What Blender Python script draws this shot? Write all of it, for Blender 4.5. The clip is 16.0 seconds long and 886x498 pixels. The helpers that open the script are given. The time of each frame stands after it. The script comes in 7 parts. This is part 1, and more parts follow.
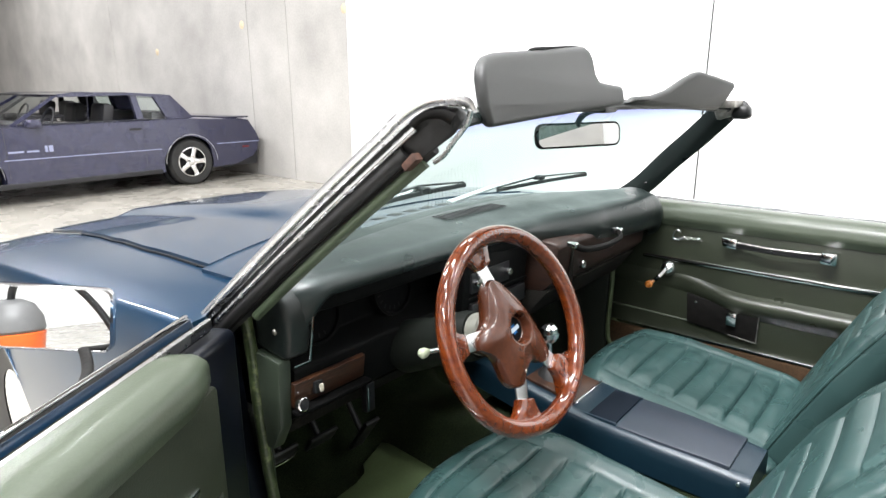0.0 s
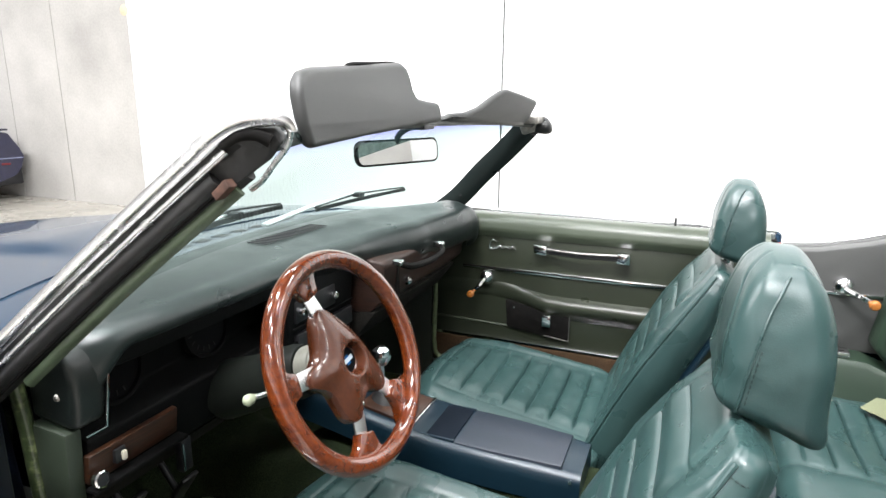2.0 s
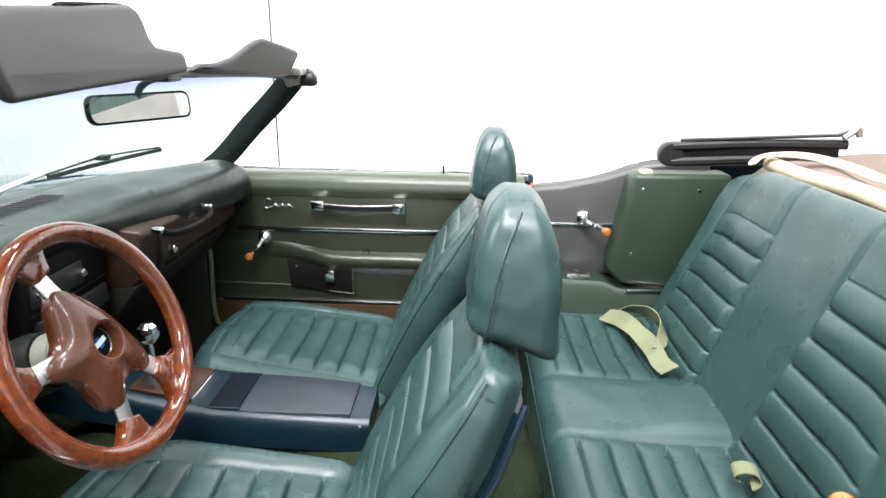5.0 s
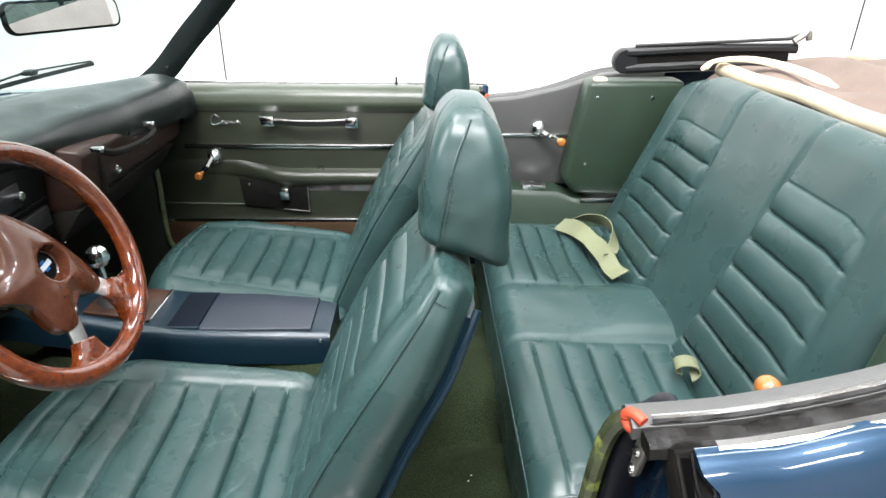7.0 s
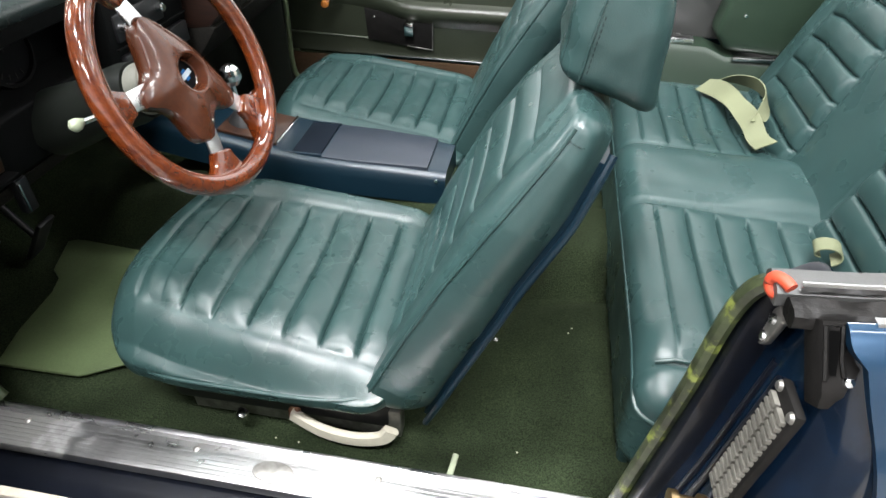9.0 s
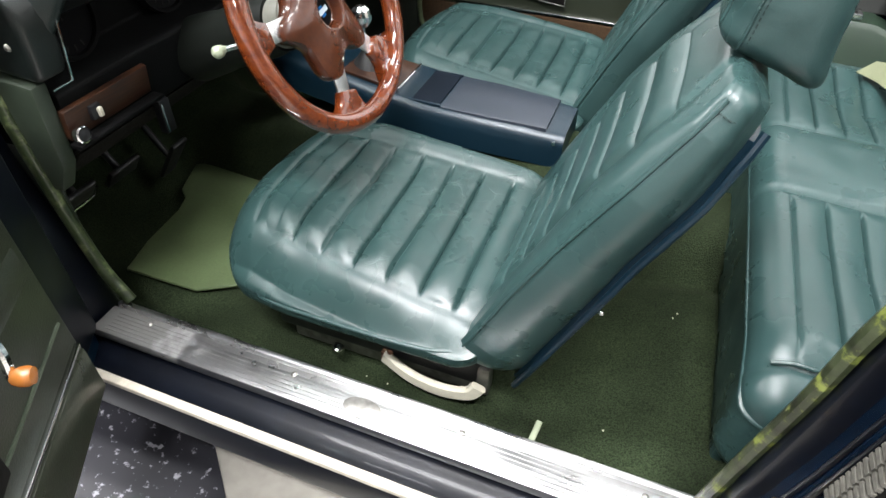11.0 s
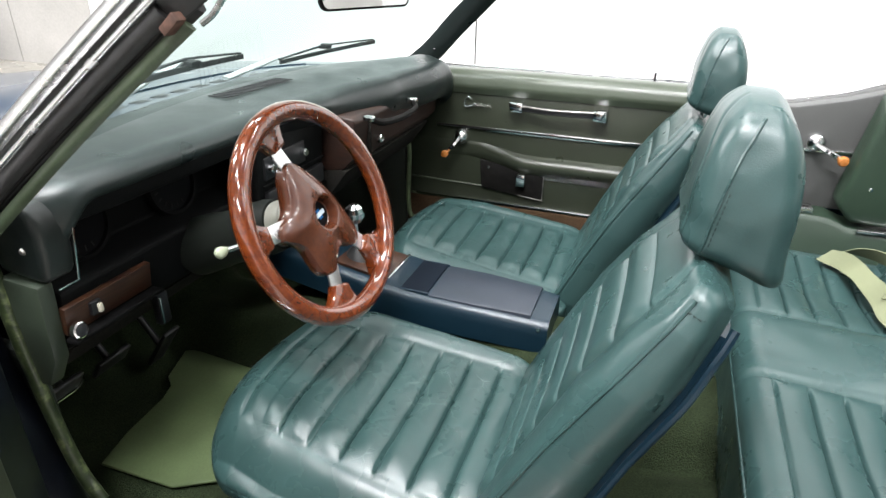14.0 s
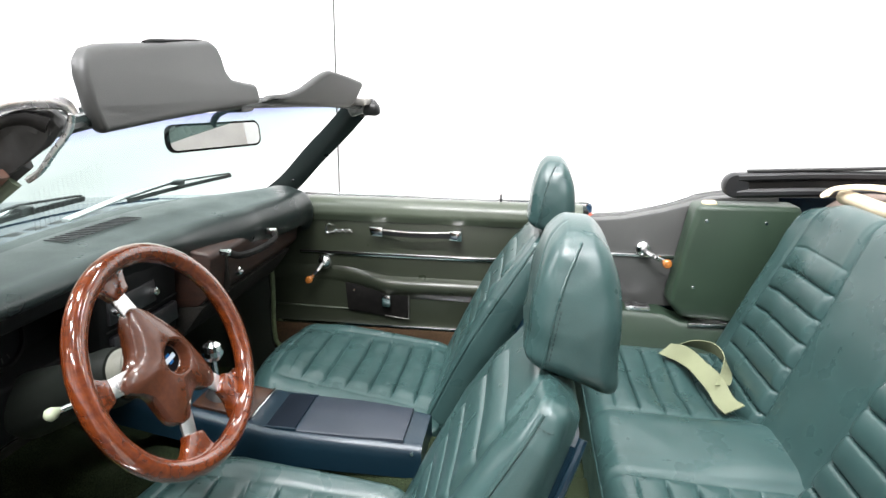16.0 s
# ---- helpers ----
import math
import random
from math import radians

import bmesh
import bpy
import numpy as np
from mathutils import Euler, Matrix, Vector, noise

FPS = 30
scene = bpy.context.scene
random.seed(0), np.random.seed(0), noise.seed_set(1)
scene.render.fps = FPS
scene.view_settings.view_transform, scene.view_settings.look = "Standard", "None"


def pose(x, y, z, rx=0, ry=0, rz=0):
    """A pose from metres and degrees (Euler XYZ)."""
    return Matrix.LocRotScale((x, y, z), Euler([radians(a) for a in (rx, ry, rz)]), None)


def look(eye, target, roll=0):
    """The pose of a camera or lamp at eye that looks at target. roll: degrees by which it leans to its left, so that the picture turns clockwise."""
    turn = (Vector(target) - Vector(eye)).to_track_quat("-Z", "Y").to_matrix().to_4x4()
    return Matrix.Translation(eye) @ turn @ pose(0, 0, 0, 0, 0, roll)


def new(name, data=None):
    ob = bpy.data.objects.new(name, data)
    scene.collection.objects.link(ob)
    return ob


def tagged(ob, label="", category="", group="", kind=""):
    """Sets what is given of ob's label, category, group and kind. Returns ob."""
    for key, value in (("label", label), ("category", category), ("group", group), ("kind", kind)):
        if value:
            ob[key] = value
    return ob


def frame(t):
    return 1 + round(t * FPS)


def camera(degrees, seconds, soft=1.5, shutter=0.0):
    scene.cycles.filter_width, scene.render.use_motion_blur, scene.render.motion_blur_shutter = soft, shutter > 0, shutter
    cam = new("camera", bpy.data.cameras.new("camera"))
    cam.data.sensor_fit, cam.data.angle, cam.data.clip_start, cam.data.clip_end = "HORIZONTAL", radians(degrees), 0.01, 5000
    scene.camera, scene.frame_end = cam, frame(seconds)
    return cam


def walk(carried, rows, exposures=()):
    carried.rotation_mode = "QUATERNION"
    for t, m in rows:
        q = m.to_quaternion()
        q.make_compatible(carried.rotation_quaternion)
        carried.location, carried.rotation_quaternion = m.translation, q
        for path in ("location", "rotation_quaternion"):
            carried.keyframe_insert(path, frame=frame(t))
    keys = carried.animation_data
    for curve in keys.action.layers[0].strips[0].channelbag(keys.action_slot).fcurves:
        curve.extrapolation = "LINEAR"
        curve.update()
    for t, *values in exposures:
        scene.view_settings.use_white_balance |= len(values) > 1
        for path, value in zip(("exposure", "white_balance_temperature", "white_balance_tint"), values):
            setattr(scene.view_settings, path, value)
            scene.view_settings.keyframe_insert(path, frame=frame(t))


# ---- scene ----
cam = camera(72.0, 16.0)
PATH = [
    (0, (1.098, -1.27, 1.272), (-0.141, 0.215, 0.762), -0.2),
    (0.5, (1.076, -1.257, 1.28), (-0.058, 0.324, 0.818), -0.0),
    (1, (1.061, -1.245, 1.281), (0.055, 0.424, 0.834), 0.2),
    (1.5, (1.052, -1.233, 1.279), (0.196, 0.517, 0.825), 0.3),
    (2, (1.044, -1.227, 1.28), (0.315, 0.574, 0.807), 0.5),
    (2.5, (1.048, -1.225, 1.278), (0.424, 0.613, 0.792), 0.5),
    (3, (1.055, -1.224, 1.277), (0.501, 0.633, 0.779), 0.5),
    (3.5, (1.058, -1.221, 1.277), (0.581, 0.653, 0.765), 0.6),
    (4, (1.068, -1.22, 1.275), (0.718, 0.674, 0.737), 0.7),
    (4.5, (1.078, -1.219, 1.274), (0.889, 0.69, 0.707), 0.8),
    (4.7, (1.082, -1.217, 1.276), (0.947, 0.692, 0.695), 0.9),
    (6.8, (1.102, -1.224, 1.274), (1.192, 0.599, 0.457), 0.9),
    (7, (1.101, -1.222, 1.268), (1.164, 0.585, 0.414), 0.8),
    (7.5, (1.094, -1.219, 1.258), (1.058, 0.542, 0.31), 0.7),
    (8, (1.085, -1.216, 1.246), (0.949, 0.486, 0.205), 0.8),
    (8.5, (1.079, -1.216, 1.237), (0.876, 0.417, 0.101), 0.9),
    (9, (1.074, -1.214, 1.226), (0.823, 0.332, -0.018), 1.0),
    (9.2, (1.072, -1.214, 1.221), (0.814, 0.298, -0.063), 1.1),
    (11.3, (1.041, -1.211, 1.212), (0.479, 0.161, -0.131), 0.8),
    (11.5, (1.037, -1.215, 1.213), (0.447, 0.175, -0.098), 1.0),
    (12, (1.034, -1.217, 1.217), (0.387, 0.224, -0.008), 0.8),
    (12.5, (1.034, -1.219, 1.225), (0.358, 0.272, 0.076), 0.9),
    (13, (1.036, -1.221, 1.233), (0.347, 0.329, 0.174), 0.9),
    (13.5, (1.039, -1.221, 1.241), (0.376, 0.399, 0.275), 1.0),
    (14, (1.049, -1.22, 1.25), (0.449, 0.475, 0.374), 1.0),
    (14.5, (1.058, -1.22, 1.258), (0.532, 0.541, 0.469), 0.9),
    (15, (1.066, -1.223, 1.265), (0.623, 0.601, 0.573), 0.8),
    (15.5, (1.074, -1.223, 1.273), (0.725, 0.651, 0.668), 0.8),
    (16, (1.082, -1.225, 1.28), (0.834, 0.69, 0.758), 0.8),
]
walk(cam, [(t, look(eye, target, roll)) for t, eye, target, roll in PATH])


# ---- light ----
world = bpy.data.worlds.new("world")
scene.world = world
world.use_nodes = True
world.node_tree.nodes["Background"].inputs[0].default_value = (0.75, 0.85, 1.0, 1)
world.node_tree.nodes["Background"].inputs[1].default_value = 0.13
scene.view_settings.exposure = 0.0


def lamp(name, size_x, size_y, watts, eye, target, tint=(1, 0.97, 0.93)):
    data = bpy.data.lights.new(name, "AREA")
    data.shape, data.size, data.size_y, data.energy, data.color = "RECTANGLE", size_x, size_y, watts, tint
    ob = new(name, data)
    ob.matrix_world = look(eye, target)
    return ob


LAMPS = [(-13.5, 1.0, 420), (-8.8, 0.9, 330), (-4.2, -1.6, 520), (0.30, -0.8, 205), (1.7, -0.5, 70), (0.9, -2.7, 560), (1.8, -5.2, 240), (6.0, -1.0, 40), (-4.0, -6.4, 165)]
for lx, ly, watts in LAMPS:
    lamp("ceiling_lamp", 2.6, 0.35, watts, (lx, ly, 5.2), (lx, ly, 0), (0.98, 0.98, 1.0))
# lamp bank that floods the white photo wall
FLOODS = (-2.6, -0.1, 2.4, 4.9, 7.4, 10.0)
for lx in FLOODS:
    lamp("wall_flood", 1.6, 0.4, 120, (lx, 1.5, 5.0), (lx, 4.1, 1.3), (0.97, 0.99, 1.0))


# ---- materials ----
def mat(name, color, rough=0.5, metal=0.0, coat=0.0, grain=0.0, scale=200.0, bump=0.0, blot=0.0, blot_scale=6.0, spec=0.5, flake=0.0, rough_var=0.0, aniso=None):
    m = bpy.data.materials.new(name)
    m.use_nodes = True
    nt = m.node_tree
    b = nt.nodes["Principled BSDF"]
    b.inputs["Base Color"].default_value = (*color, 1)
    b.inputs["Roughness"].default_value = rough
    b.inputs["Metallic"].default_value = metal
    b.inputs["Coat Weight"].default_value = coat
    b.inputs["Coat Roughness"].default_value = 0.04
    b.inputs["Specular IOR Level"].default_value = spec
    tc = nt.nodes.new("ShaderNodeTexCoord")

    def tex(s, detail=3.0, stretch=None):
        n = nt.nodes.new("ShaderNodeTexNoise")
        n.inputs["Scale"].default_value, n.inputs["Detail"].default_value = s, detail
        if stretch:
            mp = nt.nodes.new("ShaderNodeMapping")
            mp.inputs["Scale"].default_value = stretch
            nt.links.new(tc.outputs["Object"], mp.inputs["Vector"])
            nt.links.new(mp.outputs[0], n.inputs["Vector"])
        else:
            nt.links.new(tc.outputs["Object"], n.inputs["Vector"])
        return n

    def ramp(src, lo, hi, a=0.3, z=0.7):
        r = nt.nodes.new("ShaderNodeMapRange")
        r.inputs["From Min"].default_value, r.inputs["From Max"].default_value = a, z
        r.inputs["To Min"].default_value, r.inputs["To Max"].default_value = lo, hi
        nt.links.new(src, r.inputs["Value"])
        return r.outputs[0]

    col = None
    if grain or blot:
        hsv = nt.nodes.new("ShaderNodeHueSaturation")
        hsv.inputs["Color"].default_value = (*color, 1)
        big, fine = tex(blot_scale, 5), tex(scale, 2)
        mul = nt.nodes.new("ShaderNodeMath")
        mul.operation = "MULTIPLY"
        nt.links.new(ramp(big.outputs[0], 1 - blot, 1 + blot), mul.inputs[0])
        nt.links.new(ramp(fine.outputs[0], 1 - grain, 1 + grain), mul.inputs[1])
        nt.links.new(mul.outputs[0], hsv.inputs["Value"])
        nt.links.new(hsv.outputs[0], b.inputs["Base Color"])
        col = hsv
    if rough_var:
        nt.links.new(ramp(tex(blot_scale * 2.3, 6).outputs[0], max(rough - rough_var, 0.02), rough + rough_var), b.inputs["Roughness"])
    if bump:
        bp = nt.nodes.new("ShaderNodeBump")
        bp.inputs["Strength"].default_value, bp.inputs["Distance"].default_value = 1.0, bump
        nt.links.new(tex(scale, 3, aniso).outputs[0], bp.inputs["Height"])
        nt.links.new(bp.outputs[0], b.inputs["Normal"])
    return m


def creased(m, lines, scale, low, high, edge):
    """Fine worn creases in vinyl, slightly sunk: ragged patches of hairlines, glints painted pale."""
    nt = m.node_tree
    b = nt.nodes["Principled BSDF"]
    tc, nz, mix = nt.nodes.new("ShaderNodeTexCoord"), nt.nodes.new("ShaderNodeTexNoise"), nt.nodes.new("ShaderNodeMixRGB")
    nz.inputs["Scale"].default_value, nz.inputs["Detail"].default_value = 14.0, 3.0
    mix.blend_type, mix.inputs[0].default_value = "ADD", 0.06
    vo, patch = nt.nodes.new("ShaderNodeTexVoronoi"), nt.nodes.new("ShaderNodeTexNoise")
    vo.feature, vo.inputs["Scale"].default_value = "DISTANCE_TO_EDGE", scale
    patch.inputs["Scale"].default_value, patch.inputs["Detail"].default_value = 9.0, 2.0
    r1, r2, mul = nt.nodes.new("ShaderNodeMapRange"), nt.nodes.new("ShaderNodeMapRange"), nt.nodes.new("ShaderNodeMath")
    r1.inputs["From Min"].default_value, r1.inputs["From Max"].default_value, r1.inputs["To Min"].default_value, r1.inputs["To Max"].default_value = 0.0, 0.030, 1.0, 0.0
    r2.inputs["From Min"].default_value, r2.inputs["From Max"].default_value = low, high
    mul.operation = "MULTIPLY"
    nt.links.new(tc.outputs["Object"], mix.inputs[1])
    nt.links.new(tc.outputs["Object"], nz.inputs["Vector"])
    nt.links.new(nz.outputs[1], mix.inputs[2])
    nt.links.new(mix.outputs[0], vo.inputs["Vector"])
    nt.links.new(tc.outputs["Object"], patch.inputs["Vector"])
    nt.links.new(vo.outputs[0], r1.inputs[0])
    nt.links.new(patch.outputs[0], r2.inputs[0])
    # only on the pleated middle: creases stop at the seams
    sep, inner, m2 = nt.nodes.new("ShaderNodeSeparateXYZ"), nt.nodes.new("ShaderNodeMapRange"), nt.nodes.new("ShaderNodeMath")
    inner.inputs["From Min"].default_value, inner.inputs["From Max"].default_value = edge, edge + 0.03
    m2.operation = "MULTIPLY"
    nt.links.new(tc.outputs["Object"], sep.inputs[0])
    nt.links.new(sep.outputs[1], inner.inputs[0])
    nt.links.new(inner.outputs[0], m2.inputs[0])
    nt.links.new(r2.outputs[0], m2.inputs[1])
    nt.links.new(r1.outputs[0], mul.inputs[0])
    nt.links.new(m2.outputs[0], mul.inputs[1])
    amount, out = nt.nodes.new("ShaderNodeMath"), nt.nodes.new("ShaderNodeMixRGB")
    amount.operation, amount.inputs[1].default_value = "MULTIPLY", lines
    nt.links.new(mul.outputs[0], amount.inputs[0])
    nt.links.new(amount.outputs[0], out.inputs[0])
    nt.links.new(b.inputs["Base Color"].links[0].from_socket, out.inputs[1])
    out.inputs[2].default_value = (0.16, 0.24, 0.21, 1)
    nt.links.new(out.outputs[0], b.inputs["Base Color"])
    old = b.inputs["Normal"].links[0].from_node
    bp = nt.nodes.new("ShaderNodeBump")
    bp.invert, bp.inputs["Distance"].default_value = True, 0.00035
    nt.links.new(mul.outputs[0], bp.inputs["Height"])
    nt.links.new(old.outputs[0], bp.inputs["Normal"])
    nt.links.new(bp.outputs[0], b.inputs["Normal"])
    return m


VINYL = mat("green_vinyl", (0.024, 0.052, 0.050), 0.31, spec=0.48, grain=0.05, scale=520, bump=0.00022, blot=0.10, blot_scale=6, rough_var=0.07)
VINYL_BACK = creased(mat("green_vinyl_lined", (0.024, 0.052, 0.050), 0.31, spec=0.48, grain=0.05, scale=520, bump=0.00022, blot=0.10, blot_scale=6, rough_var=0.07), 0.20, 30.0, 0.66, 0.80, -0.56)
VINYL_DK = creased(mat("green_vinyl_worn", (0.0205, 0.045, 0.043), 0.29, spec=0.50, grain=0.05, scale=520, bump=0.00022, blot=0.14, blot_scale=8, rough_var=0.05), 0.22, 17.0, 0.54, 0.66, -0.575)
STITCH = mat("dark_green_thread", (0.010, 0.024, 0.022), 0.8, grain=0.1, blot=0.1)
RUST = mat("rusty_steel", (0.16, 0.075, 0.04), 0.8, grain=0.4, scale=90, blot=0.3)
PANEL = mat("green_door_panel", (0.027, 0.032, 0.021), 0.33, grain=0.05, scale=300, bump=0.0004, blot=0.12, blot_scale=5, rough_var=0.06)
PANEL_LT = mat("green_belt_panel", (0.050, 0.062, 0.042), 0.34, 0.0, coat=0.10, grain=0.05, scale=300, bump=0.0003, blot=0.10, blot_scale=5)
QTR = mat("grey_green_trim", (0.062, 0.063, 0.061), 0.42, grain=0.05, scale=350, bump=0.0004, blot=0.10)
QBOX = mat("green_quarter_panel", (0.020, 0.037, 0.023), 0.40, grain=0.05, scale=350, bump=0.0004, blot=0.12)
DASH = mat("dash_pad_vinyl", (0.0125, 0.0185, 0.0175), 0.33, grain=0.06, scale=500, bump=0.0003, blot=0.12, blot_scale=5, rough_var=0.07)
DASH_END = mat("dash_end_plastic", (0.008, 0.011, 0.010), 0.36, grain=0.06, scale=400, bump=0.0003, blot=0.15, blot_scale=9, rough_var=0.08)
# Black plastic, deepened by the shade that the dash pad throws below it.
DASH_DK = mat("shaded_dash_plastic", (0.0022, 0.0025, 0.0025), 0.6, spec=0.10, grain=0.08, scale=300, bump=0.0002, blot=0.15)
KICK = mat("green_plastic", (0.030, 0.036, 0.029), 0.5, grain=0.06, scale=300, bump=0.0002, blot=0.15)
SIDE_GR = mat("green_side_plastic", (0.025, 0.034, 0.023), 0.45, grain=0.06, scale=250, blot=0.15)
PILLAR_GR = mat("green_pillar_paint", (0.05, 0.07, 0.04), 0.4, grain=0.08, scale=200, blot=0.2, blot_scale=10)
CARPET = mat("green_carpet", (0.021, 0.030, 0.0145), 0.95, grain=0.6, scale=330, bump=0.006, blot=0.40, blot_scale=7, spec=0.1)
BROWN_CARPET = mat("brown_carpet", (0.060, 0.036, 0.020), 0.95, grain=0.5, scale=400, bump=0.004, blot=0.2, spec=0.1)
MAT_GREEN = mat("green_rubber_mat", (0.078, 0.108, 0.047), 0.5, grain=0.08, scale=260, bump=0.0004, blot=0.15, blot_scale=8)
PAINT = mat("teal_metallic_paint", (0.0026, 0.030, 0.070), 0.33, 0.45, coat=0.85, grain=0.10, scale=1500, blot=0.04)
# Jamb blues: the door openings' shade is mixed into both colours, gloss cut.
PAINT_SHADE = mat("shaded_jamb_paint", (0.0014, 0.0024, 0.0055), 0.38, 0.0, spec=0.3, coat=0.15, grain=0.2, scale=90, blot=0.35, blot_scale=14)
PAINT_JAMB_SHADE = mat("shaded_navy_paint", (0.0014, 0.0060, 0.0150), 0.22, spec=0.35, coat=0.4, grain=0.2, scale=90, blot=0.35, blot_scale=14)
CONSOLE = mat("teal_console_plastic", (0.004, 0.015, 0.025), 0.30, 0.1, grain=0.06, scale=600, bump=0.0002, blot=0.08)
CONSOLE_LID = mat("console_lid_vinyl", (0.014, 0.020, 0.030), 0.42, grain=0.08, scale=500, bump=0.0004, blot=0.08)
CHROME = mat("chrome", (0.86, 0.86, 0.87), 0.08, 1.0, rough_var=0.04, blot_scale=20)
STEEL = mat("brushed_aluminium", (0.70, 0.70, 0.70), 0.30, 1.0, grain=0.10, scale=60, blot=0.10, rough_var=0.08, bump=0.0003, aniso=(0.05, 1, 1))
DULL = mat("dull_metal", (0.30, 0.29, 0.27), 0.45, 0.9, grain=0.25, scale=60, blot=0.25, blot_scale=15)
RUBBER = mat("black_rubber", (0.014, 0.014, 0.014), 0.5, grain=0.2, scale=80, bump=0.0005, blot=0.3, blot_scale=15)
BLACK = mat("black_plastic", (0.010, 0.010, 0.011), 0.4, grain=0.1, scale=200, blot=0.1)
VISOR = mat("visor_vinyl", (0.033, 0.034, 0.033), 0.46, grain=0.06, scale=600, bump=0.0003, blot=0.06)
WHITE_PL = mat("ivory_plastic", (0.55, 0.52, 0.42), 0.4, grain=0.05, scale=90, blot=0.12)
KNOB_OR = mat("amber_knob", (0.34, 0.12, 0.025), 0.25, coat=0.6, grain=0.08, scale=60, blot=0.15, blot_scale=40)
KNOB_GR = mat("sage_knob", (0.33, 0.37, 0.26), 0.35)
TAN = mat("tan_canvas", (0.60, 0.50, 0.35), 0.75, grain=0.12, scale=500, bump=0.0006, blot=0.10)
BROWN = mat("brown_canvas", (0.155, 0.115, 0.095), 0.8, grain=0.15, scale=500, bump=0.0006, blot=0.18)
STRAP = mat("olive_webbing", (0.155, 0.168, 0.095), 0.7, grain=0.12, scale=700, bump=0.0006, blot=0.12)
RED_RUB = mat("orange_red_rubber", (0.48, 0.06, 0.025), 0.5, grain=0.15, scale=90, blot=0.2)
SEAL_GR = mat("green_weatherstrip", (0.027, 0.034, 0.016), 0.32, grain=0.35, scale=60, bump=0.001, blot=0.95, blot_scale=25)
def patched(m, second, scale, low, high):
    """Worn patches in a second colour."""
    nt = m.node_tree
    b = nt.nodes["Principled BSDF"]
    tc, nz, rg, mix = (nt.nodes.new("ShaderNode" + k) for k in ("TexCoord", "TexNoise", "MapRange", "MixRGB"))
    nz.inputs["Scale"].default_value, nz.inputs["Detail"].default_value, nz.inputs["Roughness"].default_value = scale, 5, 0.65
    rg.inputs["From Min"].default_value, rg.inputs["From Max"].default_value = low, high
    nt.links.new(tc.outputs["Object"], nz.inputs["Vector"])
    nt.links.new(nz.outputs[0], rg.inputs[0])
    nt.links.new(rg.outputs[0], mix.inputs[0])
    nt.links.new(b.inputs["Base Color"].links[0].from_socket, mix.inputs[1])
    mix.inputs[2].default_value = (*second, 1)
    nt.links.new(mix.outputs[0], b.inputs["Base Color"])
    return m


CRACKED = patched(mat("cracked_black_rubber", (0.0065, 0.006, 0.0055), 0.5, spec=0.25, grain=0.3, scale=120, bump=0.0012, blot=0.5, blot_scale=30), (0.026, 0.023, 0.020), 70, 0.64, 0.74)
patched(SEAL_GR, (0.17, 0.20, 0.045), 38, 0.54, 0.64)
SEAL_MID = patched(mat("mottled_green_weatherstrip", (0.032, 0.046, 0.020), 0.3, grain=0.3, scale=60, bump=0.001, blot=0.5, blot_scale=22), (0.14, 0.17, 0.075), 30, 0.52, 0.66)
SEAL_LT = mat("pale_green_weatherstrip", (0.13, 0.165, 0.09), 0.4, grain=0.2, scale=60, blot=0.35, blot_scale=20)
CREAM = mat("cream_seal", (0.50, 0.46, 0.38), 0.5, grain=0.1, scale=90, blot=0.2, blot_scale=14)
MC_STRIPE = mat("pale_blue_stripe", (0.26, 0.28, 0.40), 0.4)
MC_PAINT = mat("slate_blue_paint", (0.027, 0.028, 0.062), 0.22, 0.35, coat=0.8, grain=0.05, scale=800, blot=0.06)
MC_DARK = mat("dark_trim", (0.012, 0.012, 0.014), 0.45, grain=0.1, scale=100, blot=0.2)
CEIL = mat("ceiling_paint", (0.55, 0.55, 0.55), 0.8, grain=0.05, scale=30, blot=0.1, blot_scale=1)
WHITE_WALL = mat("white_painted_wall", (0.86, 0.86, 0.86), 0.6, grain=0.01, scale=60, blot=0.015, bump=0.0005)
CONCRETE = mat("concrete_panel", (0.40, 0.385, 0.365), 0.75, grain=0.05, scale=40, bump=0.0006, blot=0.20, blot_scale=1.1)
FLOOR_C = mat("polished_concrete", (0.36, 0.34, 0.30), 0.28, grain=0.08, scale=30, bump=0.0004, blot=0.14, blot_scale=1.4, rough_var=0.08)


def wood(name, dark, light, rough=0.14, coat=1.0, stretch=(2, 26, 26)):
    m = mat(name, light, rough, coat=coat)
    nt = m.node_tree
    b = nt.nodes["Principled BSDF"]
    tc, mp = nt.nodes.new("ShaderNodeTexCoord"), nt.nodes.new("ShaderNodeMapping")
    mp.inputs["Scale"].default_value = stretch
    n = nt.nodes.new("ShaderNodeTexNoise")
    n.inputs["Scale"].default_value, n.inputs["Detail"].default_value, n.inputs["Distortion"].default_value = 4.0, 6.0, 0.6
    r = nt.nodes.new("ShaderNodeValToRGB")
    r.color_ramp.elements[0].position, r.color_ramp.elements[1].position = 0.32, 0.68
    r.color_ramp.elements[0].color, r.color_ramp.elements[1].color = (*dark, 1), (*light, 1)
    nt.links.new(tc.outputs["Object"], mp.inputs[0])
    nt.links.new(mp.outputs[0], n.inputs["Vector"])
    nt.links.new(n.outputs[0], r.inputs[0])
    nt.links.new(r.outputs[0], b.inputs["Base Color"])
    return m


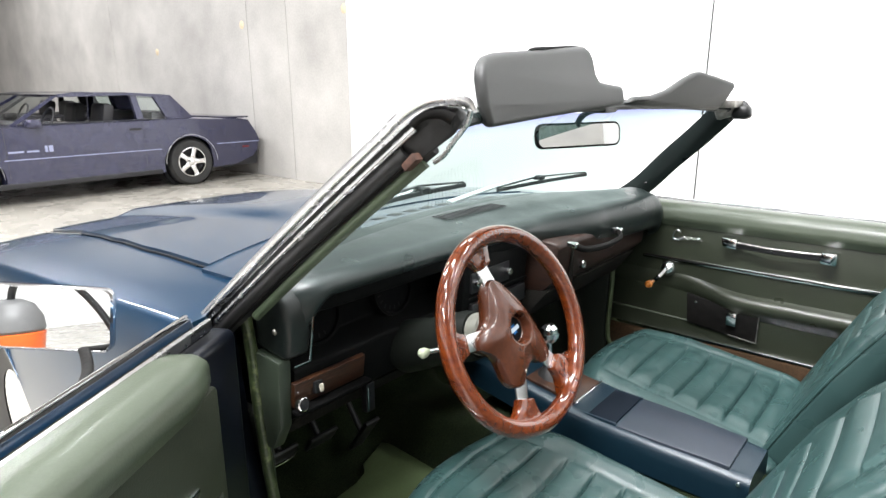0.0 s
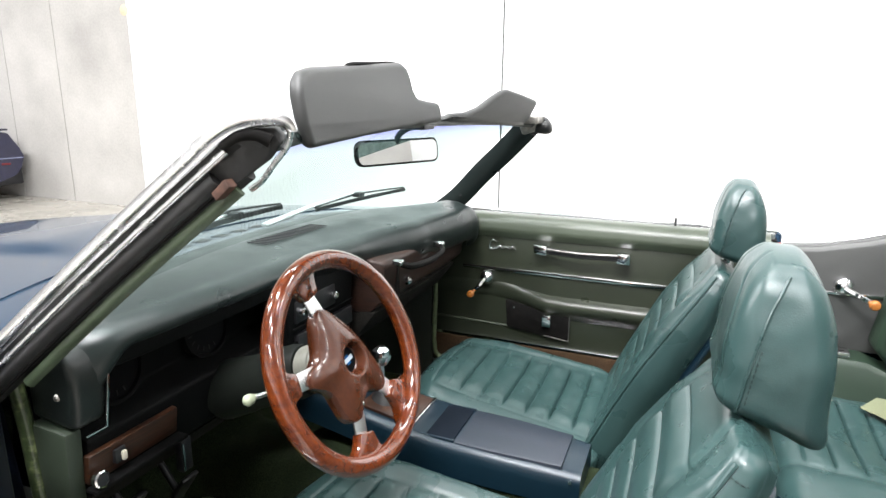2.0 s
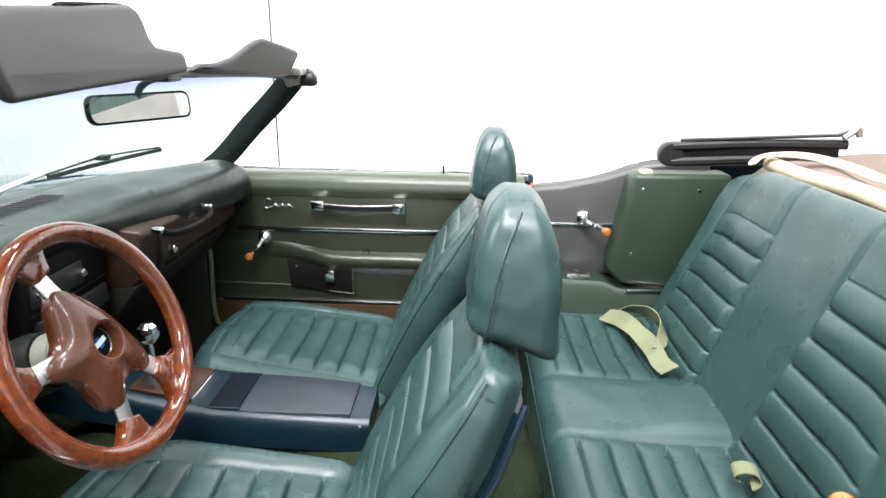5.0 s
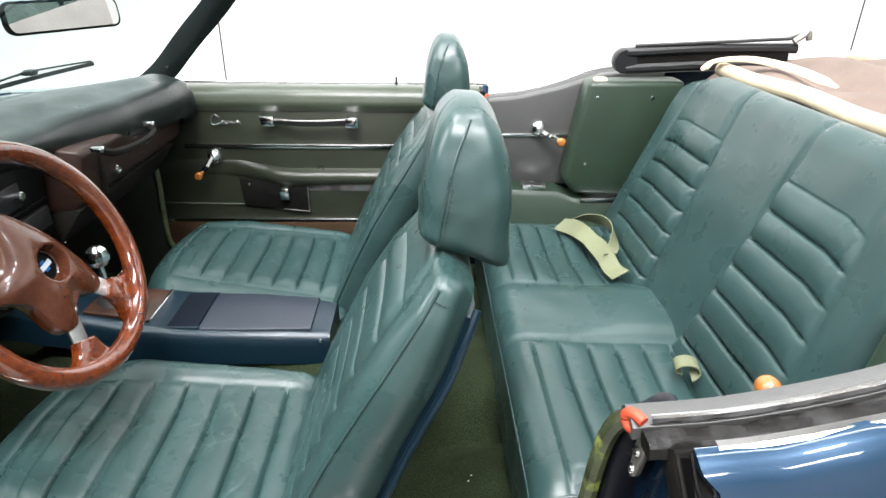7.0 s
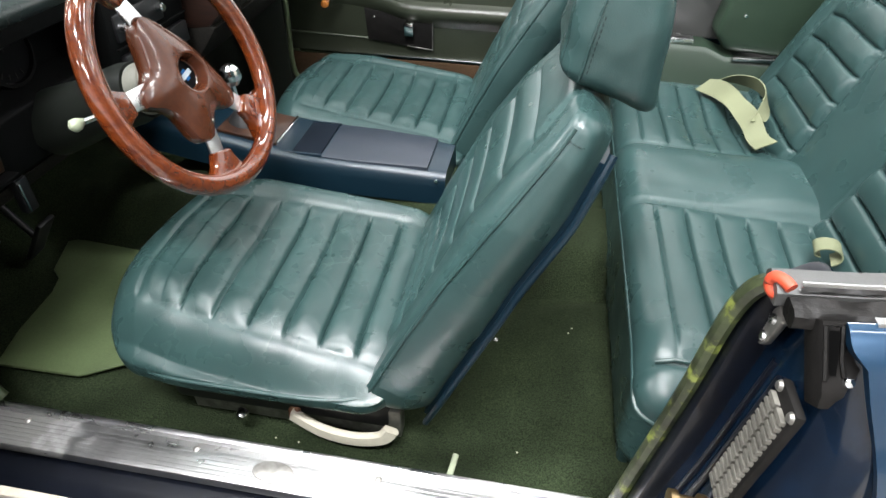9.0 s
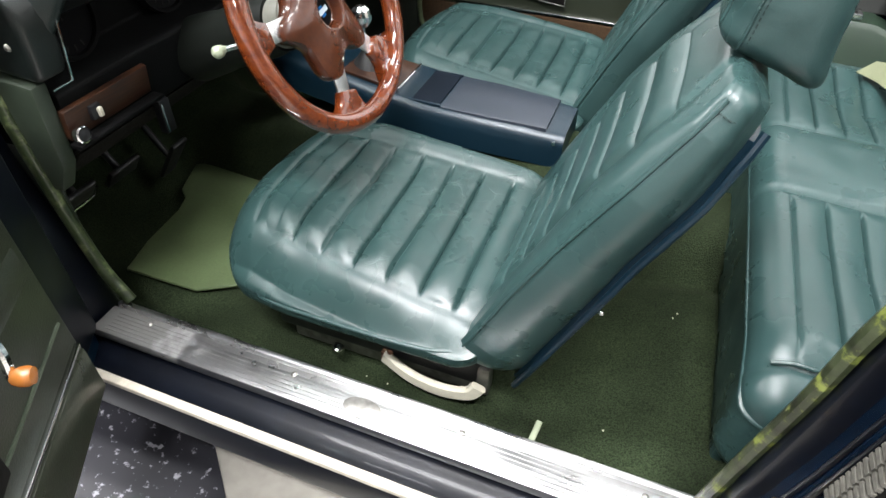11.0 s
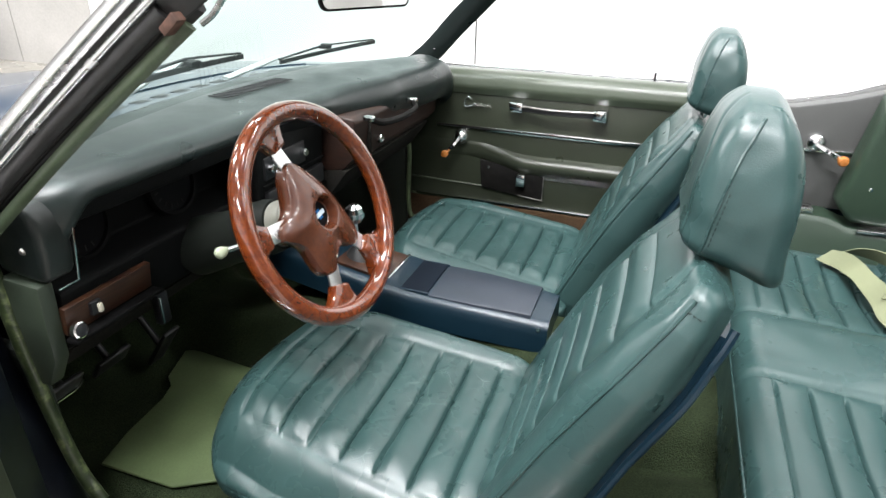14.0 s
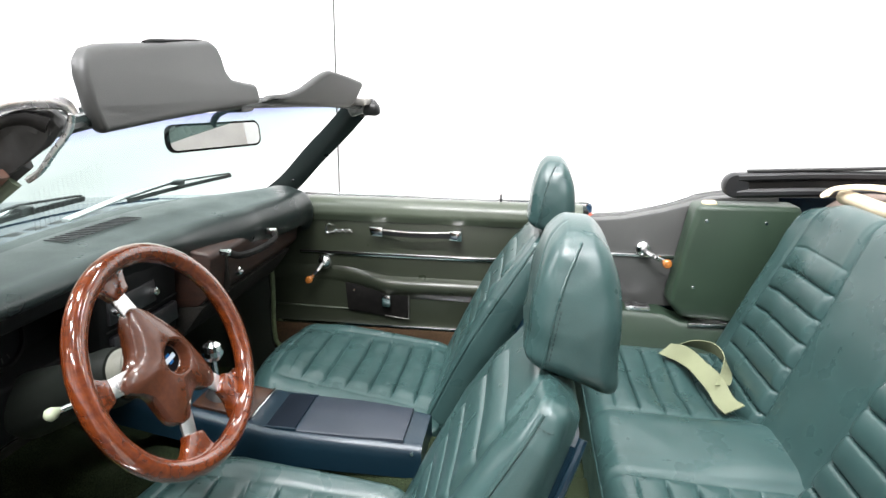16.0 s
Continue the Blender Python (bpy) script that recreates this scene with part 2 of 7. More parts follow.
WOOD = wood("varnished_mahogany", (0.074, 0.014, 0.004), (0.138, 0.029, 0.006))
WOOD_HUB = wood("mahogany_hub", (0.055, 0.015, 0.006), (0.074, 0.020, 0.007), 0.26, 0.4)
WOOD_DK = wood("dark_woodgrain", (0.009, 0.0035, 0.002), (0.030, 0.011, 0.006), 0.5, 0.03, (4, 4, 60))
WOODGRAIN = wood("woodgrain_trim", (0.012, 0.004, 0.0016), (0.042, 0.015, 0.005), 0.42, 0.10, (4, 4, 60))


def speckle(name):
    m = mat(name, (0.03, 0.03, 0.035), 0.35)
    nt = m.node_tree
    b = nt.nodes["Principled BSDF"]
    tc, v, r = nt.nodes.new("ShaderNodeTexCoord"), nt.nodes.new("ShaderNodeTexNoise"), nt.nodes.new("ShaderNodeValToRGB")
    v.inputs["Scale"].default_value, v.inputs["Detail"].default_value, v.inputs["Roughness"].default_value = 55, 3, 0.6
    e = r.color_ramp.elements
    e[0].position, e[1].position = 0.60, 0.68
    e[0].color, e[1].color = (0.022, 0.022, 0.027, 1), (0.33, 0.33, 0.36, 1)
    nt.links.new(tc.outputs["Object"], v.inputs["Vector"])
    nt.links.new(v.outputs[0], r.inputs[0])
    nt.links.new(r.outputs[0], b.inputs["Base Color"])
    return m


SPECKLE = speckle("black_flecked_floor")


def glass(name, tint=(0.93, 0.98, 0.97), band=None):
    """A thin pane: clear with a fresnel gloss; band: z at which a blue shade strip starts and is full."""
    m = bpy.data.materials.new(name)
    m.use_nodes = True
    nt = m.node_tree
    nt.nodes.clear()
    t, g, mix, o = (nt.nodes.new("ShaderNode" + k) for k in ("BsdfTransparent", "BsdfGlossy", "MixShader", "OutputMaterial"))
    t.inputs[0].default_value = (*tint, 1)
    g.inputs["Roughness"].default_value = 0.02
    f, pw = nt.nodes.new("ShaderNodeLayerWeight"), nt.nodes.new("ShaderNodeMath")
    f.inputs[0].default_value = 0.5
    pw.operation, pw.inputs[1].default_value = "POWER", 4.0
    lift = nt.nodes.new("ShaderNodeMath")
    lift.operation, lift.inputs[1].default_value, lift.inputs[2].default_value = "MULTIPLY_ADD", 0.6, 0.05
    nt.links.new(f.outputs["Facing"], pw.inputs[0])
    nt.links.new(pw.outputs[0], lift.inputs[0])
    nt.links.new(lift.outputs[0], mix.inputs[0])
    nt.links.new(t.outputs[0], mix.inputs[1])
    nt.links.new(g.outputs[0], mix.inputs[2])
    nt.links.new(mix.outputs[0], o.inputs[0])
    if band:
        tc, sep, r = nt.nodes.new("ShaderNodeTexCoord"), nt.nodes.new("ShaderNodeSeparateXYZ"), nt.nodes.new("ShaderNodeMapRange")
        r.inputs["From Min"].default_value, r.inputs["From Max"].default_value = band
        c = nt.nodes.new("ShaderNodeMixRGB")
        c.inputs[1].default_value, c.inputs[2].default_value = (*tint, 1), (0.25, 0.24, 0.90, 1)
        nt.links.new(tc.outputs["Object"], sep.inputs[0])
        nt.links.new(sep.outputs[2], r.inputs[0])
        nt.links.new(r.outputs[0], c.inputs[0])
        nt.links.new(c.outputs[0], t.inputs[0])
    return m


PLUG = mat("worn_black_rubber", (0.006, 0.0055, 0.005), 0.7, spec=0.15, grain=0.3, scale=70, bump=0.001, blot=0.4, blot_scale=20)
SLOT_BLACK = mat("black_slot", (0.0015, 0.0015, 0.0015), 0.9, spec=0.03)
LOUVRE = mat("dusty_louvre", (0.11, 0.105, 0.09), 0.6, grain=0.2, scale=120, blot=0.2, blot_scale=30)
FOOT_BLACK = mat("black_footwell_felt", (0.018, 0.017, 0.015), 0.95, spec=0.05, grain=0.3, scale=200, blot=0.2)
SATIN = mat("weathered_bright_metal", (0.80, 0.80, 0.81), 0.22, 1.0, grain=0.06, scale=50, blot=0.12, blot_scale=18, rough_var=0.10)
ARM_SILVER = mat("pale_silver_paint", (0.72, 0.72, 0.72), 0.4, 0.2, grain=0.04, blot=0.06)
GLASS = glass("window_glass")
WINDSHIELD = glass("tinted_windshield_glass", (0.62, 0.735, 0.715), (1.195, 1.240))
MIRROR = mat("mirror_glass", (0.92, 0.94, 0.94), 0.01, 1.0)


# ---- mesh tools ----
def part(name, bm, material, parent=None, label="", angle=40):
    me = bpy.data.meshes.new(name)
    bmesh.ops.recalc_face_normals(bm, faces=bm.faces)
    bm.to_mesh(me)
    bm.free()
    me.materials.append(material)
    for p in me.polygons:
        p.use_smooth = True
    me.set_sharp_from_angle(angle=radians(angle))
    ob = new(name, me)
    if parent:
        ob.parent = parent
        ob.matrix_parent_inverse = base_of(parent).inverted()
    if label:
        ob["label"] = label
    return ob


def base_of(ob):
    m = ob.matrix_basis
    while ob.parent:
        m = ob.parent.matrix_basis @ ob.matrix_parent_inverse @ m
        ob = ob.parent
    return m


def thing(name, label, category, at=(0, 0, 0), group="", kind=""):
    ob = new(name)
    ob.empty_display_size = 0.05
    ob.matrix_basis = Matrix.Translation(at)
    return tagged(ob, label, category, group, kind)


def box(x0, x1, y0, y1, z0, z1, bev=0.0, seg=2, m=None):
    bm = bmesh.new()
    bmesh.ops.create_cube(bm, size=1)
    for v in bm.verts:
        v.co = Vector(((x0 + x1) / 2 + v.co.x * (x1 - x0), (y0 + y1) / 2 + v.co.y * (y1 - y0), (z0 + z1) / 2 + v.co.z * (z1 - z0)))
    if bev:
        bmesh.ops.bevel(bm, geom=bm.edges[:], offset=bev, segments=seg, profile=0.5, affect="EDGES")
    if m:
        bm.transform(m)
    return bm


def merge(*bms):
    out = bmesh.new()
    for b in bms:
        me = bpy.data.meshes.new("tmp")
        b.to_mesh(me)
        b.free()
        out.from_mesh(me)
        bpy.data.meshes.remove(me)
    return out


def loft(rings, closed=True, cap=True, loop=False):
    bm = bmesh.new()
    rows = [[bm.verts.new(p) for p in ring] for ring in rings]
    n = len(rings[0])
    pairs = list(zip(rows, rows[1:])) + ([(rows[-1], rows[0])] if loop else [])
    for a, b in pairs:
        for i in range(n if closed else n - 1):
            j = (i + 1) % n
            bm.faces.new((a[i], a[j], b[j], b[i]))
    if cap and closed and not loop:
        bm.faces.new(rows[0][::-1])
        bm.faces.new(rows[-1])
    return bm


def smooth_path(pts, k=6, loop=False):
    """Catmull-Rom through the points, k steps a span."""
    p = [Vector(q) for q in pts]
    n, out = len(p), []
    for i in range(n if loop else n - 1):
        a, b = p[i], p[(i + 1) % n]
        z = p[i - 1] if (i > 0 or loop) else a * 2 - b
        c = p[(i + 2) % n] if (i + 2 < n or loop) else b * 2 - a
        for j in range(k):
            t = j / k
            out.append(0.5 * ((2 * a) + (b - z) * t + (2 * z - 5 * a + 4 * b - c) * t * t + (3 * a - z - 3 * b + c) * t**3))
    return out if loop else out + [p[-1]]


def sweep(path, section, loop=False, up=(0, 0, 1), scale=None):
    """Carries a closed 2D section (across, along up) along a path."""
    p = [Vector(q) for q in path]
    n, rings = len(p), []
    for i in range(n):
        a = p[i - 1] if (i or loop) else p[0]
        b = p[(i + 1) % n] if (i < n - 1 or loop) else p[-1]
        d = (b - a).normalized()
        side = d.cross(Vector(up))
        side = side.normalized() if side.length > 1e-4 else Vector((1, 0, 0))
        top = side.cross(d)
        s = scale[i] if scale else 1
        rings.append([p[i] + side * (u * s) + top * (v * s) for u, v in section])
    return loft(rings, loop=loop)


def circle(r, n=10, squash=1.0):
    return [(r * math.cos(2 * math.pi * i / n), squash * r * math.sin(2 * math.pi * i / n)) for i in range(n)]


def rect(w, h, r=0.002):
    w, h = w / 2, h / 2
    return [(-w + r, -h), (w - r, -h), (w, -h + r), (w, h - r), (w - r, h), (-w + r, h), (-w, h - r), (-w, -h + r)]


def tube(path, r, n=10, loop=False, up=(0, 0, 1), scale=None):
    return sweep(path, circle(r, n), loop, up, scale)


def lathe(profile, m=None, n=24):
    """Turns (radius, height) pairs round z."""
    rings = [[(r * math.cos(2 * math.pi * i / n), r * math.sin(2 * math.pi * i / n), h) for i in range(n)] for r, h in profile]
    bm = loft(rings, cap=False)
    for k, (r, _) in ((0, profile[0]), (-1, profile[-1])):
        if r < 0.004:
            bm.verts.ensure_lookup_table()
            vs = bm.verts[:n] if k == 0 else bm.verts[-n:]
            bm.faces.new(vs)
    if m:
        bm.transform(m)
    return bm


def prism(outline, lo, hi, axis="y", bev=0.0, seg=2):
    """Extrudes a 2D outline. axis y: outline in x, z; axis z: in x, y; axis x: in y, z."""
    put = {"y": lambda a, b, c: (a, c, b), "z": lambda a, b, c: (a, b, c), "x": lambda a, b, c: (c, a, b)}[axis]
    bm = loft([[put(a, b, lo) for a, b in outline], [put(a, b, hi) for a, b in outline]])
    if bev:
        bmesh.ops.recalc_face_normals(bm, faces=bm.faces)
        bmesh.ops.bevel(bm, geom=[e for e in bm.edges if e.calc_face_angle(0) > 0.5], offset=bev, segments=seg, profile=0.5, affect="EDGES")
    return bm


def sheet(f, nu, nv, thick=0.0):
    """A surface f(u, v) over the unit square, with thickness against its normal."""
    bm = bmesh.new()
    g = [[bm.verts.new(f(i / nu, j / nv)) for j in range(nv + 1)] for i in range(nu + 1)]
    for i in range(nu):
        for j in range(nv):
            bm.faces.new((g[i][j], g[i + 1][j], g[i + 1][j + 1], g[i][j + 1]))
    if thick:
        bm.normal_update()
        bmesh.ops.solidify(bm, geom=bm.faces[:], thickness=thick)
    return bm


def rounded(q, h, r):
    inner = Vector([max(-(h[a] - r), min(h[a] - r, q[a])) for a in range(3)])
    d = q - inner
    return inner + d.normalized() * r if d.length > 1e-7 else q


def soft(sx, sy, sz, r, res, shape=None, m=None):
    """A rounded block of that size round the origin, its surface cut into steps of res metres and bent by shape(point) -> point."""
    h = (sx / 2, sy / 2, sz / 2)
    res = res if isinstance(res, tuple) else (res,) * 3
    n = [max(2, int(round(2 * a / s))) for a, s in zip(h, res)]
    bm, seen = bmesh.new(), {}

    def vert(k):
        if k not in seen:
            q = rounded(Vector([h[a] * (2 * k[a] / n[a] - 1) for a in range(3)]), h, r)
            seen[k] = bm.verts.new(shape(q) if shape else q)
        return seen[k]

    for a in range(3):
        b, c = (a + 1) % 3, (a + 2) % 3
        for side in (0, n[a]):
            for i in range(n[b]):
                for j in range(n[c]):
                    ks = []
                    for di, dj in ((0, 0), (1, 0), (1, 1), (0, 1)):
                        k = [0, 0, 0]
                        k[a], k[b], k[c] = side, i + di, j + dj
                        ks.append(vert(tuple(k)))
                    bm.faces.new(ks)
    if m:
        bm.transform(m)
    return bm


def placed(bm, m):
    bm.transform(m)
    return bm


def groove(d, w, depth):
    return depth * math.exp(-((d / w) ** 2))


def lerp(a, b, t):
    return a + (b - a) * t


def step(t):
    t = max(0.0, min(1.0, t))
    return t * t * (3 - 2 * t)


def curve(points, t):
    """Piecewise smooth value through (t, value) pairs."""
    for (a, p), (b, q) in zip(points, points[1:]):
        if t <= b:
            return lerp(p, q, step((t - a) / (b - a)))
    return points[-1][1]


# ---- hall ----
def slab(name, x0, x1, y0, y1, z0, z1, material, label, category, bev=0.0):
    ob = part(name, box(x0, x1, y0, y1, z0, z1, bev), material)
    return tagged(ob, label, category, kind="structure")


WALL_Y = 4.13
slab("floor", -24, 12, -9, 8, -0.2, 0, FLOOR_C, "polished light grey concrete hall floor", "floor")
strip = prism([(-3.94, 1.40), (-1.80, 1.32), (3.0, -3.28), (0.86, -3.20)], 0, 0.004, "z")
tagged(part("floor_strip", strip, SPECKLE), "black floor strip with white flecks under the car", "floor strip", kind="structure")
slab("wall_north", -4.95, 12, WALL_Y, WALL_Y + 0.2, 0, 7, WHITE_WALL, "brightly lit white painted wall behind the car", "wall")
slab("wall_west", -24.2, -24, -9, 8, 0, 7, CONCRETE, "grey concrete end wall", "wall")
slab("wall_south", -24, 12, -9.2, -9, 0, 7, WHITE_WALL, "white painted wall facing the car", "wall")
slab("wall_east", 12, 12.2, -9, 8, 0, 7, CONCRETE, "grey concrete end wall", "wall")
slab("ceiling", -24, 12, -9, 8, 7, 7.2, CEIL, "light grey hall ceiling", "ceiling")
wall_conc = tagged(new("wall_concrete"), "grey cast concrete wall panels with dark joints", "wall", kind="structure")
joints = [-24, -16.7, -11.6, -7.1, -6.17, -4.952]
for a, b in zip(joints, joints[1:]):
    part("panel", box(a + 0.005, b - 0.005, WALL_Y, WALL_Y + 0.2, 0, 7, 0.002, 1), CONCRETE, wall_conc)
part("backing", box(-24, -4.96, WALL_Y + 0.03, WALL_Y + 0.25, 0, 7), MC_DARK, wall_conc)
for jx in (-0.575, 4.76):
    slab("wall_joint", jx - 0.007, jx + 0.007, WALL_Y - 0.004, WALL_Y + 0.01, 0, 7, QTR, "dark joint in the white wall", "joint")
for px, pz in ((-7.24, 2.18), (-4.99, 2.23), (-9.9, 1.9), (-7.6, 3.4)):
    ob = part("anchor_patch", lathe([(0.0005, 0.008), (0.05, 0.007), (0.06, 0)], Matrix.Translation((px, WALL_Y - 0.0005, pz)) @ pose(0, 0, 0, 90), 16), TAN)
    tagged(ob, "pale yellow filler patch on the concrete wall", "wall patch", kind="structure")
for lx, ly, watts in LAMPS:
    lf = thing("ceiling_light", "white linear ceiling light housing", "ceiling light", (lx, ly, 5.21), "hall ceiling lights")
    part("housing", box(lx - 1.22, lx + 1.22, ly - 0.27, ly + 0.27, 5.215, 5.30, 0.01), WHITE_WALL, lf)
    for s in (-0.9, 0.9):
        part("hanger", tube([(lx + s, ly, 5.30), (lx + s, ly, 7.0)], 0.006, 6), DULL, lf)
for lx in FLOODS:
    lf = thing("flood_light", "slim white wall-washer lamp housing", "flood light", (lx, 1.5, 5.0), "wall washers")
    hm = look((lx, 1.5, 5.0), (lx, 4.1, 1.3)) @ Matrix.Translation((0, 0, 0.05))
    part("housing", box(-0.82, 0.82, -0.22, 0.22, -0.03, 0.05, 0.01, m=hm), WHITE_WALL, lf)
    part("hanger", tube([(lx, 1.46, 5.08), (lx, 1.46, 7.0)], 0.008, 6), DULL, lf)


# ---- convertible: body ----
car = thing("convertible_car", "teal blue metallic classic convertible with its top down", "car", (0.9, 0, 0))


def span(a, b):
    return min(a, b), max(a, b)


def deck_z(x, y):
    """Height of hood and fenders: falls forward, crowned across."""
    t = max(0, (0.15 - x) / 1.75)
    return 0.905 - 0.02 * t - 0.16 * t**2.0 - 0.04 * (abs(y) / 0.82) ** 3


def hood_edge(x):
    """Half width of the hood: narrower towards the nose."""
    return curve([(-1.60, 0.490), (-1.12, 0.533), (-0.86, 0.559), (-0.66, 0.581), (-0.40, 0.604), (-0.10, 0.618), (0.2, 0.624)], x)


def hood_f(u, v):
    k = 2 * v - 1
    x = lerp(-0.104 - 0.12 * (1 - k * k), -1.42 - 0.12 * (1 - k * k), u)
    y = k * hood_edge(x)
    w = abs(y)
    z = deck_z(x, y) + 0.012 + 0.024 * step((0.30 - w) / 0.10) * step(u / 0.25) * step((1 - u) / 0.1)
    return Vector((x, y, z))


part("hood", sheet(hood_f, 44, 60, 0.012), PAINT, car, "teal metallic hood with a raised centre")
for s in (-1, 1):
    def fender_f(u, v, s=s):
        x = lerp(0.13, -1.56, u)
        wide = 0.815 + 0.03 * math.sin(min(1, u * 1.2) * math.pi) - 0.06 * max(0, u - 0.8) / 0.2
        if v < 0.55:
            y = lerp(hood_edge(x) + 0.006, wide - 0.02, v / 0.55)
            z = deck_z(x, y) + 0.012
        else:
            t = (v - 0.55) / 0.45
            y = wide - 0.02 + 0.06 * math.sin(min(1, t * 1.3) * math.pi * 0.5)
            z = deck_z(x, wide - 0.02) + 0.012 - 0.50 * t**1.5
            r = math.hypot(x + 0.86, z - 0.32)
            if r < 0.37:
                z = 0.32 + math.sqrt(max(0, 0.37**2 - (x + 0.86) ** 2))
        return Vector((x, s * y, z))
    part("fender", sheet(fender_f, 60, 40, 0.01), PAINT, car, "teal metallic front fender")
    arch = [(-0.86 + 0.375 * math.cos(a), s * 0.872, 0.32 + 0.375 * math.sin(a)) for a in (math.pi * i / 20 for i in range(1, 20))]
    part("arch_trim", tube(arch, 0.007, 6, up=(0, 1, 0)), CHROME, car, "bright wheel-arch moulding")
    gap = [Vector((x, s * (hood_edge(x) + 0.003), deck_z(x, hood_edge(x)) + 0.0150)) for x in (lerp(-0.10, -1.45, i / 24) for i in range(25))]
    part("hood_gap", sweep(gap, rect(0.006, 0.002, 0.0005)), BLACK, car, "dark shut line beside the hood")
rear_gap = [hood_f(0, i / 40) + Vector((0.004, 0, 0.0025)) for i in range(41)]
part("hood_gap", sweep(rear_gap, rect(0.008, 0.003, 0.001)), BLACK, car, "dark shut line behind the hood")
def cowl_f(u, v):
    k = lerp(-1, 1, v)
    x, y = lerp(0.12, -0.099, u) - 0.12 * (1 - k * k), 0.64 * k
    return Vector((x, y, deck_z(x, y) + 0.0105))


cowl = part("cowl", sheet(cowl_f, 8, 24, 0.01), PAINT, car)
part("nose", prism([(-1.46, 0.735), (-1.60, 0.66), (-1.62, 0.45), (-1.45, 0.40)], -0.78, 0.78, "y", 0.02), PAINT, car)
part("engine_bay", box(-1.45, -0.36, -0.62, 0.62, 0.25, 0.66), BLACK, car)

# windshield frame
PIL = {-1: [(0.10, -0.750, 0.845), (0.136, -0.740, 0.875), (0.230, -0.722, 0.95), (0.345, -0.695, 1.05), (0.462, -0.662, 1.145), (0.535, -0.628, 1.215)],
       1: [(0.15, 0.760, 0.83), (0.20, 0.750, 0.875), (0.300, 0.735, 0.95), (0.402, 0.703, 1.05), (0.498, 0.660, 1.135), (0.574, 0.610, 1.205)]}
# near pillar: strips laid side by side across its visible face
PD, PW, PN = Vector((0.757, 0.181, 0.627)), Vector((-0.526, -0.399, 0.751)), Vector((0.387, -0.899, -0.207))
PM0 = Vector((0.345, -0.695, 1.05))


def on_pillar(along, across, out=0.0):
    return PM0 + PD * along + PW * across + PN * out


def strip(a0, a1, b0, b1, out):
    """Path on the near pillar from along a0, across b0 to along a1, across b1, a little bowed."""
    return [on_pillar(lerp(a0, a1, i / 14), lerp(b0, b1, i / 14) + 0.004 * math.sin(math.pi * i / 14), out) for i in range(15)]


def bent(w, h, rise):
    """A thin moulding section, crowned by rise."""
    top = [(lerp(w / 2, -w / 2, i / 6), h / 2 + rise * (1 - (2 * i / 6 - 1) ** 2)) for i in range(7)]
    return [(-w / 2, -h / 2), (w / 2, -h / 2)] + top


pil = part("windshield_pillar", sweep(strip(-0.33, 0.255, -0.006, -0.002, -0.012), rect(0.066, 0.026, 0.008), up=PN), RUBBER, car, "black rubber-lined windshield pillar")
part("chrome_trim", sweep(strip(-0.285, 0.262, 0.017, 0.031, 0.004), bent(0.020, 0.008, 0.005), up=PN), SATIN, pil, "scratched bright windshield moulding")
part("gutter", sweep(strip(-0.285, 0.256, 0.004, 0.018, 0.002), bent(0.008, 0.004, 0.0), up=PN), BLACK, pil)
part("chrome_bead", sweep(strip(-0.275, 0.262, -0.003, 0.0105, 0.006), bent(0.011, 0.004, 0.005), up=PN), SATIN, pil, "narrow bright inner moulding")
part("seal", sweep(strip(-0.30, 0.225, -0.017, -0.006, 0.004), bent(0.021, 0.006, 0.006), up=PN), RUBBER, pil, "black rubber door seal")
part("seal_bead", sweep(strip(-0.27, 0.22, -0.028, -0.018, 0.002), bent(0.006, 0.006, 0.003), up=PN), PLUG, pil)
part("inner_trim", sweep(strip(-0.205, 0.235, -0.042, -0.032, -0.001), bent(0.017, 0.006, 0.004), up=PN), PILLAR_GR, pil, "green painted inner pillar trim")
# corner casting with a chrome cap and the seal's metal retainer
cap = smooth_path([on_pillar(*q, 0.006) for q in ((0.236, 0.032), (0.270, 0.031), (0.300, 0.024), (0.328, 0.006), (0.340, -0.009), (0.338, -0.022))], 6)
part("chrome_cap", sweep(cap, bent(0.021, 0.008, 0.005), up=PN, scale=[1.0] * 12 + [lerp(1.0, 0.55, i / 18) for i in range(19)]), SATIN, pil, "chrome windshield corner cap")
hook = smooth_path([on_pillar(*q, 0.010) for q in ((0.338, -0.020), (0.322, -0.030), (0.292, -0.036), (0.268, -0.041), (0.250, -0.040))], 6)
part("end_bracket", sweep(hook, rect(0.007, 0.006, 0.002), up=PN), SATIN, pil, "bright bent seal retainer")
casting = prism([(0.225, 0.024), (0.275, 0.022), (0.305, 0.012), (0.325, -0.006), (0.322, -0.024), (0.292, -0.030), (0.225, -0.026)], -0.016, 0.004, "z", 0.006, 3)
bmesh.ops.triangulate(casting, faces=[f for f in casting.faces if len(f.verts) > 4])
bmesh.ops.subdivide_edges(casting, edges=casting.edges[:], cuts=2, use_grid_fill=True)
for q in casting.verts:
    q.co = on_pillar(q.co.x, q.co.y, q.co.z + 0.005 * noise.noise(q.co * 60) + 0.004 * noise.noise(q.co * 110))
part("corner_casting", casting, RUBBER, pil, "black weathered corner seal")
flap = smooth_path([on_pillar(*q, 0.011) for q in ((0.262, 0.016), (0.285, 0.014), (0.304, 0.002), (0.312, -0.014))], 5)
part("seal_flap", sweep(flap, bent(0.016, 0.004, 0.003), up=PN, scale=[lerp(0.5, 1.0, i / 15) for i in range(16)]), PLUG, pil, "torn rubber corner flap")
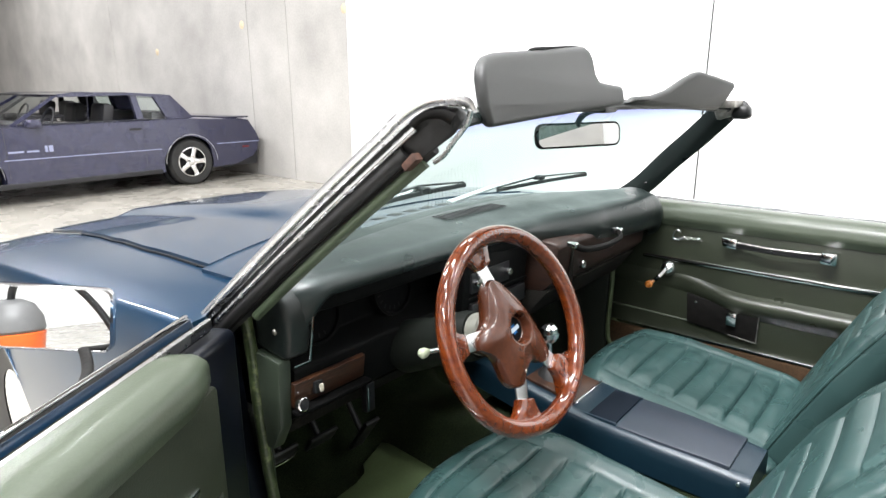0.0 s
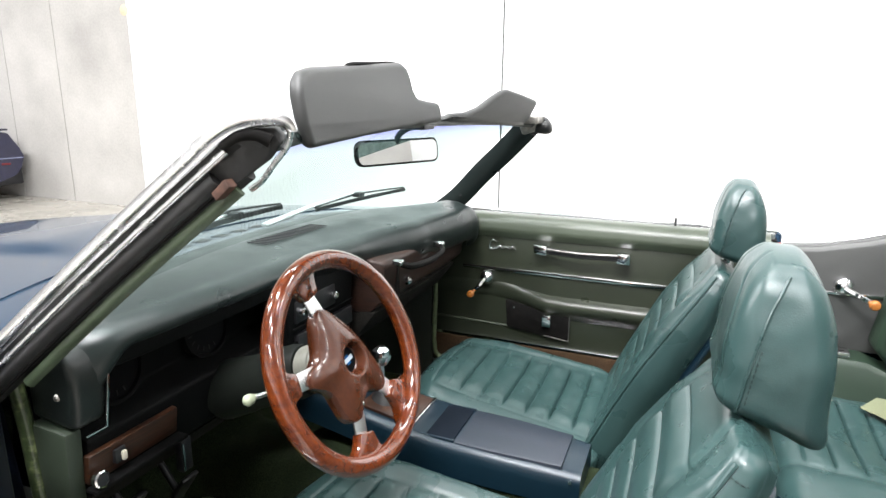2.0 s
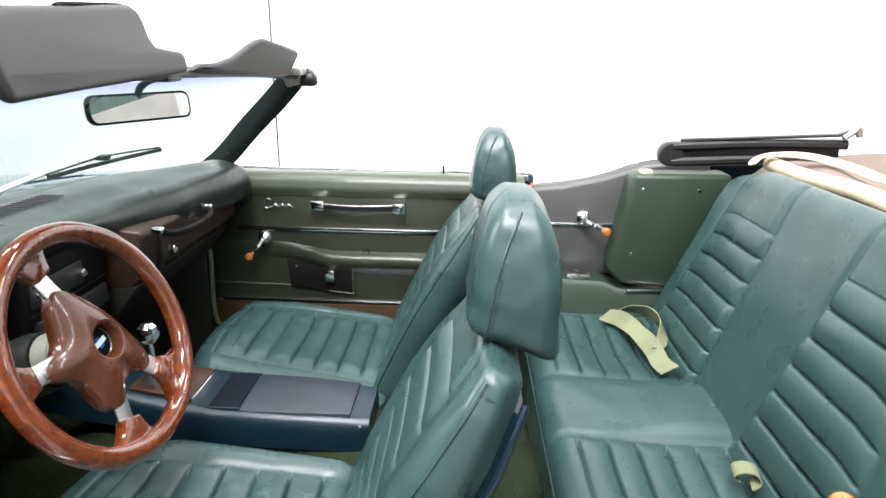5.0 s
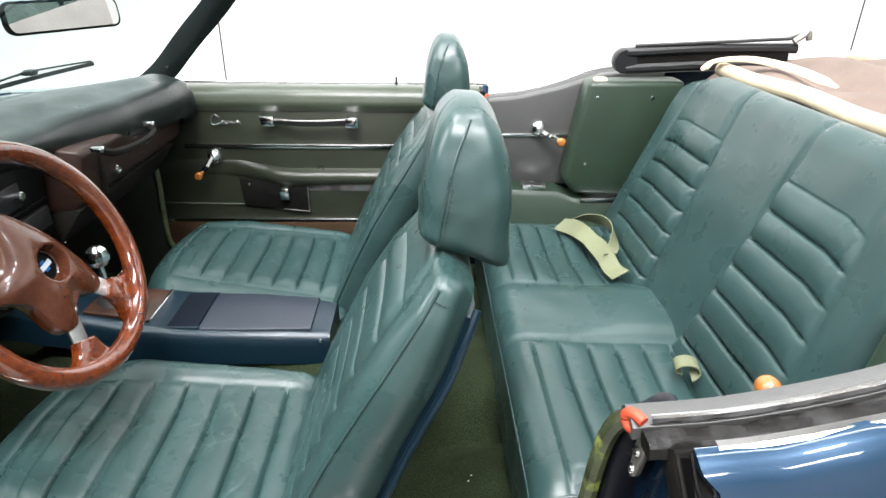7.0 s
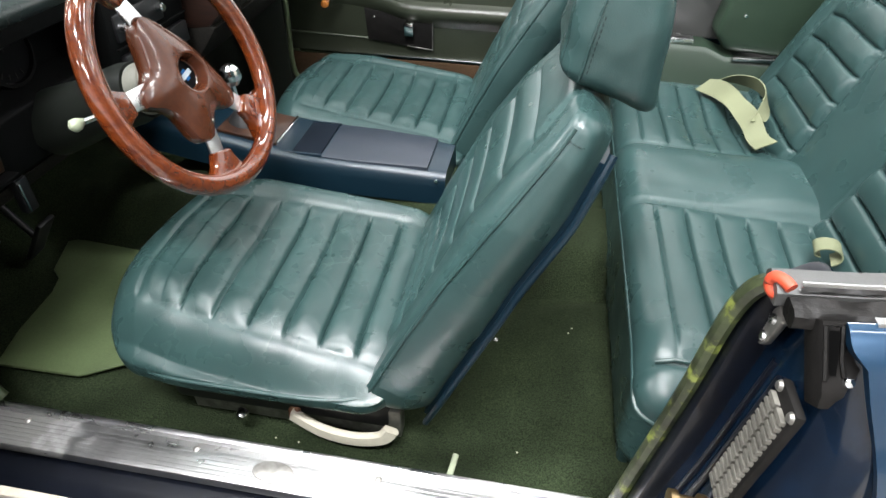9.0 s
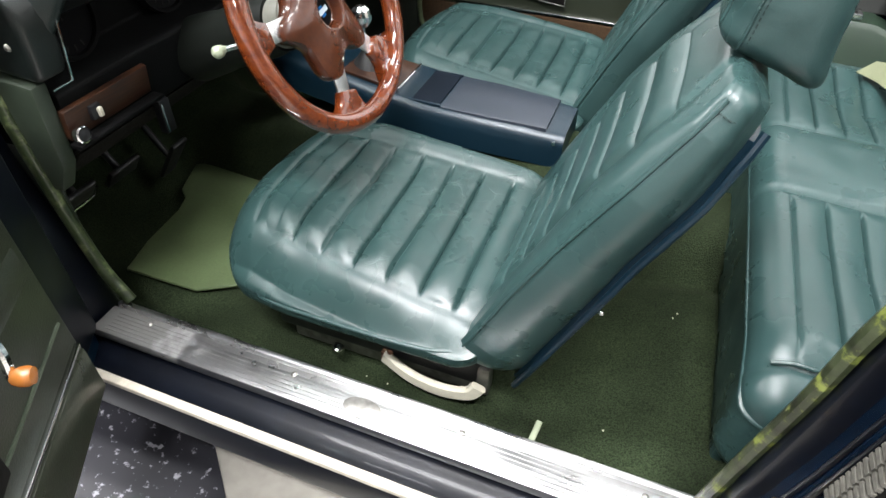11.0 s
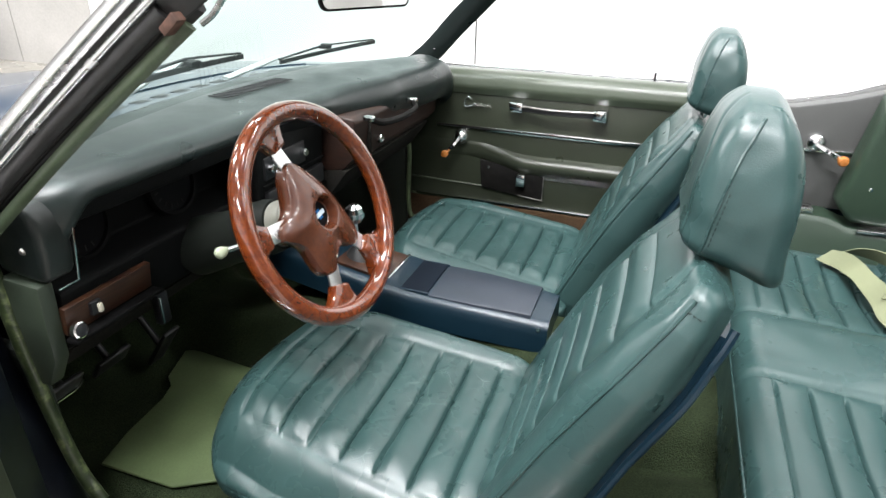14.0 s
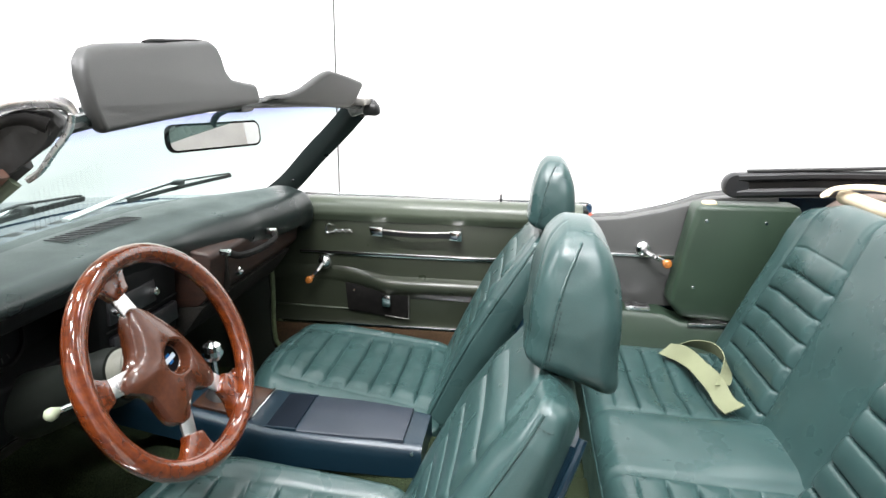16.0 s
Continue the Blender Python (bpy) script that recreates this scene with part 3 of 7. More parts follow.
part("rust_clip", box(-0.014, 0.014, -0.008, 0.008, -0.006, 0.006, 0.002, m=Matrix.Translation(on_pillar(0.226, -0.020, 0.010)) @ pose(0, 0, 0, 0, -40)), mat("rusty_clip", (0.10, 0.05, 0.035), 0.7, grain=0.3, scale=90, blot=0.3), pil)
part("screw", lathe([(0.0005, 0.004), (0.003, 0.003), (0.005, 0)], Matrix.Translation(on_pillar(0.245, 0.012, 0.008)) @ pose(0, 0, 0, 100), 10), CHROME, pil)
# far pillar: one smooth padded trim, with a latch receiver on top
path = smooth_path(PIL[1], 4)
UPF = (0.33, -0.94, 0.11)
pil = part("windshield_pillar", sweep(path, bent(0.070, 0.022, 0.008), up=UPF), DASH, car, "dark green windshield pillar trim")
part("outer_edge", sweep([p + Vector((0.012, 0.020, 0.020)) for p in path], rect(0.022, 0.020, 0.005), up=UPF), RUBBER, pil)
part("screw", lathe([(0.0005, 0.003), (0.004, 0.002), (0.006, 0)], Matrix.Translation(lerp(Vector(PIL[1][2]), Vector(PIL[1][3]), 0.15) + Vector((0.008, -0.019, 0.0))) @ pose(0, 0, 0, 90), 10), BLACK, pil)
top = Vector(PIL[1][-1])
part("latch_receiver", soft(0.075, 0.05, 0.036, 0.010, 0.008, None, Matrix.Translation(top + Vector((0.018, -0.004, 0.004))) @ pose(0, 0, 0, 0, -20)), DULL, pil, "bare metal latch receiver")
part("corner_seal", soft(0.050, 0.045, 0.040, 0.016, 0.010, lambda q: q + Vector((0.004 * noise.noise(q * 45), 0.004 * noise.noise(q * 38), 0.004 * noise.noise(q * 50))), Matrix.Translation(top + Vector((0.052, -0.012, 0.0)))), RUBBER, pil, "black weathered corner seal")
hp = smooth_path([Vector(PIL[-1][-1]) + Vector((0.01, 0.01, 0.008)), (0.515, -0.42, 1.232), (0.498, 0, 1.234), (0.520, 0.42, 1.224), Vector(PIL[1][-1]) + Vector((0.01, -0.01, 0.008))], 8)
part("header", sweep(hp, rect(0.045, 0.018, 0.006)), DASH, car, "dark windshield header rail")
part("header_chrome", sweep([p + Vector((-0.030, 0, 0.010)) for p in hp], rect(0.03, 0.010, 0.002)), CHROME, car, "chrome header moulding")


def ws(u, v):
    y = lerp(-1, 1, v)
    lo = Vector((0.16 - 0.14 * (1 - y * y), y * 0.735, 0.885 + 0.02 * (1 - y * y)))
    hi = Vector((0.555 - 0.045 * (1 - y * y), y * 0.60, 1.224))
    return lerp(lo, hi, u) + Vector((-0.012, 0, 0.012)) * math.sin(u * math.pi)


glass_ob = part("windshield", sheet(ws, 10, 24), WINDSHIELD, car, "clear windshield with a blue shade band")
glass_ob.visible_shadow = False


# floor, tunnel, firewall, sills
def floor_f(u, v):
    x, y = lerp(-0.30, 1.75, u), lerp(-0.705, 0.705, v)
    z = 0.245 + lerp(0.13, 0.215, step((x - 0.1) / 0.2) * step((1.25 - x) / 0.3)) * math.exp(-((y / 0.135) ** 6)) + 0.40 * step((-0.05 - x) / 0.25) + 0.055 * step((abs(y) - 0.62) / 0.07)
    z += 0.06 * step((x - 1.05) / 0.2) * step((abs(y) - 0.12) / 0.1) * step((0.66 - abs(y)) / 0.05)
    z += 0.004 * noise.noise(Vector((x * 11, y * 11, 0)))
    return Vector((x, y, z))


part("carpet", sheet(floor_f, 110, 80, 0.012), CARPET, car, "worn dark green cut-pile carpet")
part("carpet_seam", sweep([floor_f((0.99 + 0.30) / 2.05, (lerp(-0.698, -0.585, i / 10) + 0.705) / 1.41) + Vector((0.012 * i / 10, 0, 0.003)) for i in range(11)], rect(0.011, 0.006, 0.002)), KNOB_GR, car, "pale green carpet binding strip")
part("firewall", box(-0.33, -0.27, -0.70, 0.70, 0.24, 0.84), FOOT_BLACK, car)
PLATE_DIRT = mat("scuffed_aluminium", (0.56, 0.56, 0.56), 0.32, 1.0, grain=0.06, scale=70, blot=0.08, blot_scale=9, rough_var=0.06, bump=0.0003, aniso=(0.04, 1, 1))


def grime(m, x_end):
    """Dried dirt towards the front end of a plate, with a ragged border."""
    nt = m.node_tree
    b = nt.nodes["Principled BSDF"]
    old = b.inputs["Base Color"].links[0].from_socket
    tc, sep, nz = (nt.nodes.new("ShaderNode" + k) for k in ("TexCoord", "SeparateXYZ", "TexNoise"))
    nz.inputs["Scale"].default_value, nz.inputs["Detail"].default_value = 22, 6
    add, rg, mix = nt.nodes.new("ShaderNodeMath"), nt.nodes.new("ShaderNodeMapRange"), nt.nodes.new("ShaderNodeMixRGB")
    add.operation, add.inputs[1].default_value = "MULTIPLY_ADD", 0.16
    nt.links.new(tc.outputs["Object"], sep.inputs[0])
    nt.links.new(tc.outputs["Object"], nz.inputs["Vector"])
    nt.links.new(nz.outputs[0], add.inputs[0])
    nt.links.new(sep.outputs[0], add.inputs[2])
    rg.inputs["From Min"].default_value, rg.inputs["From Max"].default_value = x_end + 0.06, x_end + 0.12
    rg.inputs["To Min"].default_value, rg.inputs["To Max"].default_value = 0.80, 0.0
    nt.links.new(add.outputs[0], rg.inputs[0])
    nt.links.new(rg.outputs[0], mix.inputs[0])
    nt.links.new(old, mix.inputs[1])
    mix.inputs[2].default_value = (0.055, 0.052, 0.045, 1)
    nt.links.new(mix.outputs[0], b.inputs["Base Color"])
    inv = nt.nodes.new("ShaderNodeMath")
    inv.operation, inv.inputs[0].default_value = "SUBTRACT", 1.0
    nt.links.new(rg.outputs[0], inv.inputs[1])
    nt.links.new(inv.outputs[0], b.inputs["Metallic"])


grime(PLATE_DIRT, 0.37)
for s in (-1, 1):
    y0, y1 = span(s * 0.708, s * 0.768)
    sp = part("sill_plate", box(0.205, 1.275, y0, y1, 0.340, 0.362, 0.004), PLATE_DIRT, car, "scuffed ribbed aluminium sill plate")
    a, b = span(s * 0.698, s * 0.710)
    part("lip", box(0.215, 1.26, a, b, 0.345, 0.372, 0.004), STEEL, sp, "bright raised sill lip")
    for k in range(6):
        yy = s * (0.721 + 0.0075 * k)
        part("rib", box(0.23, 1.262, yy - 0.0014, yy + 0.0014, 0.3615, 0.3630, 0.0005, 1), PLATE_DIRT, sp)
    part("emblem_plate", lathe([(0.0005, 0.0025), (0.026, 0.0025), (0.030, 0.0005), (0.030, 0)], Matrix.Translation((0.735, s * 0.739, 0.3625)) @ Matrix.Diagonal((1.1, 0.6, 1, 1)), 24), DULL, sp, "oval stamped maker plate")
    for sx in (0.30, 0.60, 0.90, 1.18):
        part("screw", lathe([(0.0005, 0.003), (0.004, 0.002), (0.006, 0)], Matrix.Translation((sx, s * 0.722, 0.3625)), 10), DULL, sp)
    part("rocker", prism([(s * 0.70, 0.33), (s * 0.785, 0.330), (s * 0.800, 0.325), (s * 0.834, 0.332), (s * 0.836, 0.24), (s * 0.72, 0.16)], -0.1, 1.45, "x", 0.012), PAINT_SHADE, car, "blue rocker panel with shade in its dark colour")
    a, b = span(s * 0.826, s * 0.842)
    part("rocker_seal", box(0.16, 1.36, a, b, 0.336, 0.350, 0.004), CREAM, car, "cream painted rocker lip")
    a, b = span(s * 0.69, s * 0.795)
    jamb = part("door_jamb", prism([(-0.10, 0.18), (0.205, 0.33), (0.165, 0.50), (0.125, 0.66), (0.10, 0.86), (-0.10, 0.86)], a, b, "y", 0.01), PAINT_SHADE, car, "blue hinge pillar with shade in its dark colour")
    jp = smooth_path([(0.155, s * 0.705, 0.905), (0.150, s * 0.692, 0.80), (0.155, s * 0.690, 0.68), (0.172, s * 0.690, 0.54), (0.195, s * 0.690, 0.43), (0.235, s * 0.694, 0.372)], 6)
    if s > 0:
        jp = smooth_path([(0.235, 0.672, 0.74), (0.250, 0.668, 0.644), (0.247, 0.668, 0.52), (0.246, 0.668, 0.44), (0.256, 0.672, 0.388), (0.300, 0.684, 0.372)], 6)
    part("weatherstrip", tube(jp, 0.0115 if s < 0 else 0.008, 14, up=(0, 1, 0)), SEAL_MID if s < 0 else SEAL_LT, car, "mottled green rubber weatherstrip")
    part("jamb_switch", lathe([(0.014, 0), (0.014, 0.008), (0.008, 0.010), (0.008, 0.022), (0.003, 0.024)], Matrix.Translation((0.128, s * 0.735, 0.63)) @ pose(0, 0, 0, 0, 75)), CHROME, jamb, "chrome courtesy light switch")
    part("hinge", box(0.10, 0.19, *span(s * 0.745, s * 0.79), 0.46, 0.53, 0.008), PAINT_SHADE, jamb, "painted door hinge, darkened for shade")
    part("hinge", box(0.08, 0.15, *span(s * 0.745, s * 0.79), 0.75, 0.81, 0.008), PAINT_SHADE, jamb, "painted door hinge, darkened for shade")

# rear quarters
BELT = [(1.300, 0.872), (1.40, 0.882), (1.52, 0.910), (1.66, 0.955), (1.85, 0.975), (2.15, 0.985)]
VENT_SLATS = 16


def flank(t):
    """Half width of the body side, from the shoulder down."""
    return 0.832 + 0.062 * math.sin(min(1, t * 2.0) * math.pi / 2) - 0.07 * t * t


for s in (-1, 1):
    def quarter_f(u, v, s=s):
        x = lerp(lerp(1.345, 1.412, step(max(0, v - 0.1) / 0.35)), 3.2, u)
        zt = curve(BELT + [(3.3, 0.93)], x) - 0.012
        if v < 0.2:
            t = v / 0.2
            y, z = lerp(0.808, 0.832, t), zt - 0.018 * t * t
        else:
            t = (v - 0.2) / 0.8
            y, z = flank(t), zt - 0.018 - 0.58 * t
            if math.hypot(x - 1.98, z - 0.325) < 0.37:
                z = 0.325 + math.sqrt(max(0, 0.37**2 - (x - 1.98) ** 2))
        return Vector((x, s * y, z))
    part("quarter_panel", sheet(quarter_f, 50, 30, 0.01), PAINT, car, "teal metallic rear quarter panel")
    a, b = span(s * 0.716, s * 0.818)
    jamb = part("quarter_jamb", prism([(1.345, 0.865), (1.330, 0.78), (1.310, 0.60), (1.285, 0.45), (1.262, 0.34), (1.262, 0.20), (1.365, 0.20), (1.365, 0.865)], a, b, "y", 0.008), PAINT_JAMB_SHADE, car, "blue latch pillar with shade in its dark colour")
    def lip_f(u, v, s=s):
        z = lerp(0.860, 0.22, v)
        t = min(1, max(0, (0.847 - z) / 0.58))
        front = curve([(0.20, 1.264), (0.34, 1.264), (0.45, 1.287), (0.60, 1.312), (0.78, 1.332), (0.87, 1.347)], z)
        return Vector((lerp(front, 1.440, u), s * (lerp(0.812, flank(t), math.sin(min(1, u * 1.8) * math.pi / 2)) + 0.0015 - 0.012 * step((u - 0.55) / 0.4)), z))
    # Sheet over the quarter's front, coloured for the dark it would reflect.
    part("jamb_lip", sheet(lip_f, 60, 24, 0.003), PAINT_JAMB_SHADE, jamb)
    part("jamb_flange", prism([(1.345, 0.868), (1.306, 0.84), (1.300, 0.79), (1.288, 0.66), (1.270, 0.50), (1.256, 0.372), (1.256, 0.30), (1.36, 0.30), (1.36, 0.868)], *span(s * 0.718, s * 0.744), "y", 0.006), PAINT_SHADE, jamb)
    for fy, fx in ((0.770, 0.004), (0.792, 0.006)):
        part("jamb_bead", tube([(x - fx, s * fy, z) for x, z in ((1.334, 0.78), (1.322, 0.68), (1.312, 0.60), (1.286, 0.45), (1.266, 0.36))], 0.004, 8, up=(0, 1, 0)), PAINT_SHADE, jamb)
    jm = Matrix.Translation((1.318, 0, 0.70)) @ pose(0, 0, 0, 0, 6)
    # louvre plate, latch bracket, rubber plug, striker
    plate = part("vent_plate", box(-0.006, 0.004, *span(s * 0.804, s * 0.850), -0.075, 0.095, 0.003, m=jm), PLUG, jamb, "black pressure vent plate")
    for col in (0, 1):
        for k in range(VENT_SLATS):
            yy, zz = s * (0.808 + col * 0.020), -0.065 + 0.0093 * k
            part("louvre", box(-0.011, -0.005, *span(yy, yy + s * 0.017), zz, zz + 0.0052, m=jm), LOUVRE, plate)
    for yy, zz in ((0.809, 0.088), (0.845, 0.088)):
        part("screw", lathe([(0.0005, 0.004), (0.004, 0.003), (0.006, 0)], jm @ Matrix.Translation((-0.006, s * yy, zz)) @ pose(0, 0, 0, 0, -90), 10), DULL, plate)
    lb = part("latch_bracket", placed(prism([(s * 0.746, 0.096), (s * 0.753, 0.082), (s * 0.761, 0.092), (s * 0.766, 0.126), (s * 0.750, 0.134), (s * 0.744, 0.124)], -0.012, -0.004, "x", 0.002), jm), DULL, jamb, "bare metal window bracket")
    for zz in (0.095, 0.118):
        part("bolt", lathe([(0.0005, 0.004), (0.005, 0.003), (0.006, 0)], jm @ Matrix.Translation((-0.012, s * 0.754, zz)) @ pose(0, 0, 0, 0, -90), 10), STEEL, lb)
    def plug_at(k, f, out=0.0, s=s):
        """A point of the belt plug: k down its length, f across it, out of its face."""
        x0, x1 = lerp(1.324, 1.335, k), curve([(0, 1.364), (0.5, 1.363), (0.8, 1.354), (1.0, 1.345)], k)
        return Vector((lerp(x0, x1, f), s * (lerp(0.803, 0.845, k) + 0.8 * out + 0.002 * noise.noise(Vector((k * 5, f * 3, 1)))), lerp(0.868, 0.806, k) + 0.6 * out))
    rings = []
    for i in range(13):
        k = i / 12
        e = 0.006 * min(1, 6 * (1 - k))
        rings.append([plug_at(k, 0, -0.022), plug_at(k, 0, e - 0.004), plug_at(k, 0.07, e), plug_at(k, 0.5, e - 0.001), plug_at(k, 0.93, e), plug_at(k, 1, e - 0.004), plug_at(k, 1, -0.022)])
    plug = part("rubber_plug", loft(rings), PLUG, jamb, "worn black rubber belt plug")
    part("slot", loft([[plug_at(k, 0.16, 0.004), plug_at(k, 0.16, 0.0068), plug_at(k, 0.40, 0.0068), plug_at(k, 0.40, 0.004)] for k in (0.10, 0.25, 0.45, 0.60)]), SLOT_BLACK, plug)
    part("lip", tube([plug_at(k, f, 0.0065) for k, f in ((0.66, 0.14), (0.06, 0.12), (0.04, 0.46), (0.40, 0.48), (0.60, 0.62))], 0.0022, 6, up=(1, 0, 0)), CRACKED, plug)
    part("bolt", lathe([(0.0005, 0.004), (0.004, 0.003), (0.0055, 0)], Matrix.Translation(plug_at(0.66, 0.84, 0.006)) @ pose(0, 0, 0, 55 * -s), 12), CHROME, jamb)
    part("striker", lathe([(0.010, 0), (0.012, 0.004), (0.012, 0.010), (0.007, 0.012), (0.007, 0.032), (0.011, 0.034), (0.011, 0.042), (0.002, 0.043)], jm @ Matrix.Translation((0.0, s * 0.822, -0.105)) @ pose(0, 0, 0, 0, -90), 16), mat("zinc_brass_bolt", (0.42, 0.30, 0.16), 0.35, 1.0, blot=0.3, grain=0.1), jamb, "zinc door striker bolt")
    jp = smooth_path([(1.338, s * 0.780, 0.858), (1.316, s * 0.758, 0.860), (1.300, s * 0.740, 0.846), (1.290, s * 0.728, 0.79), (1.280, s * 0.722, 0.66), (1.262, s * 0.716, 0.50), (1.248, s * 0.712, 0.375)], 6)
    part("weatherstrip", tube(jp, 0.010, 8, up=(0, 1, 0)), SEAL_GR, car, "mottled green rubber weatherstrip")
    part("seal_end", tube(smooth_path([Vector((1.304, s * 0.766, 0.867)) + Vector((0.5 * r, s * 0.85 * r, h)) for r, h in ((0.011, 0.008), (0.001, 0.0095), (-0.008, 0.006), (-0.010, -0.002), (-0.004, -0.008), (0.004, -0.007))], 4), 0.0058, 10), RED_RUB, car, "torn orange-red rubber seal end")
    bp = smooth_path([(x, s * 0.80, z) for x, z in BELT], 6)
    part("belt_moulding", sweep([p + Vector((0, s * 0.008, -0.004)) for p in bp[4:]], rect(0.014, 0.010, 0.003)), CHROME, car, "bright outer belt moulding")
    rub = sweep([p + Vector((0, -s * 0.010, -0.012)) for p in smooth_path([(x, s * 0.80, z) for x, z in [(1.308, 0.873)] + BELT[1:]], 20)], rect(0.026, 0.018, 0.004))
    for q in rub.verts:
        q.co += Vector((0, 0.002 * noise.noise(q.co * 60), 0.0035 * noise.noise(q.co * 45) * (1 if q.co.x < 1.6 else 0.3)))
    part("belt_rubber", rub, CRACKED, car, "cracked black belt seal")
    part("cap_bead", sweep([p + Vector((0, -s * 0.026, 0.004)) for p in bp[1:]], rect(0.006, 0.010, 0.002)), CHROME, car, "bright cap bead")
    part("belt_cap", sweep([p + Vector((0, -s * 0.042, -0.008)) for p in bp], [(-0.018, -0.016), (0.018, -0.010), (0.018, 0.004), (0.010, 0.010), (-0.010, 0.010), (-0.018, 0.002)]), QTR, car, "grey vinyl belt cap")
    # inner trim
    ty, tx = (0.700, 1.305) if s > 0 else (0.736, 1.352)
    tr = part("quarter_trim", prism([(tx, 0.60)] + [(max(x, tx), z - (0 if s > 0 else 0.02)) for x, z in BELT[:5]] + [(1.85, 0.60)], *span(s * ty, s * 0.756), "y", 0.006), QTR, car, "dark grey rear quarter trim panel")
    part("trim_strip", box(1.32, 1.60, *span(s * (ty - 0.006), s * (ty + 0.002)), 0.762, 0.771, 0.002), CHROME, tr, "chrome trim strip")
    kx, kz = (1.534, 0.757) if s > 0 else (1.488, 0.838)
    cr = part("window_crank", sweep(smooth_path([(1.466, s * (ty - 0.028), 0.790), (lerp(1.466, kx, 0.5), s * (ty - 0.044), lerp(0.790, kz, 0.5)), (kx, s * (ty - 0.046), kz)], 4), rect(0.014, 0.009, 0.003), up=(0, 1, 0)), CHROME, tr, "chrome window crank")
    part("crank_hub", lathe([(0.024, 0), (0.026, 0.010), (0.022, 0.020), (0.012, 0.028), (0.002, 0.030)], Matrix.Translation((1.466, s * (ty - 0.001), 0.790)) @ pose(0, 0, 0, 90 * s)), CHROME, cr)
    part("knob", lathe([(0.006, 0), (0.012, 0.004), (0.0145, 0.012), (0.014, 0.020), (0.010, 0.026), (0.003, 0.028)], Matrix.Translation((kx, s * (ty - 0.042), kz)) @ pose(0, 0, 0, 90 * s)), KNOB_OR, cr, "amber plastic knob")
    qx = 1.575 if s > 0 else 1.66
    qb = part("quarter_box", prism([(qx - 0.034, 0.645), (qx + 0.016, 0.950), (1.88, 0.955), (1.88, 0.582), (qx + 0.005, 0.600)], *span(s * 0.60, s * 0.700), "y", 0.016, 3), QBOX, car, "green vinyl rear side panel")
    for sx, sz in ((qx + 0.045, 0.905), (qx + 0.21, 0.905), (qx + 0.03, 0.70)):
        part("screw", lathe([(0.0005, 0.003), (0.005, 0.002), (0.006, 0)], Matrix.Translation((sx, s * 0.600, sz)) @ pose(0, 0, 0, 90 * s), 10), CHROME, qb)
    part("quarter_ledge", loft([[(x, s * 0.70, 0.38), (x, s * yy, 0.38), (x, s * yy, z - 0.015), (x, s * (yy + 0.012), z), (x, s * 0.70, z)] for x, yy, z in ((1.30 if s > 0 else 1.46, 0.60, 0.612), (1.53, 0.60, 0.604), (1.58, 0.590, 0.585), (1.85, 0.57, 0.578))]), QBOX, car, "green rear armrest ledge")
    ash = part("ash_plate", box(1.418, 1.492, *span(s * 0.618, s * 0.665), 0.608, 0.622, 0.002), SATIN, car, "bright rear ashtray lid")
    part("ash_slot", box(1.430, 1.480, *span(s * 0.630, s * 0.636), 0.622, 0.6232), PLUG, ash)
    part("ledge_strip", box(1.60, 1.86, *span(s * 0.580, s * 0.598), 0.582, 0.592, 0.002), SATIN, car, "bright strip under the side panel")
part("trunk_deck", box(2.45, 3.21, -0.815, 0.815, 0.80, 0.918, 0.03), PAINT, car)
part("tail_panel", prism([(3.14, 0.90), (3.20, 0.885), (3.225, 0.74), (3.20, 0.50), (3.14, 0.36), (3.10, 0.36)], -0.825, 0.825, "y", 0.02), PAINT, car, "teal metallic tail panel")
part("rear_bulkhead", box(1.98, 2.03, -0.70, 0.70, 0.25, 0.93), BLACK, car)
for sx, sy in ((-0.86, -0.74), (-0.86, 0.74), (1.98, -0.74), (1.98, 0.74)):
    w = part("wheel", lathe([(0.17, -0.09), (0.30, -0.10), (0.325, -0.06), (0.325, 0.06), (0.30, 0.10), (0.17, 0.09)], Matrix.Translation((sx, sy, 0.325)) @ pose(0, 0, 0, 90), 32), RUBBER, car)
    part("rim", lathe([(0.02, -0.07), (0.15, -0.075), (0.172, -0.088), (0.172, 0.088), (0.15, 0.075), (0.02, 0.07)], Matrix.Translation((sx, sy, 0.325)) @ pose(0, 0, 0, 90), 32), CHROME, w)

# ---- front seats ----
SX = -0.412
CREASES = [(-0.10, -0.04, 1.2, 0.06), (-0.02, 0.05, 0.3, 0.07), (0.05, -0.06, 0.9, 0.05), (0.02, -0.02, 2.2, 0.05), (0.10, 0.03, 0.2, 0.08), (0.16, -0.10, 1.1, 0.05), (-0.12, 0.07, 0.1, 0.06), (0.12, -0.05, 2.6, 0.05), (0.20, 0.06, 1.9, 0.05), (-0.05, 0.09, 2.0, 0.05)]


def stitches(path, every=0.008, size=0.0012):
    """A row of short thread stitches along a path."""
    p, out, run = [Vector(q) for q in path], [], 0.0
    for u, v in zip(p, p[1:]):
        d = (v - u).length
        while run < d:
            c = u + (v - u) * (run / d)
            out.append(tube([c, c + (v - u).normalized() * every * 0.6], size, 5))
            run += every
        run -= d
    return merge(*out)


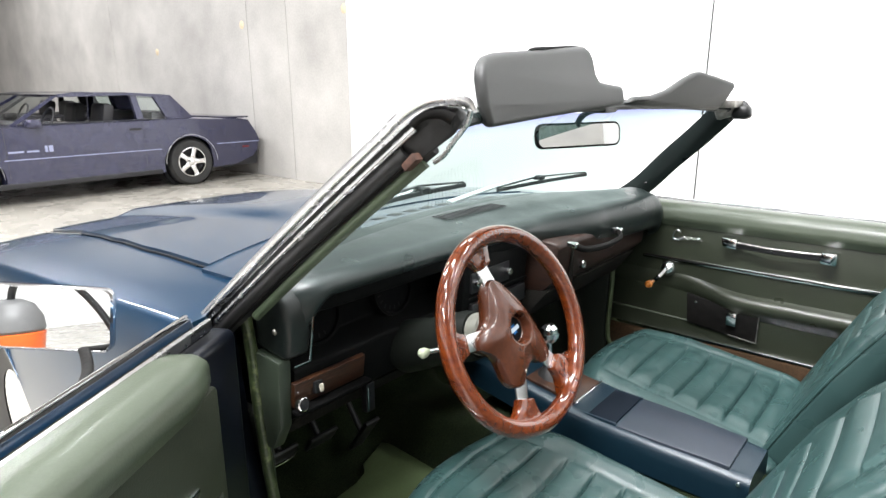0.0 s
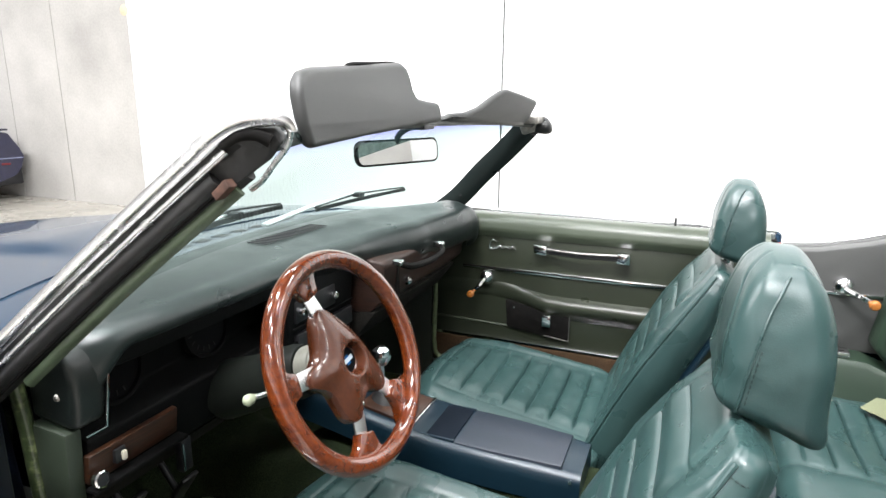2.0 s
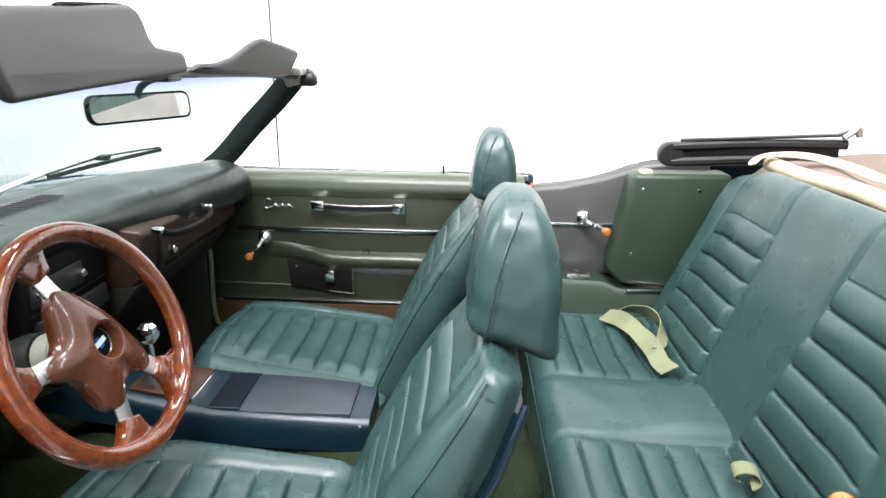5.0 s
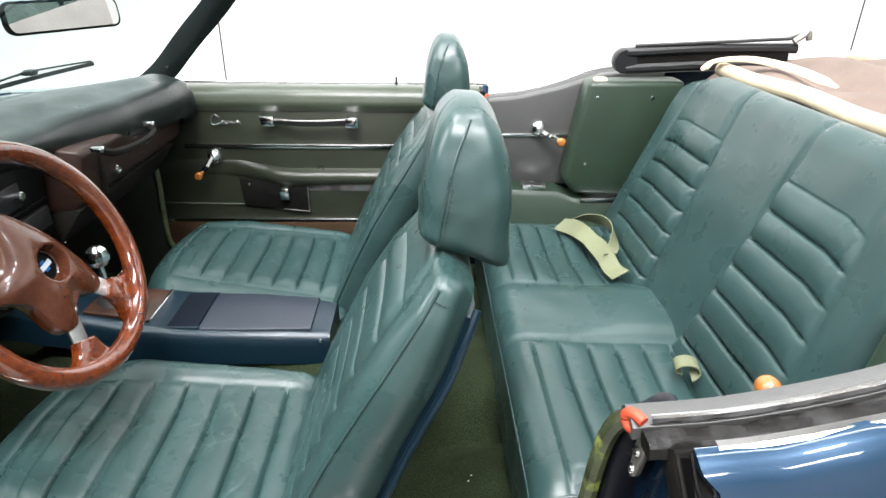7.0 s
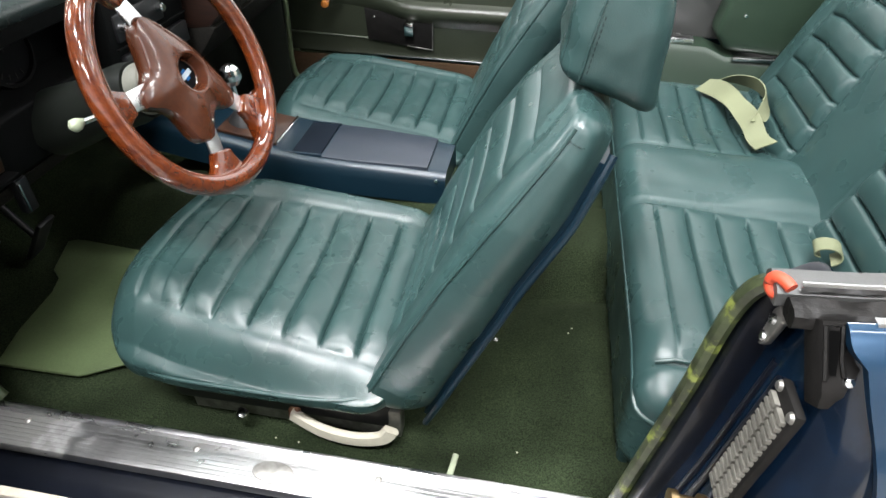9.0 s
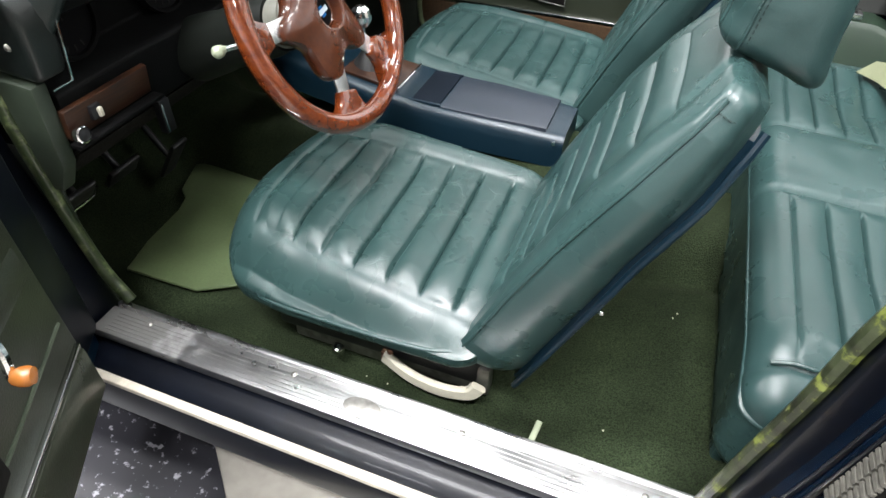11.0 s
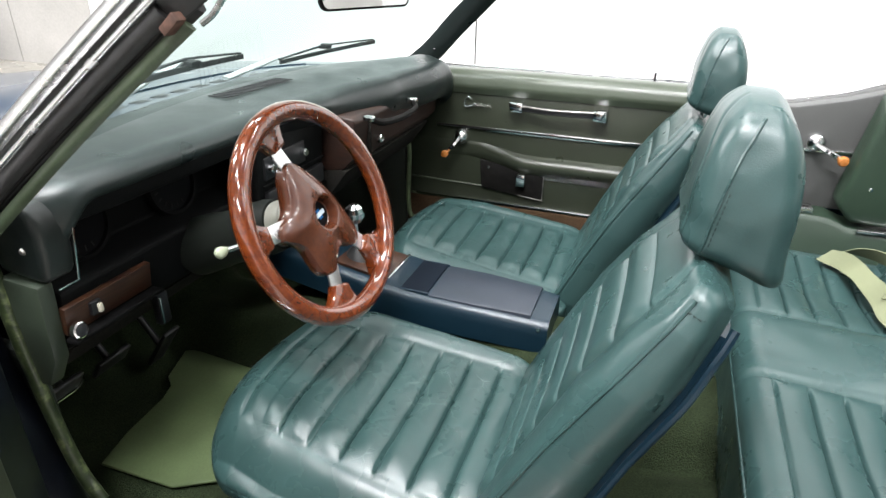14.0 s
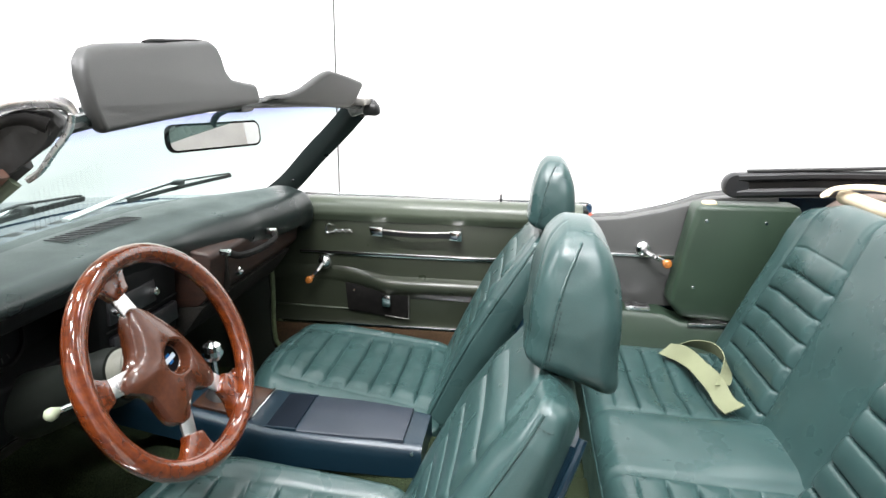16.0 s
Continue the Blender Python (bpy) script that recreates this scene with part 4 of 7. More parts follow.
BACK_L = 0.596
SEAM_X = [(0.0, -0.070), (0.21, -0.071), (0.32, -0.067), (0.43, -0.054), (0.525, -0.040), (0.60, -0.029), (0.65, -0.024)]
REAR_X = [(0.0, 0.050), (0.10, 0.042), (0.35, 0.032), (0.48, 0.037), (0.576, 0.030), (0.62, 0.020)]
CREST_X = [(0.0, -0.076), (0.10, -0.080), (0.22, -0.083), (0.40, -0.079), (0.50, -0.064), (0.62, -0.032)]
INS_X = [(0.0, -0.066), (0.10, -0.074), (0.40, -0.074), (0.50, -0.062), (0.62, -0.034)]
HALF_W = [(0.0, 0.196), (0.08, 0.210), (0.30, 0.212), (0.45, 0.200), (0.55, 0.180), (0.62, 0.150)]


def line(points, t):
    """Straight value through (t, value) pairs."""
    for (a, p), (b, q) in zip(points, points[1:]):
        if t <= b:
            return lerp(p, q, (t - a) / (b - a))
    return points[-1][1]


def back_ring(z):
    """Section of the backrest at a height: rear, side, welted seam, bolster, pleated insert."""
    xs, xr, xc, xi, hw = (line(p, max(0.0, min(BACK_L, z))) for p in (SEAM_X, REAR_X, CREST_X, INS_X, HALF_W))
    xr -= 0.006
    half = [(xr, 0.0), (xr, 0.08), (xr, hw - 0.06), (xr - 0.001, hw - 0.042), (xr - 0.006, hw - 0.029), (xr - 0.016, hw - 0.020)]
    for i in range(1, 7):
        t = i / 7
        half.append((lerp(xr - 0.016, xs + 0.010, t), lerp(hw - 0.020, hw + 0.001, t) + 0.011 * math.sin(t**0.9 * math.pi) + 0.0015 * noise.noise(Vector((t * 2, z * 9, 4)))))
    half += [(xs + 0.008, hw + 0.001), (xs + 0.0035, hw), (xs + 0.0015, hw - 0.003), (xs - 0.002, hw - 0.0025), (xs - 0.009, hw - 0.007)]
    ins = min(0.134, hw - 0.058)
    half += [(lerp(xs, xc, 0.75), hw - 0.020), (xc, lerp(hw, ins, 0.52)), (lerp(xc, xi, 0.35), lerp(hw, ins, 0.75)), (lerp(xc, xi, 0.85), ins + 0.009), (xi + 0.001, ins), (xi + 0.0015, ins - 0.004)]
    k = ((0.530 - z) / 0.0645) % 1.0
    d = min(k, 1 - k) * 0.0645
    on = step((0.535 - z) / 0.012) * step((z - 0.03) / 0.03)
    relief = on * (0.008 * max(0.0, math.sin(math.pi * k)) ** 0.6 - groove(d, 0.0030, 0.005)) + (1 - on) * 0.004
    for i in range(13):
        y = lerp(ins - 0.010, 0.0, i / 12)
        edge = step((ins - 0.004 - y) / 0.010)
        wr = 0.0012 * noise.noise(Vector((y * 60, z * 22, 1))) * step((0.36 - z) / 0.2)
        half.append((xi + 0.003 * (1 - (y / ins) ** 2) - relief * edge + wr, y))
    left = [(x, -y) for x, y in half[1:-1]]
    return half + left[::-1]


def make_seat(far, head_z, head_h, head_k):
    """far: side with the raised bolster; then headrest height, size and plan scale."""
    st = thing("front_seat", "deep green pleated vinyl bucket seat with separate headrest", "seat", (0.70, SX, 0.27), "front bucket seats")

    def plan(x, y, w=0.258):
        """Rounds the nose of the cushion in plan."""
        t = (x + 0.275) / 0.55
        nose = max(0, 0.40 - t) / 0.40
        k = abs(y) / w
        return x + 0.062 * nose**1.1 * k**2.2, y * (1 - 0.06 * nose**2)

    def cushion(q):
        x, y, z = q
        t = (x + 0.275) / 0.55
        top = max(0.0, z / 0.095)
        w = abs(y + 0.010)
        edge = lerp(0.148, 0.180, t)
        if z > 0.0:
            inset = step((edge - w) / (0.016 if far > 0 else 0.045)) * step((x + 0.200) / 0.018)
            pitch = 0.0628
            k = ((x + 0.175) / pitch) % 1.0
            d = min(k, 1 - k) * pitch
            puff = max(0.0, math.sin(math.pi * k)) ** 0.6
            if x < -0.150:
                puff, d = 0.8 * step((x + 0.205) / 0.03), 1.0
            ends = 0.30 + 0.70 * step((edge - w) / 0.05)
            z += top * inset * ends * (0.010 * puff) - top * inset * groove(d, 0.0026, 0.007)
            z -= groove(x + 0.200, 0.004, 0.005) * top * step((edge + 0.005 - w) / 0.02)
            z -= groove(w - edge, 0.005, 0.002) * top * step((x + 0.19) / 0.02)
            if y * far > 0:
                z += (0.026 if far > 0 else 0.020) * top * math.exp(-(((w - edge - 0.040) / 0.05) ** 2)) * step((t - 0.10) / 0.3)
            z += top * (-0.145 * x - 0.012 * math.exp(-(((t - 0.62) / 0.28) ** 2)) * step((0.17 - w) / 0.1))
            z -= top * ((0.028 * step((abs(y) - 0.20) / 0.065) if y * far > 0 else (0.022 if far > 0 else 0.009) * min(1.4, w / edge) ** 4) + 0.022 * max(0, (-0.200 - x) / 0.075) ** 1.2)
            # creases that run across the pleats
            for cx, cy, ca, cl in CREASES:
                du, dv = (x - cx) * math.cos(ca) + (y - cy) * math.sin(ca), -(x - cx) * math.sin(ca) + (y - cy) * math.cos(ca)
                z -= top * groove(dv + 0.004 * math.sin(du * 70), 0.0022, 0.0013) * step((cl - abs(du)) / 0.02)
            z += top * 0.0016 * noise.noise(Vector((x * 38, y * 26, 5))) * inset
        tuck = max(0.0, -z / 0.095)
        z *= 0.60 if z < 0 else 0.87
        z += 0.012 * tuck * step((0.40 - t) / 0.40)
        x += 0.025 * tuck**2 * step((0.40 - t) / 0.40)
        x *= 1 - 0.03 * tuck**1.5
        y *= 1 - 0.06 * tuck**1.6
        x, y = plan(x, y)
        z += 0.0025 * noise.noise(Vector((x * 15, y * 15, z * 9)))
        return Vector((x, y, z))
    place = Matrix.Translation((0.627, SX + 0.020, 0.424))
    cu = part("cushion", soft(0.55, 0.500, 0.19, 0.064, (0.0022, 0.0045, 0.008), cushion, place), VINYL_DK if far > 0 else VINYL, st, "creased pleated vinyl cushion", 80)
    ring = []
    for i in range(80):
        a = 2 * math.pi * i / 80
        ex, ey = math.cos(a), math.sin(a)
        s = (abs(ex) ** 5 + abs(ey) ** 5) ** (-1 / 5)
        x, y = plan(0.277 * ex * s, 0.2510 * ey * s)
        ring.append(place @ Vector((x, y, 0.001)))
    part("piping", tube(ring, 0.0035, 8, loop=True), VINYL, cu)

    back_m = Matrix.Translation((0.905, SX, 0.36)) @ pose(0, 0, 0, 0, 24.5)
    zs = [BACK_L * i / 270 for i in range(-6, 265)]
    rings = []
    for z in zs:
        k = max(0.0, 0.055 - z) / 0.055
        rings.append([(x * (1 - 0.20 * k**2.5) - 0.010 * k**2, y * (1 - 0.10 * k**2.5), z - 0.006 * max(0.0, 1 - (y / 0.15) ** 2) * step((z - 0.53) / 0.06)) for x, y in back_ring(z)])
    xm = sum(p[0] for p in rings[-1]) / len(rings[-1])
    for a in (25, 45, 65, 80, 90):
        d, h = 0.030 * (1 - math.cos(radians(a))), 0.018 * math.sin(radians(a))
        rings.append([(xm + (x - xm) * (1 - d / 0.055), y * (1 - d / 0.17), z + h) for x, y, z in rings[270]])
    for k in (0.6, 0.3):
        rings.append([(xm + (x - xm) * k, y * (0.4 + 0.6 * k), z + 0.002) for x, y, z in rings[275]])
    ba = part("backrest", loft([[back_m @ Vector(p) for p in r] for r in rings]), VINYL_BACK, st, "green vinyl backrest with horizontal pleats", 80)
    for s in (-1, 1):
        seam = [back_m @ Vector((line(SEAM_X, z) - 0.001, s * (line(HALF_W, z) - 0.0018), z)) for z in (lerp(0.045, BACK_L - 0.010, i / 40) for i in range(41))]
        part("seam", tube(seam, 0.0030, 6), VINYL, ba, "raised welt seam")
        z = BACK_L - 0.022
        cross = [back_m @ Vector((lerp(line(SEAM_X, z), line(REAR_X, z) - 0.024, i / 8), s * (line(HALF_W, z) + lerp(0.0015, -0.0195, i / 8) + 0.0112 * math.sin(math.pi * i / 8)), z)) for i in range(9)]
        part("stitching", stitches(cross, 0.0065, 0.0010), STITCH, ba, "dark green thread stitches")
    rings = []
    for i in range(25):
        z = lerp(0.0, 0.556, i / 24)
        half, xx = line(HALF_W, z) - 0.034, line(REAR_X, z) - 0.004
        rings.append([back_m @ Vector((xx + dx, yy, z)) for dx, yy in ((-0.006, -half), (-0.006, half), (0.002, half), (0.010, half - 0.04), (0.010, -half + 0.04), (0.002, -half))])
    shell = part("back_shell", loft(rings), CONSOLE, st, "dark blue moulded seat-back shell")
    for s in (-1, 1):
        bead = [back_m @ Vector((line(REAR_X, z) - 0.002, s * (line(HALF_W, z) - 0.020), z)) for z in (lerp(-0.005, 0.574, i / 24) for i in range(25))]
        part("edge_bead", tube(bead, 0.0058, 8), CONSOLE, shell, "blue plastic edge bead")
        part("clip_screw", lathe([(0.0005, 0.003), (0.003, 0.002), (0.004, 0)], back_m @ Matrix.Translation((line(REAR_X, 0.27) + 0.006, s * (line(HALF_W, 0.27) - 0.013), 0.27)) @ pose(0, 0, 0, 90 * -s), 8), CHROME, shell)

    def head(q):
        x, y, z = q
        t = max(0.0, (z + 0.11) / 0.22)
        w = abs(y)
        sg = 1 if x > 0 else -1
        if x < 0:
            x += groove(w - 0.088 + 0.05 * t * t, 0.005, 0.004) * step(-x / 0.03)
        x *= 1 - 0.56 * max(0, (t - 0.25) / 0.75) ** 2.6
        x *= 1 + 0.10 * step((0.30 - t) / 0.30)
        x += 0.006 * t * (1 - t) * 2 * (1 if sg > 0 else 0.8) - 0.004 * t
        y *= 1 - 0.34 * max(0, t - 0.3) ** 2.0 / 0.7**2.0
        z -= 0.020 * (w / 0.13) ** 2 * t + 0.022 * (x / 0.06) * max(0, 0.5 - t) * 1.6
        # the cover hangs to a point at the lower rear corner
        tail = step((0.16 - t) / 0.16) * step((x - 0.01) / 0.045)
        x += 0.010 * tail
        z -= 0.010 * tail * step((w - 0.05) / 0.06)
        x += 0.0018 * noise.noise(Vector((y * 20, z * 20, 7)))
        y += 0.0014 * noise.noise(Vector((x * 36, z * 30, 2)))
        # puckers along the side seam
        row = math.exp(-(((x + 0.026 - 0.012 * t) / 0.006) ** 2)) * step((t - 0.30) / 0.1) * step((0.82 - t) / 0.1)
        y *= 1 + 0.008 * row * max(0.0, math.sin(z * 330)) ** 3
        return Vector((x * head_k, y * head_k, z * head_h / 0.218))
    hm = Matrix.Translation((1.158, SX + 0.022, head_z)) @ pose(0, 0, 0, 0, 3)
    hr = part("headrest", soft(0.118, 0.230, 0.218, 0.030, 0.0040, head, hm), VINYL, st, "wrinkled green vinyl headrest", 80)
    for s in (-1, 1):
        seam = []
        for i in range(31):
            t = i / 30
            q = Vector((-0.034 + 0.008 * t + 0.026 * t**4, s * 0.115, lerp(-0.104, 0.109, t)))
            seam.append(hm @ head(rounded(q, (0.059, 0.115, 0.109), 0.030)))
        part("seam", tube(seam, 0.0022, 6), VINYL_DK, hr, "welted headrest seam")
        part("stitching", stitches([p + Vector((0.006, 0, 0)) for p in seam[2:16]], 0.007, 0.0009), STITCH, hr, "dark green thread stitches")
    part("headrest_post", tube([(1.14, SX, 0.88), (1.155, SX, 0.97)], 0.008), CHROME, st)
    for s in (-1, 1):
        part("seat_track", box(0.50, 0.90, SX + s * 0.15 - 0.015, SX + s * 0.15 + 0.015, 0.262, 0.335, 0.004), DULL, st)
    hinge = smooth_path([(0.700, SX - 0.176, 0.300), (0.76, SX - 0.190, 0.285), (0.82, SX - 0.194, 0.281), (0.870, SX - 0.190, 0.290), (0.888, SX - 0.186, 0.312)], 5)
    part("hinge_cover", sweep(hinge, rect(0.014, 0.030, 0.004)), WHITE_PL, st, "scuffed ivory hinge cover")
    part("rust_block", box(0.694, 0.716, SX - 0.180, SX - 0.155, 0.290, 0.314, 0.004), RUST, st, "rusty steel seat bracket")
    part("adjuster", lathe([(0.006, 0), (0.011, 0.003), (0.011, 0.014), (0.007, 0.020), (0.002, 0.021)], Matrix.Translation((0.612, SX - 0.184, 0.300)) @ pose(0, 0, 0, 90)), CHROME, st, "chrome adjuster knob")
    part("support", box(0.47, 0.88, SX - 0.17, SX + 0.17, 0.29, 0.40, 0.01), BLACK, st)
    return st


seat = make_seat(1, 1.009, 0.198, 1.0)
seat2 = make_seat(-1, 1.020, 0.180, 0.92)
seat2.matrix_basis = Matrix.Translation((0.70, 0.362, 0.27)) @ Matrix.Diagonal((1, -1, 1, 1))

# ---- rear seat ----
rear = thing("back_bench", "green pleated vinyl rear bench with a plain centre", "seat", (1.5, 0, 0.3))


def rcush(q):
    x, y, z = q
    top = max(0.0, z / 0.12)
    w = abs(y)
    if z > 0.02:
        side = step((w - 0.130) / 0.030) * step((0.540 - w) / 0.05)
        k = ((x + 0.190) / 0.060) % 1.0
        d = min(k, 1 - k) * 0.060
        z += top * side * (0.006 * max(0.0, math.sin(math.pi * k)) ** 0.7 - groove(d, 0.0028, 0.007)) * step((x + 0.196) / 0.012)
        z -= top * (groove(w - 0.125, 0.005, 0.007) + groove(w - 0.545, 0.007, 0.009))
        z += top * (0.007 * step((0.15 - w) / 0.08) + 0.016 * step((0.16 - w) / 0.10) * math.exp(-(((x - 0.10) / 0.14) ** 2)) - 0.02 * (x + 0.24) / 0.48)
        z -= top * 0.018 * math.exp(-(((w - 0.30) / 0.14) ** 2)) * step((x + 0.2) / 0.2)
        z -= top * 0.03 * step((w - 0.48) / 0.14)
    z += 0.0025 * noise.noise(Vector((x * 12, y * 12, 1)))
    return Vector((x, y, z))


rcm = Matrix.Translation((1.518, 0, 0.420))
part("cushion", soft(0.50, 1.23, 0.24, 0.055, (0.0025, 0.010, 0.012), rcush, rcm), VINYL, rear, "pleated rear seat cushion", 80)
pip = [rcm @ Vector((-0.247, y, 0.074 - 0.03 * step((abs(y) - 0.48) / 0.14))) for y in (lerp(0.565, -0.565, i / 40) for i in range(41))]
pip += [rcm @ Vector(p) for p in ((-0.243, -0.590, 0.040), (-0.225, -0.606, 0.034), (-0.19, -0.614, 0.030), (-0.10, -0.616, 0.026))]
part("piping", tube(smooth_path(pip, 2), 0.0045, 8), VINYL, rear)
seam = [rcm @ Vector((x, s * 0.545, 0.1220 - (0.010 if x < -0.21 else 0.0) - 0.02 * (x + 0.24) / 0.48 - 0.03 * step((0.545 - 0.48) / 0.14))) for s in (-1,) for x in (lerp(-0.222, 0.20, i / 16) for i in range(17))]
part("seam", tube(seam, 0.0036, 8), VINYL_DK, rear)
part("front_apron", box(1.276, 1.30, -0.585, 0.585, 0.285, 0.45, 0.008), VINYL_DK, rear)
rb = Matrix.Translation((1.683, 0, 0.41)) @ pose(0, 0, 0, 0, 18.5)


def rback(q):
    x, y, z = q
    z *= 1.086
    t = max(0.0, (z + 0.315) / 0.63)
    w = abs(y)
    front = max(0.0, -x / 0.07)
    mid = lerp(0.118, 0.160, t)
    if x < -0.02:
        side = step((w - mid) / 0.012) * step((0.47 - 0.06 * t - w) / 0.02) * step((0.190 - z) / 0.015)
        k = ((z + 0.315) / 0.0625) % 1.0
        d = min(k, 1 - k) * 0.0625
        x -= front * side * (0.007 * max(0.0, math.sin(math.pi * k)) ** 0.7 - groove(d, 0.003, 0.008))
        x += front * (groove(w - mid, 0.006, 0.007) + groove(w - 0.475 + 0.06 * t, 0.006, 0.004))
        x -= front * 0.008 * step((w - mid) / 0.02)
    x *= lerp(1.0, 0.75, t)
    z -= 0.05 * max(0, w - 0.36) / 0.20 * t
    y *= lerp(1.0, 0.90, t)
    x += 0.0025 * noise.noise(Vector((y * 12, z * 12, 5)))
    return Vector((x, y, z + 0.315))


part("backrest", soft(0.14, 1.10, 0.58, 0.05, (0.012, 0.008, 0.0025), rback, rb), VINYL, rear, "pleated rear backrest", 80)


# ---- console and gear lever ----
TRAY = mat("navy_tray_liner", (0.003, 0.006, 0.011), 0.75, spec=0.12, grain=0.1, blot=0.15)
con = thing("centre_console", "teal blue plastic centre console with a flat lid", "console", (0.6, 0, 0.37))
CS = ((0.14, 0.082, 0.60), (0.34, 0.090, 0.570), (0.46, 0.095, 0.548), (0.56, 0.096, 0.536), (0.72, 0.092, 0.530), (0.80, 0.087, 0.526), (0.892, 0.078, 0.518))
part("body", loft([[(x, -w * 1.06, z - 0.075), (x, w * 1.06, z - 0.075), (x, w * 1.03, z - 0.034), (x, w + 0.001, z - 0.018), (x, w - 0.004, z - 0.007), (x, w - 0.014, z - 0.001), (x, w - 0.022, z), (x, -w + 0.022, z), (x, -w + 0.014, z - 0.001), (x, -w + 0.004, z - 0.007), (x, -w - 0.001, z - 0.018), (x, -w * 1.03, z - 0.034)] for x, w, z in CS]), CONSOLE, con, "teal moulded console body", 35)
lid = part("lid", loft([[(x, -w, z), (x, w, z), (x, w - 0.002, z + 0.008), (x, w - 0.006, z + 0.010), (x, -w + 0.006, z + 0.010), (x, -w + 0.002, z + 0.008)] for x, w, z in ((0.612, 0.082, 0.527), (0.72, 0.080, 0.525), (0.850, 0.070, 0.520))]), CONSOLE_LID, con, "dark blue-grey vinyl console lid")
part("hinge_pin", tube([(0.872, -0.078, 0.505), (0.872, -0.086, 0.505)], 0.004, 8), CHROME, con)
part("wood_plate", box(-0.075, 0.065, -0.066, 0.066, -0.002, 0.008, 0.003, m=Matrix.Translation((0.435, 0, 0.553)) @ pose(0, 0, 0, 0, 9)), WOODGRAIN, con, "woodgrain shifter plate")
part("plate_edge", box(0.066, 0.071, -0.068, 0.068, -0.002, 0.012, 0.001, m=Matrix.Translation((0.435, 0, 0.553)) @ pose(0, 0, 0, 0, 9)), CHROME, con)
part("tray", box(0.519, 0.606, -0.073, 0.073, 0.530, 0.5385, 0.001), TRAY, con, "open dark tray")
for a, b, c, d in ((0.512, 0.610, -0.080, -0.074), (0.512, 0.610, 0.074, 0.080), (0.510, 0.518, -0.080, 0.080)):
    part("tray_rim", box(a, b, c, d, 0.530, 0.540, 0.002), CONSOLE, con)
part("boot", lathe([(0.040, 0), (0.034, 0.012), (0.020, 0.030), (0.010, 0.045)], Matrix.Translation((0.40, -0.005, 0.560))), RUBBER, con, "black rubber shifter boot")
sh = thing("gear_shifter", "chrome gear lever with a ribbed ball knob", "gear lever", (0.40, -0.01, 0.56))
part("lever", tube([(0.398, -0.006, 0.56), (0.392, -0.009, 0.66)], 0.006), CHROME, sh)
kn = lathe([(0.008, -0.024), (0.017, -0.020), (0.024, -0.008), (0.0245, 0.004), (0.020, 0.016), (0.010, 0.024), (0.001, 0.026)], Matrix.Translation((0.391, -0.009, 0.678)), 20)
part("knob", kn, CHROME, sh, "faceted chrome ball knob", 12)

# ---- dashboard ----
dash = thing("dashboard", "black-green padded dashboard with woodgrain inlays", "dashboard", (0.2, 0, 0.7))
LIP = [(-0.70, 0.262), (-0.50, 0.275), (-0.30, 0.280), (-0.10, 0.285), (0.08, 0.305), (0.35, 0.360), (0.60, 0.402), (0.70, 0.412)]


def pad_f(u, v):
    y = lerp(-0.668, 0.690, v)
    lip = curve(LIP, y)
    fx = 0.135 - 0.115 * (1 - (y / 0.69) ** 2) + 0.15 * step((y - 0.25) / 0.4)
    fx = min(fx, lip - 0.06)
    if u < 0.55:
        t = u / 0.55
        x = lerp(fx, lip - 0.045, t)
        z = 0.950 + 0.010 * math.sin(t * math.pi) - 0.004 * t
    else:
        t = (u - 0.55) / 0.45
        a = t * math.pi * 0.98
        rr = 0.026 + 0.034 * step((y + 0.06) / 0.30) + 0.036 * step((-0.585 - y) / 0.075)
        x = lip - 0.045 + 0.045 * math.sin(a) * (1.0 if a < math.pi / 2 else 1.0)
        z = 0.946 - rr + rr * math.cos(a)
    e = max(0, 1 - (0.690 - y) / 0.05) if y > 0 else max(0, 1 - (y + 0.668) / 0.06)
    z -= 0.030 * e**2
    x -= 0.035 * e**2 * (u if y < 0 else 0.5 * u)
    return Vector((x, y, z))


pad = part("pad", sheet(pad_f, 36, 80, 0.010), DASH, dash, "padded black-green dash top")
for i in range(17):
    y = -0.130 + 0.0145 * i
    x = 0.112 + 0.0006 * i
    part("vent_slot", box(x, x + 0.055, y, y + 0.0048, 0.9585, 0.9608, 0.001), BLACK, pad)
part("face", prism([(0.12, 0.92), (0.175, 0.905), (0.165, 0.79), (0.226, 0.765), (0.215, 0.665), (0.15, 0.62), (0.02, 0.62), (0.08, 0.90)], -0.655, 0.09, "y", 0.006), DASH_DK, dash, "black instrument face with the pad's shade in its colour")
# Stands for the shaded underside of the pad's roll, by colour.
part("cluster_hood", loft([[(0.15, y, 0.922), (lip - 0.010, y, 0.920), (lip - 0.006, y, 0.905), (lip - 0.014, y, 0.880), (lip - 0.030, y, 0.872), (0.16, y, 0.888)] for y, lip in ((lerp(-0.612, 0.10, i / 16), curve(LIP, lerp(-0.612, 0.10, i / 16))) for i in range(17))]), DASH_DK, dash, "brow over the instruments, blackened for the pad's shade")
part("glove_face", prism([(0.20, 0.90), (0.345, 0.880), (0.352, 0.868), (0.340, 0.775), (0.31, 0.745), (0.12, 0.70), (0.14, 0.90)], 0.09, 0.685, "y", 0.006), WOOD_DK, dash, "dark woodgrain glovebox face")
part("glove_gap", box(0.335, 0.356, 0.165, 0.169, 0.76, 0.872, 0.001), FOOT_BLACK, dash)
part("under_face", prism([(0.05, 0.76), (0.325, 0.745), (0.26, 0.66), (0.05, 0.60)], 0.09, 0.66, "y", 0.006), FOOT_BLACK, dash)
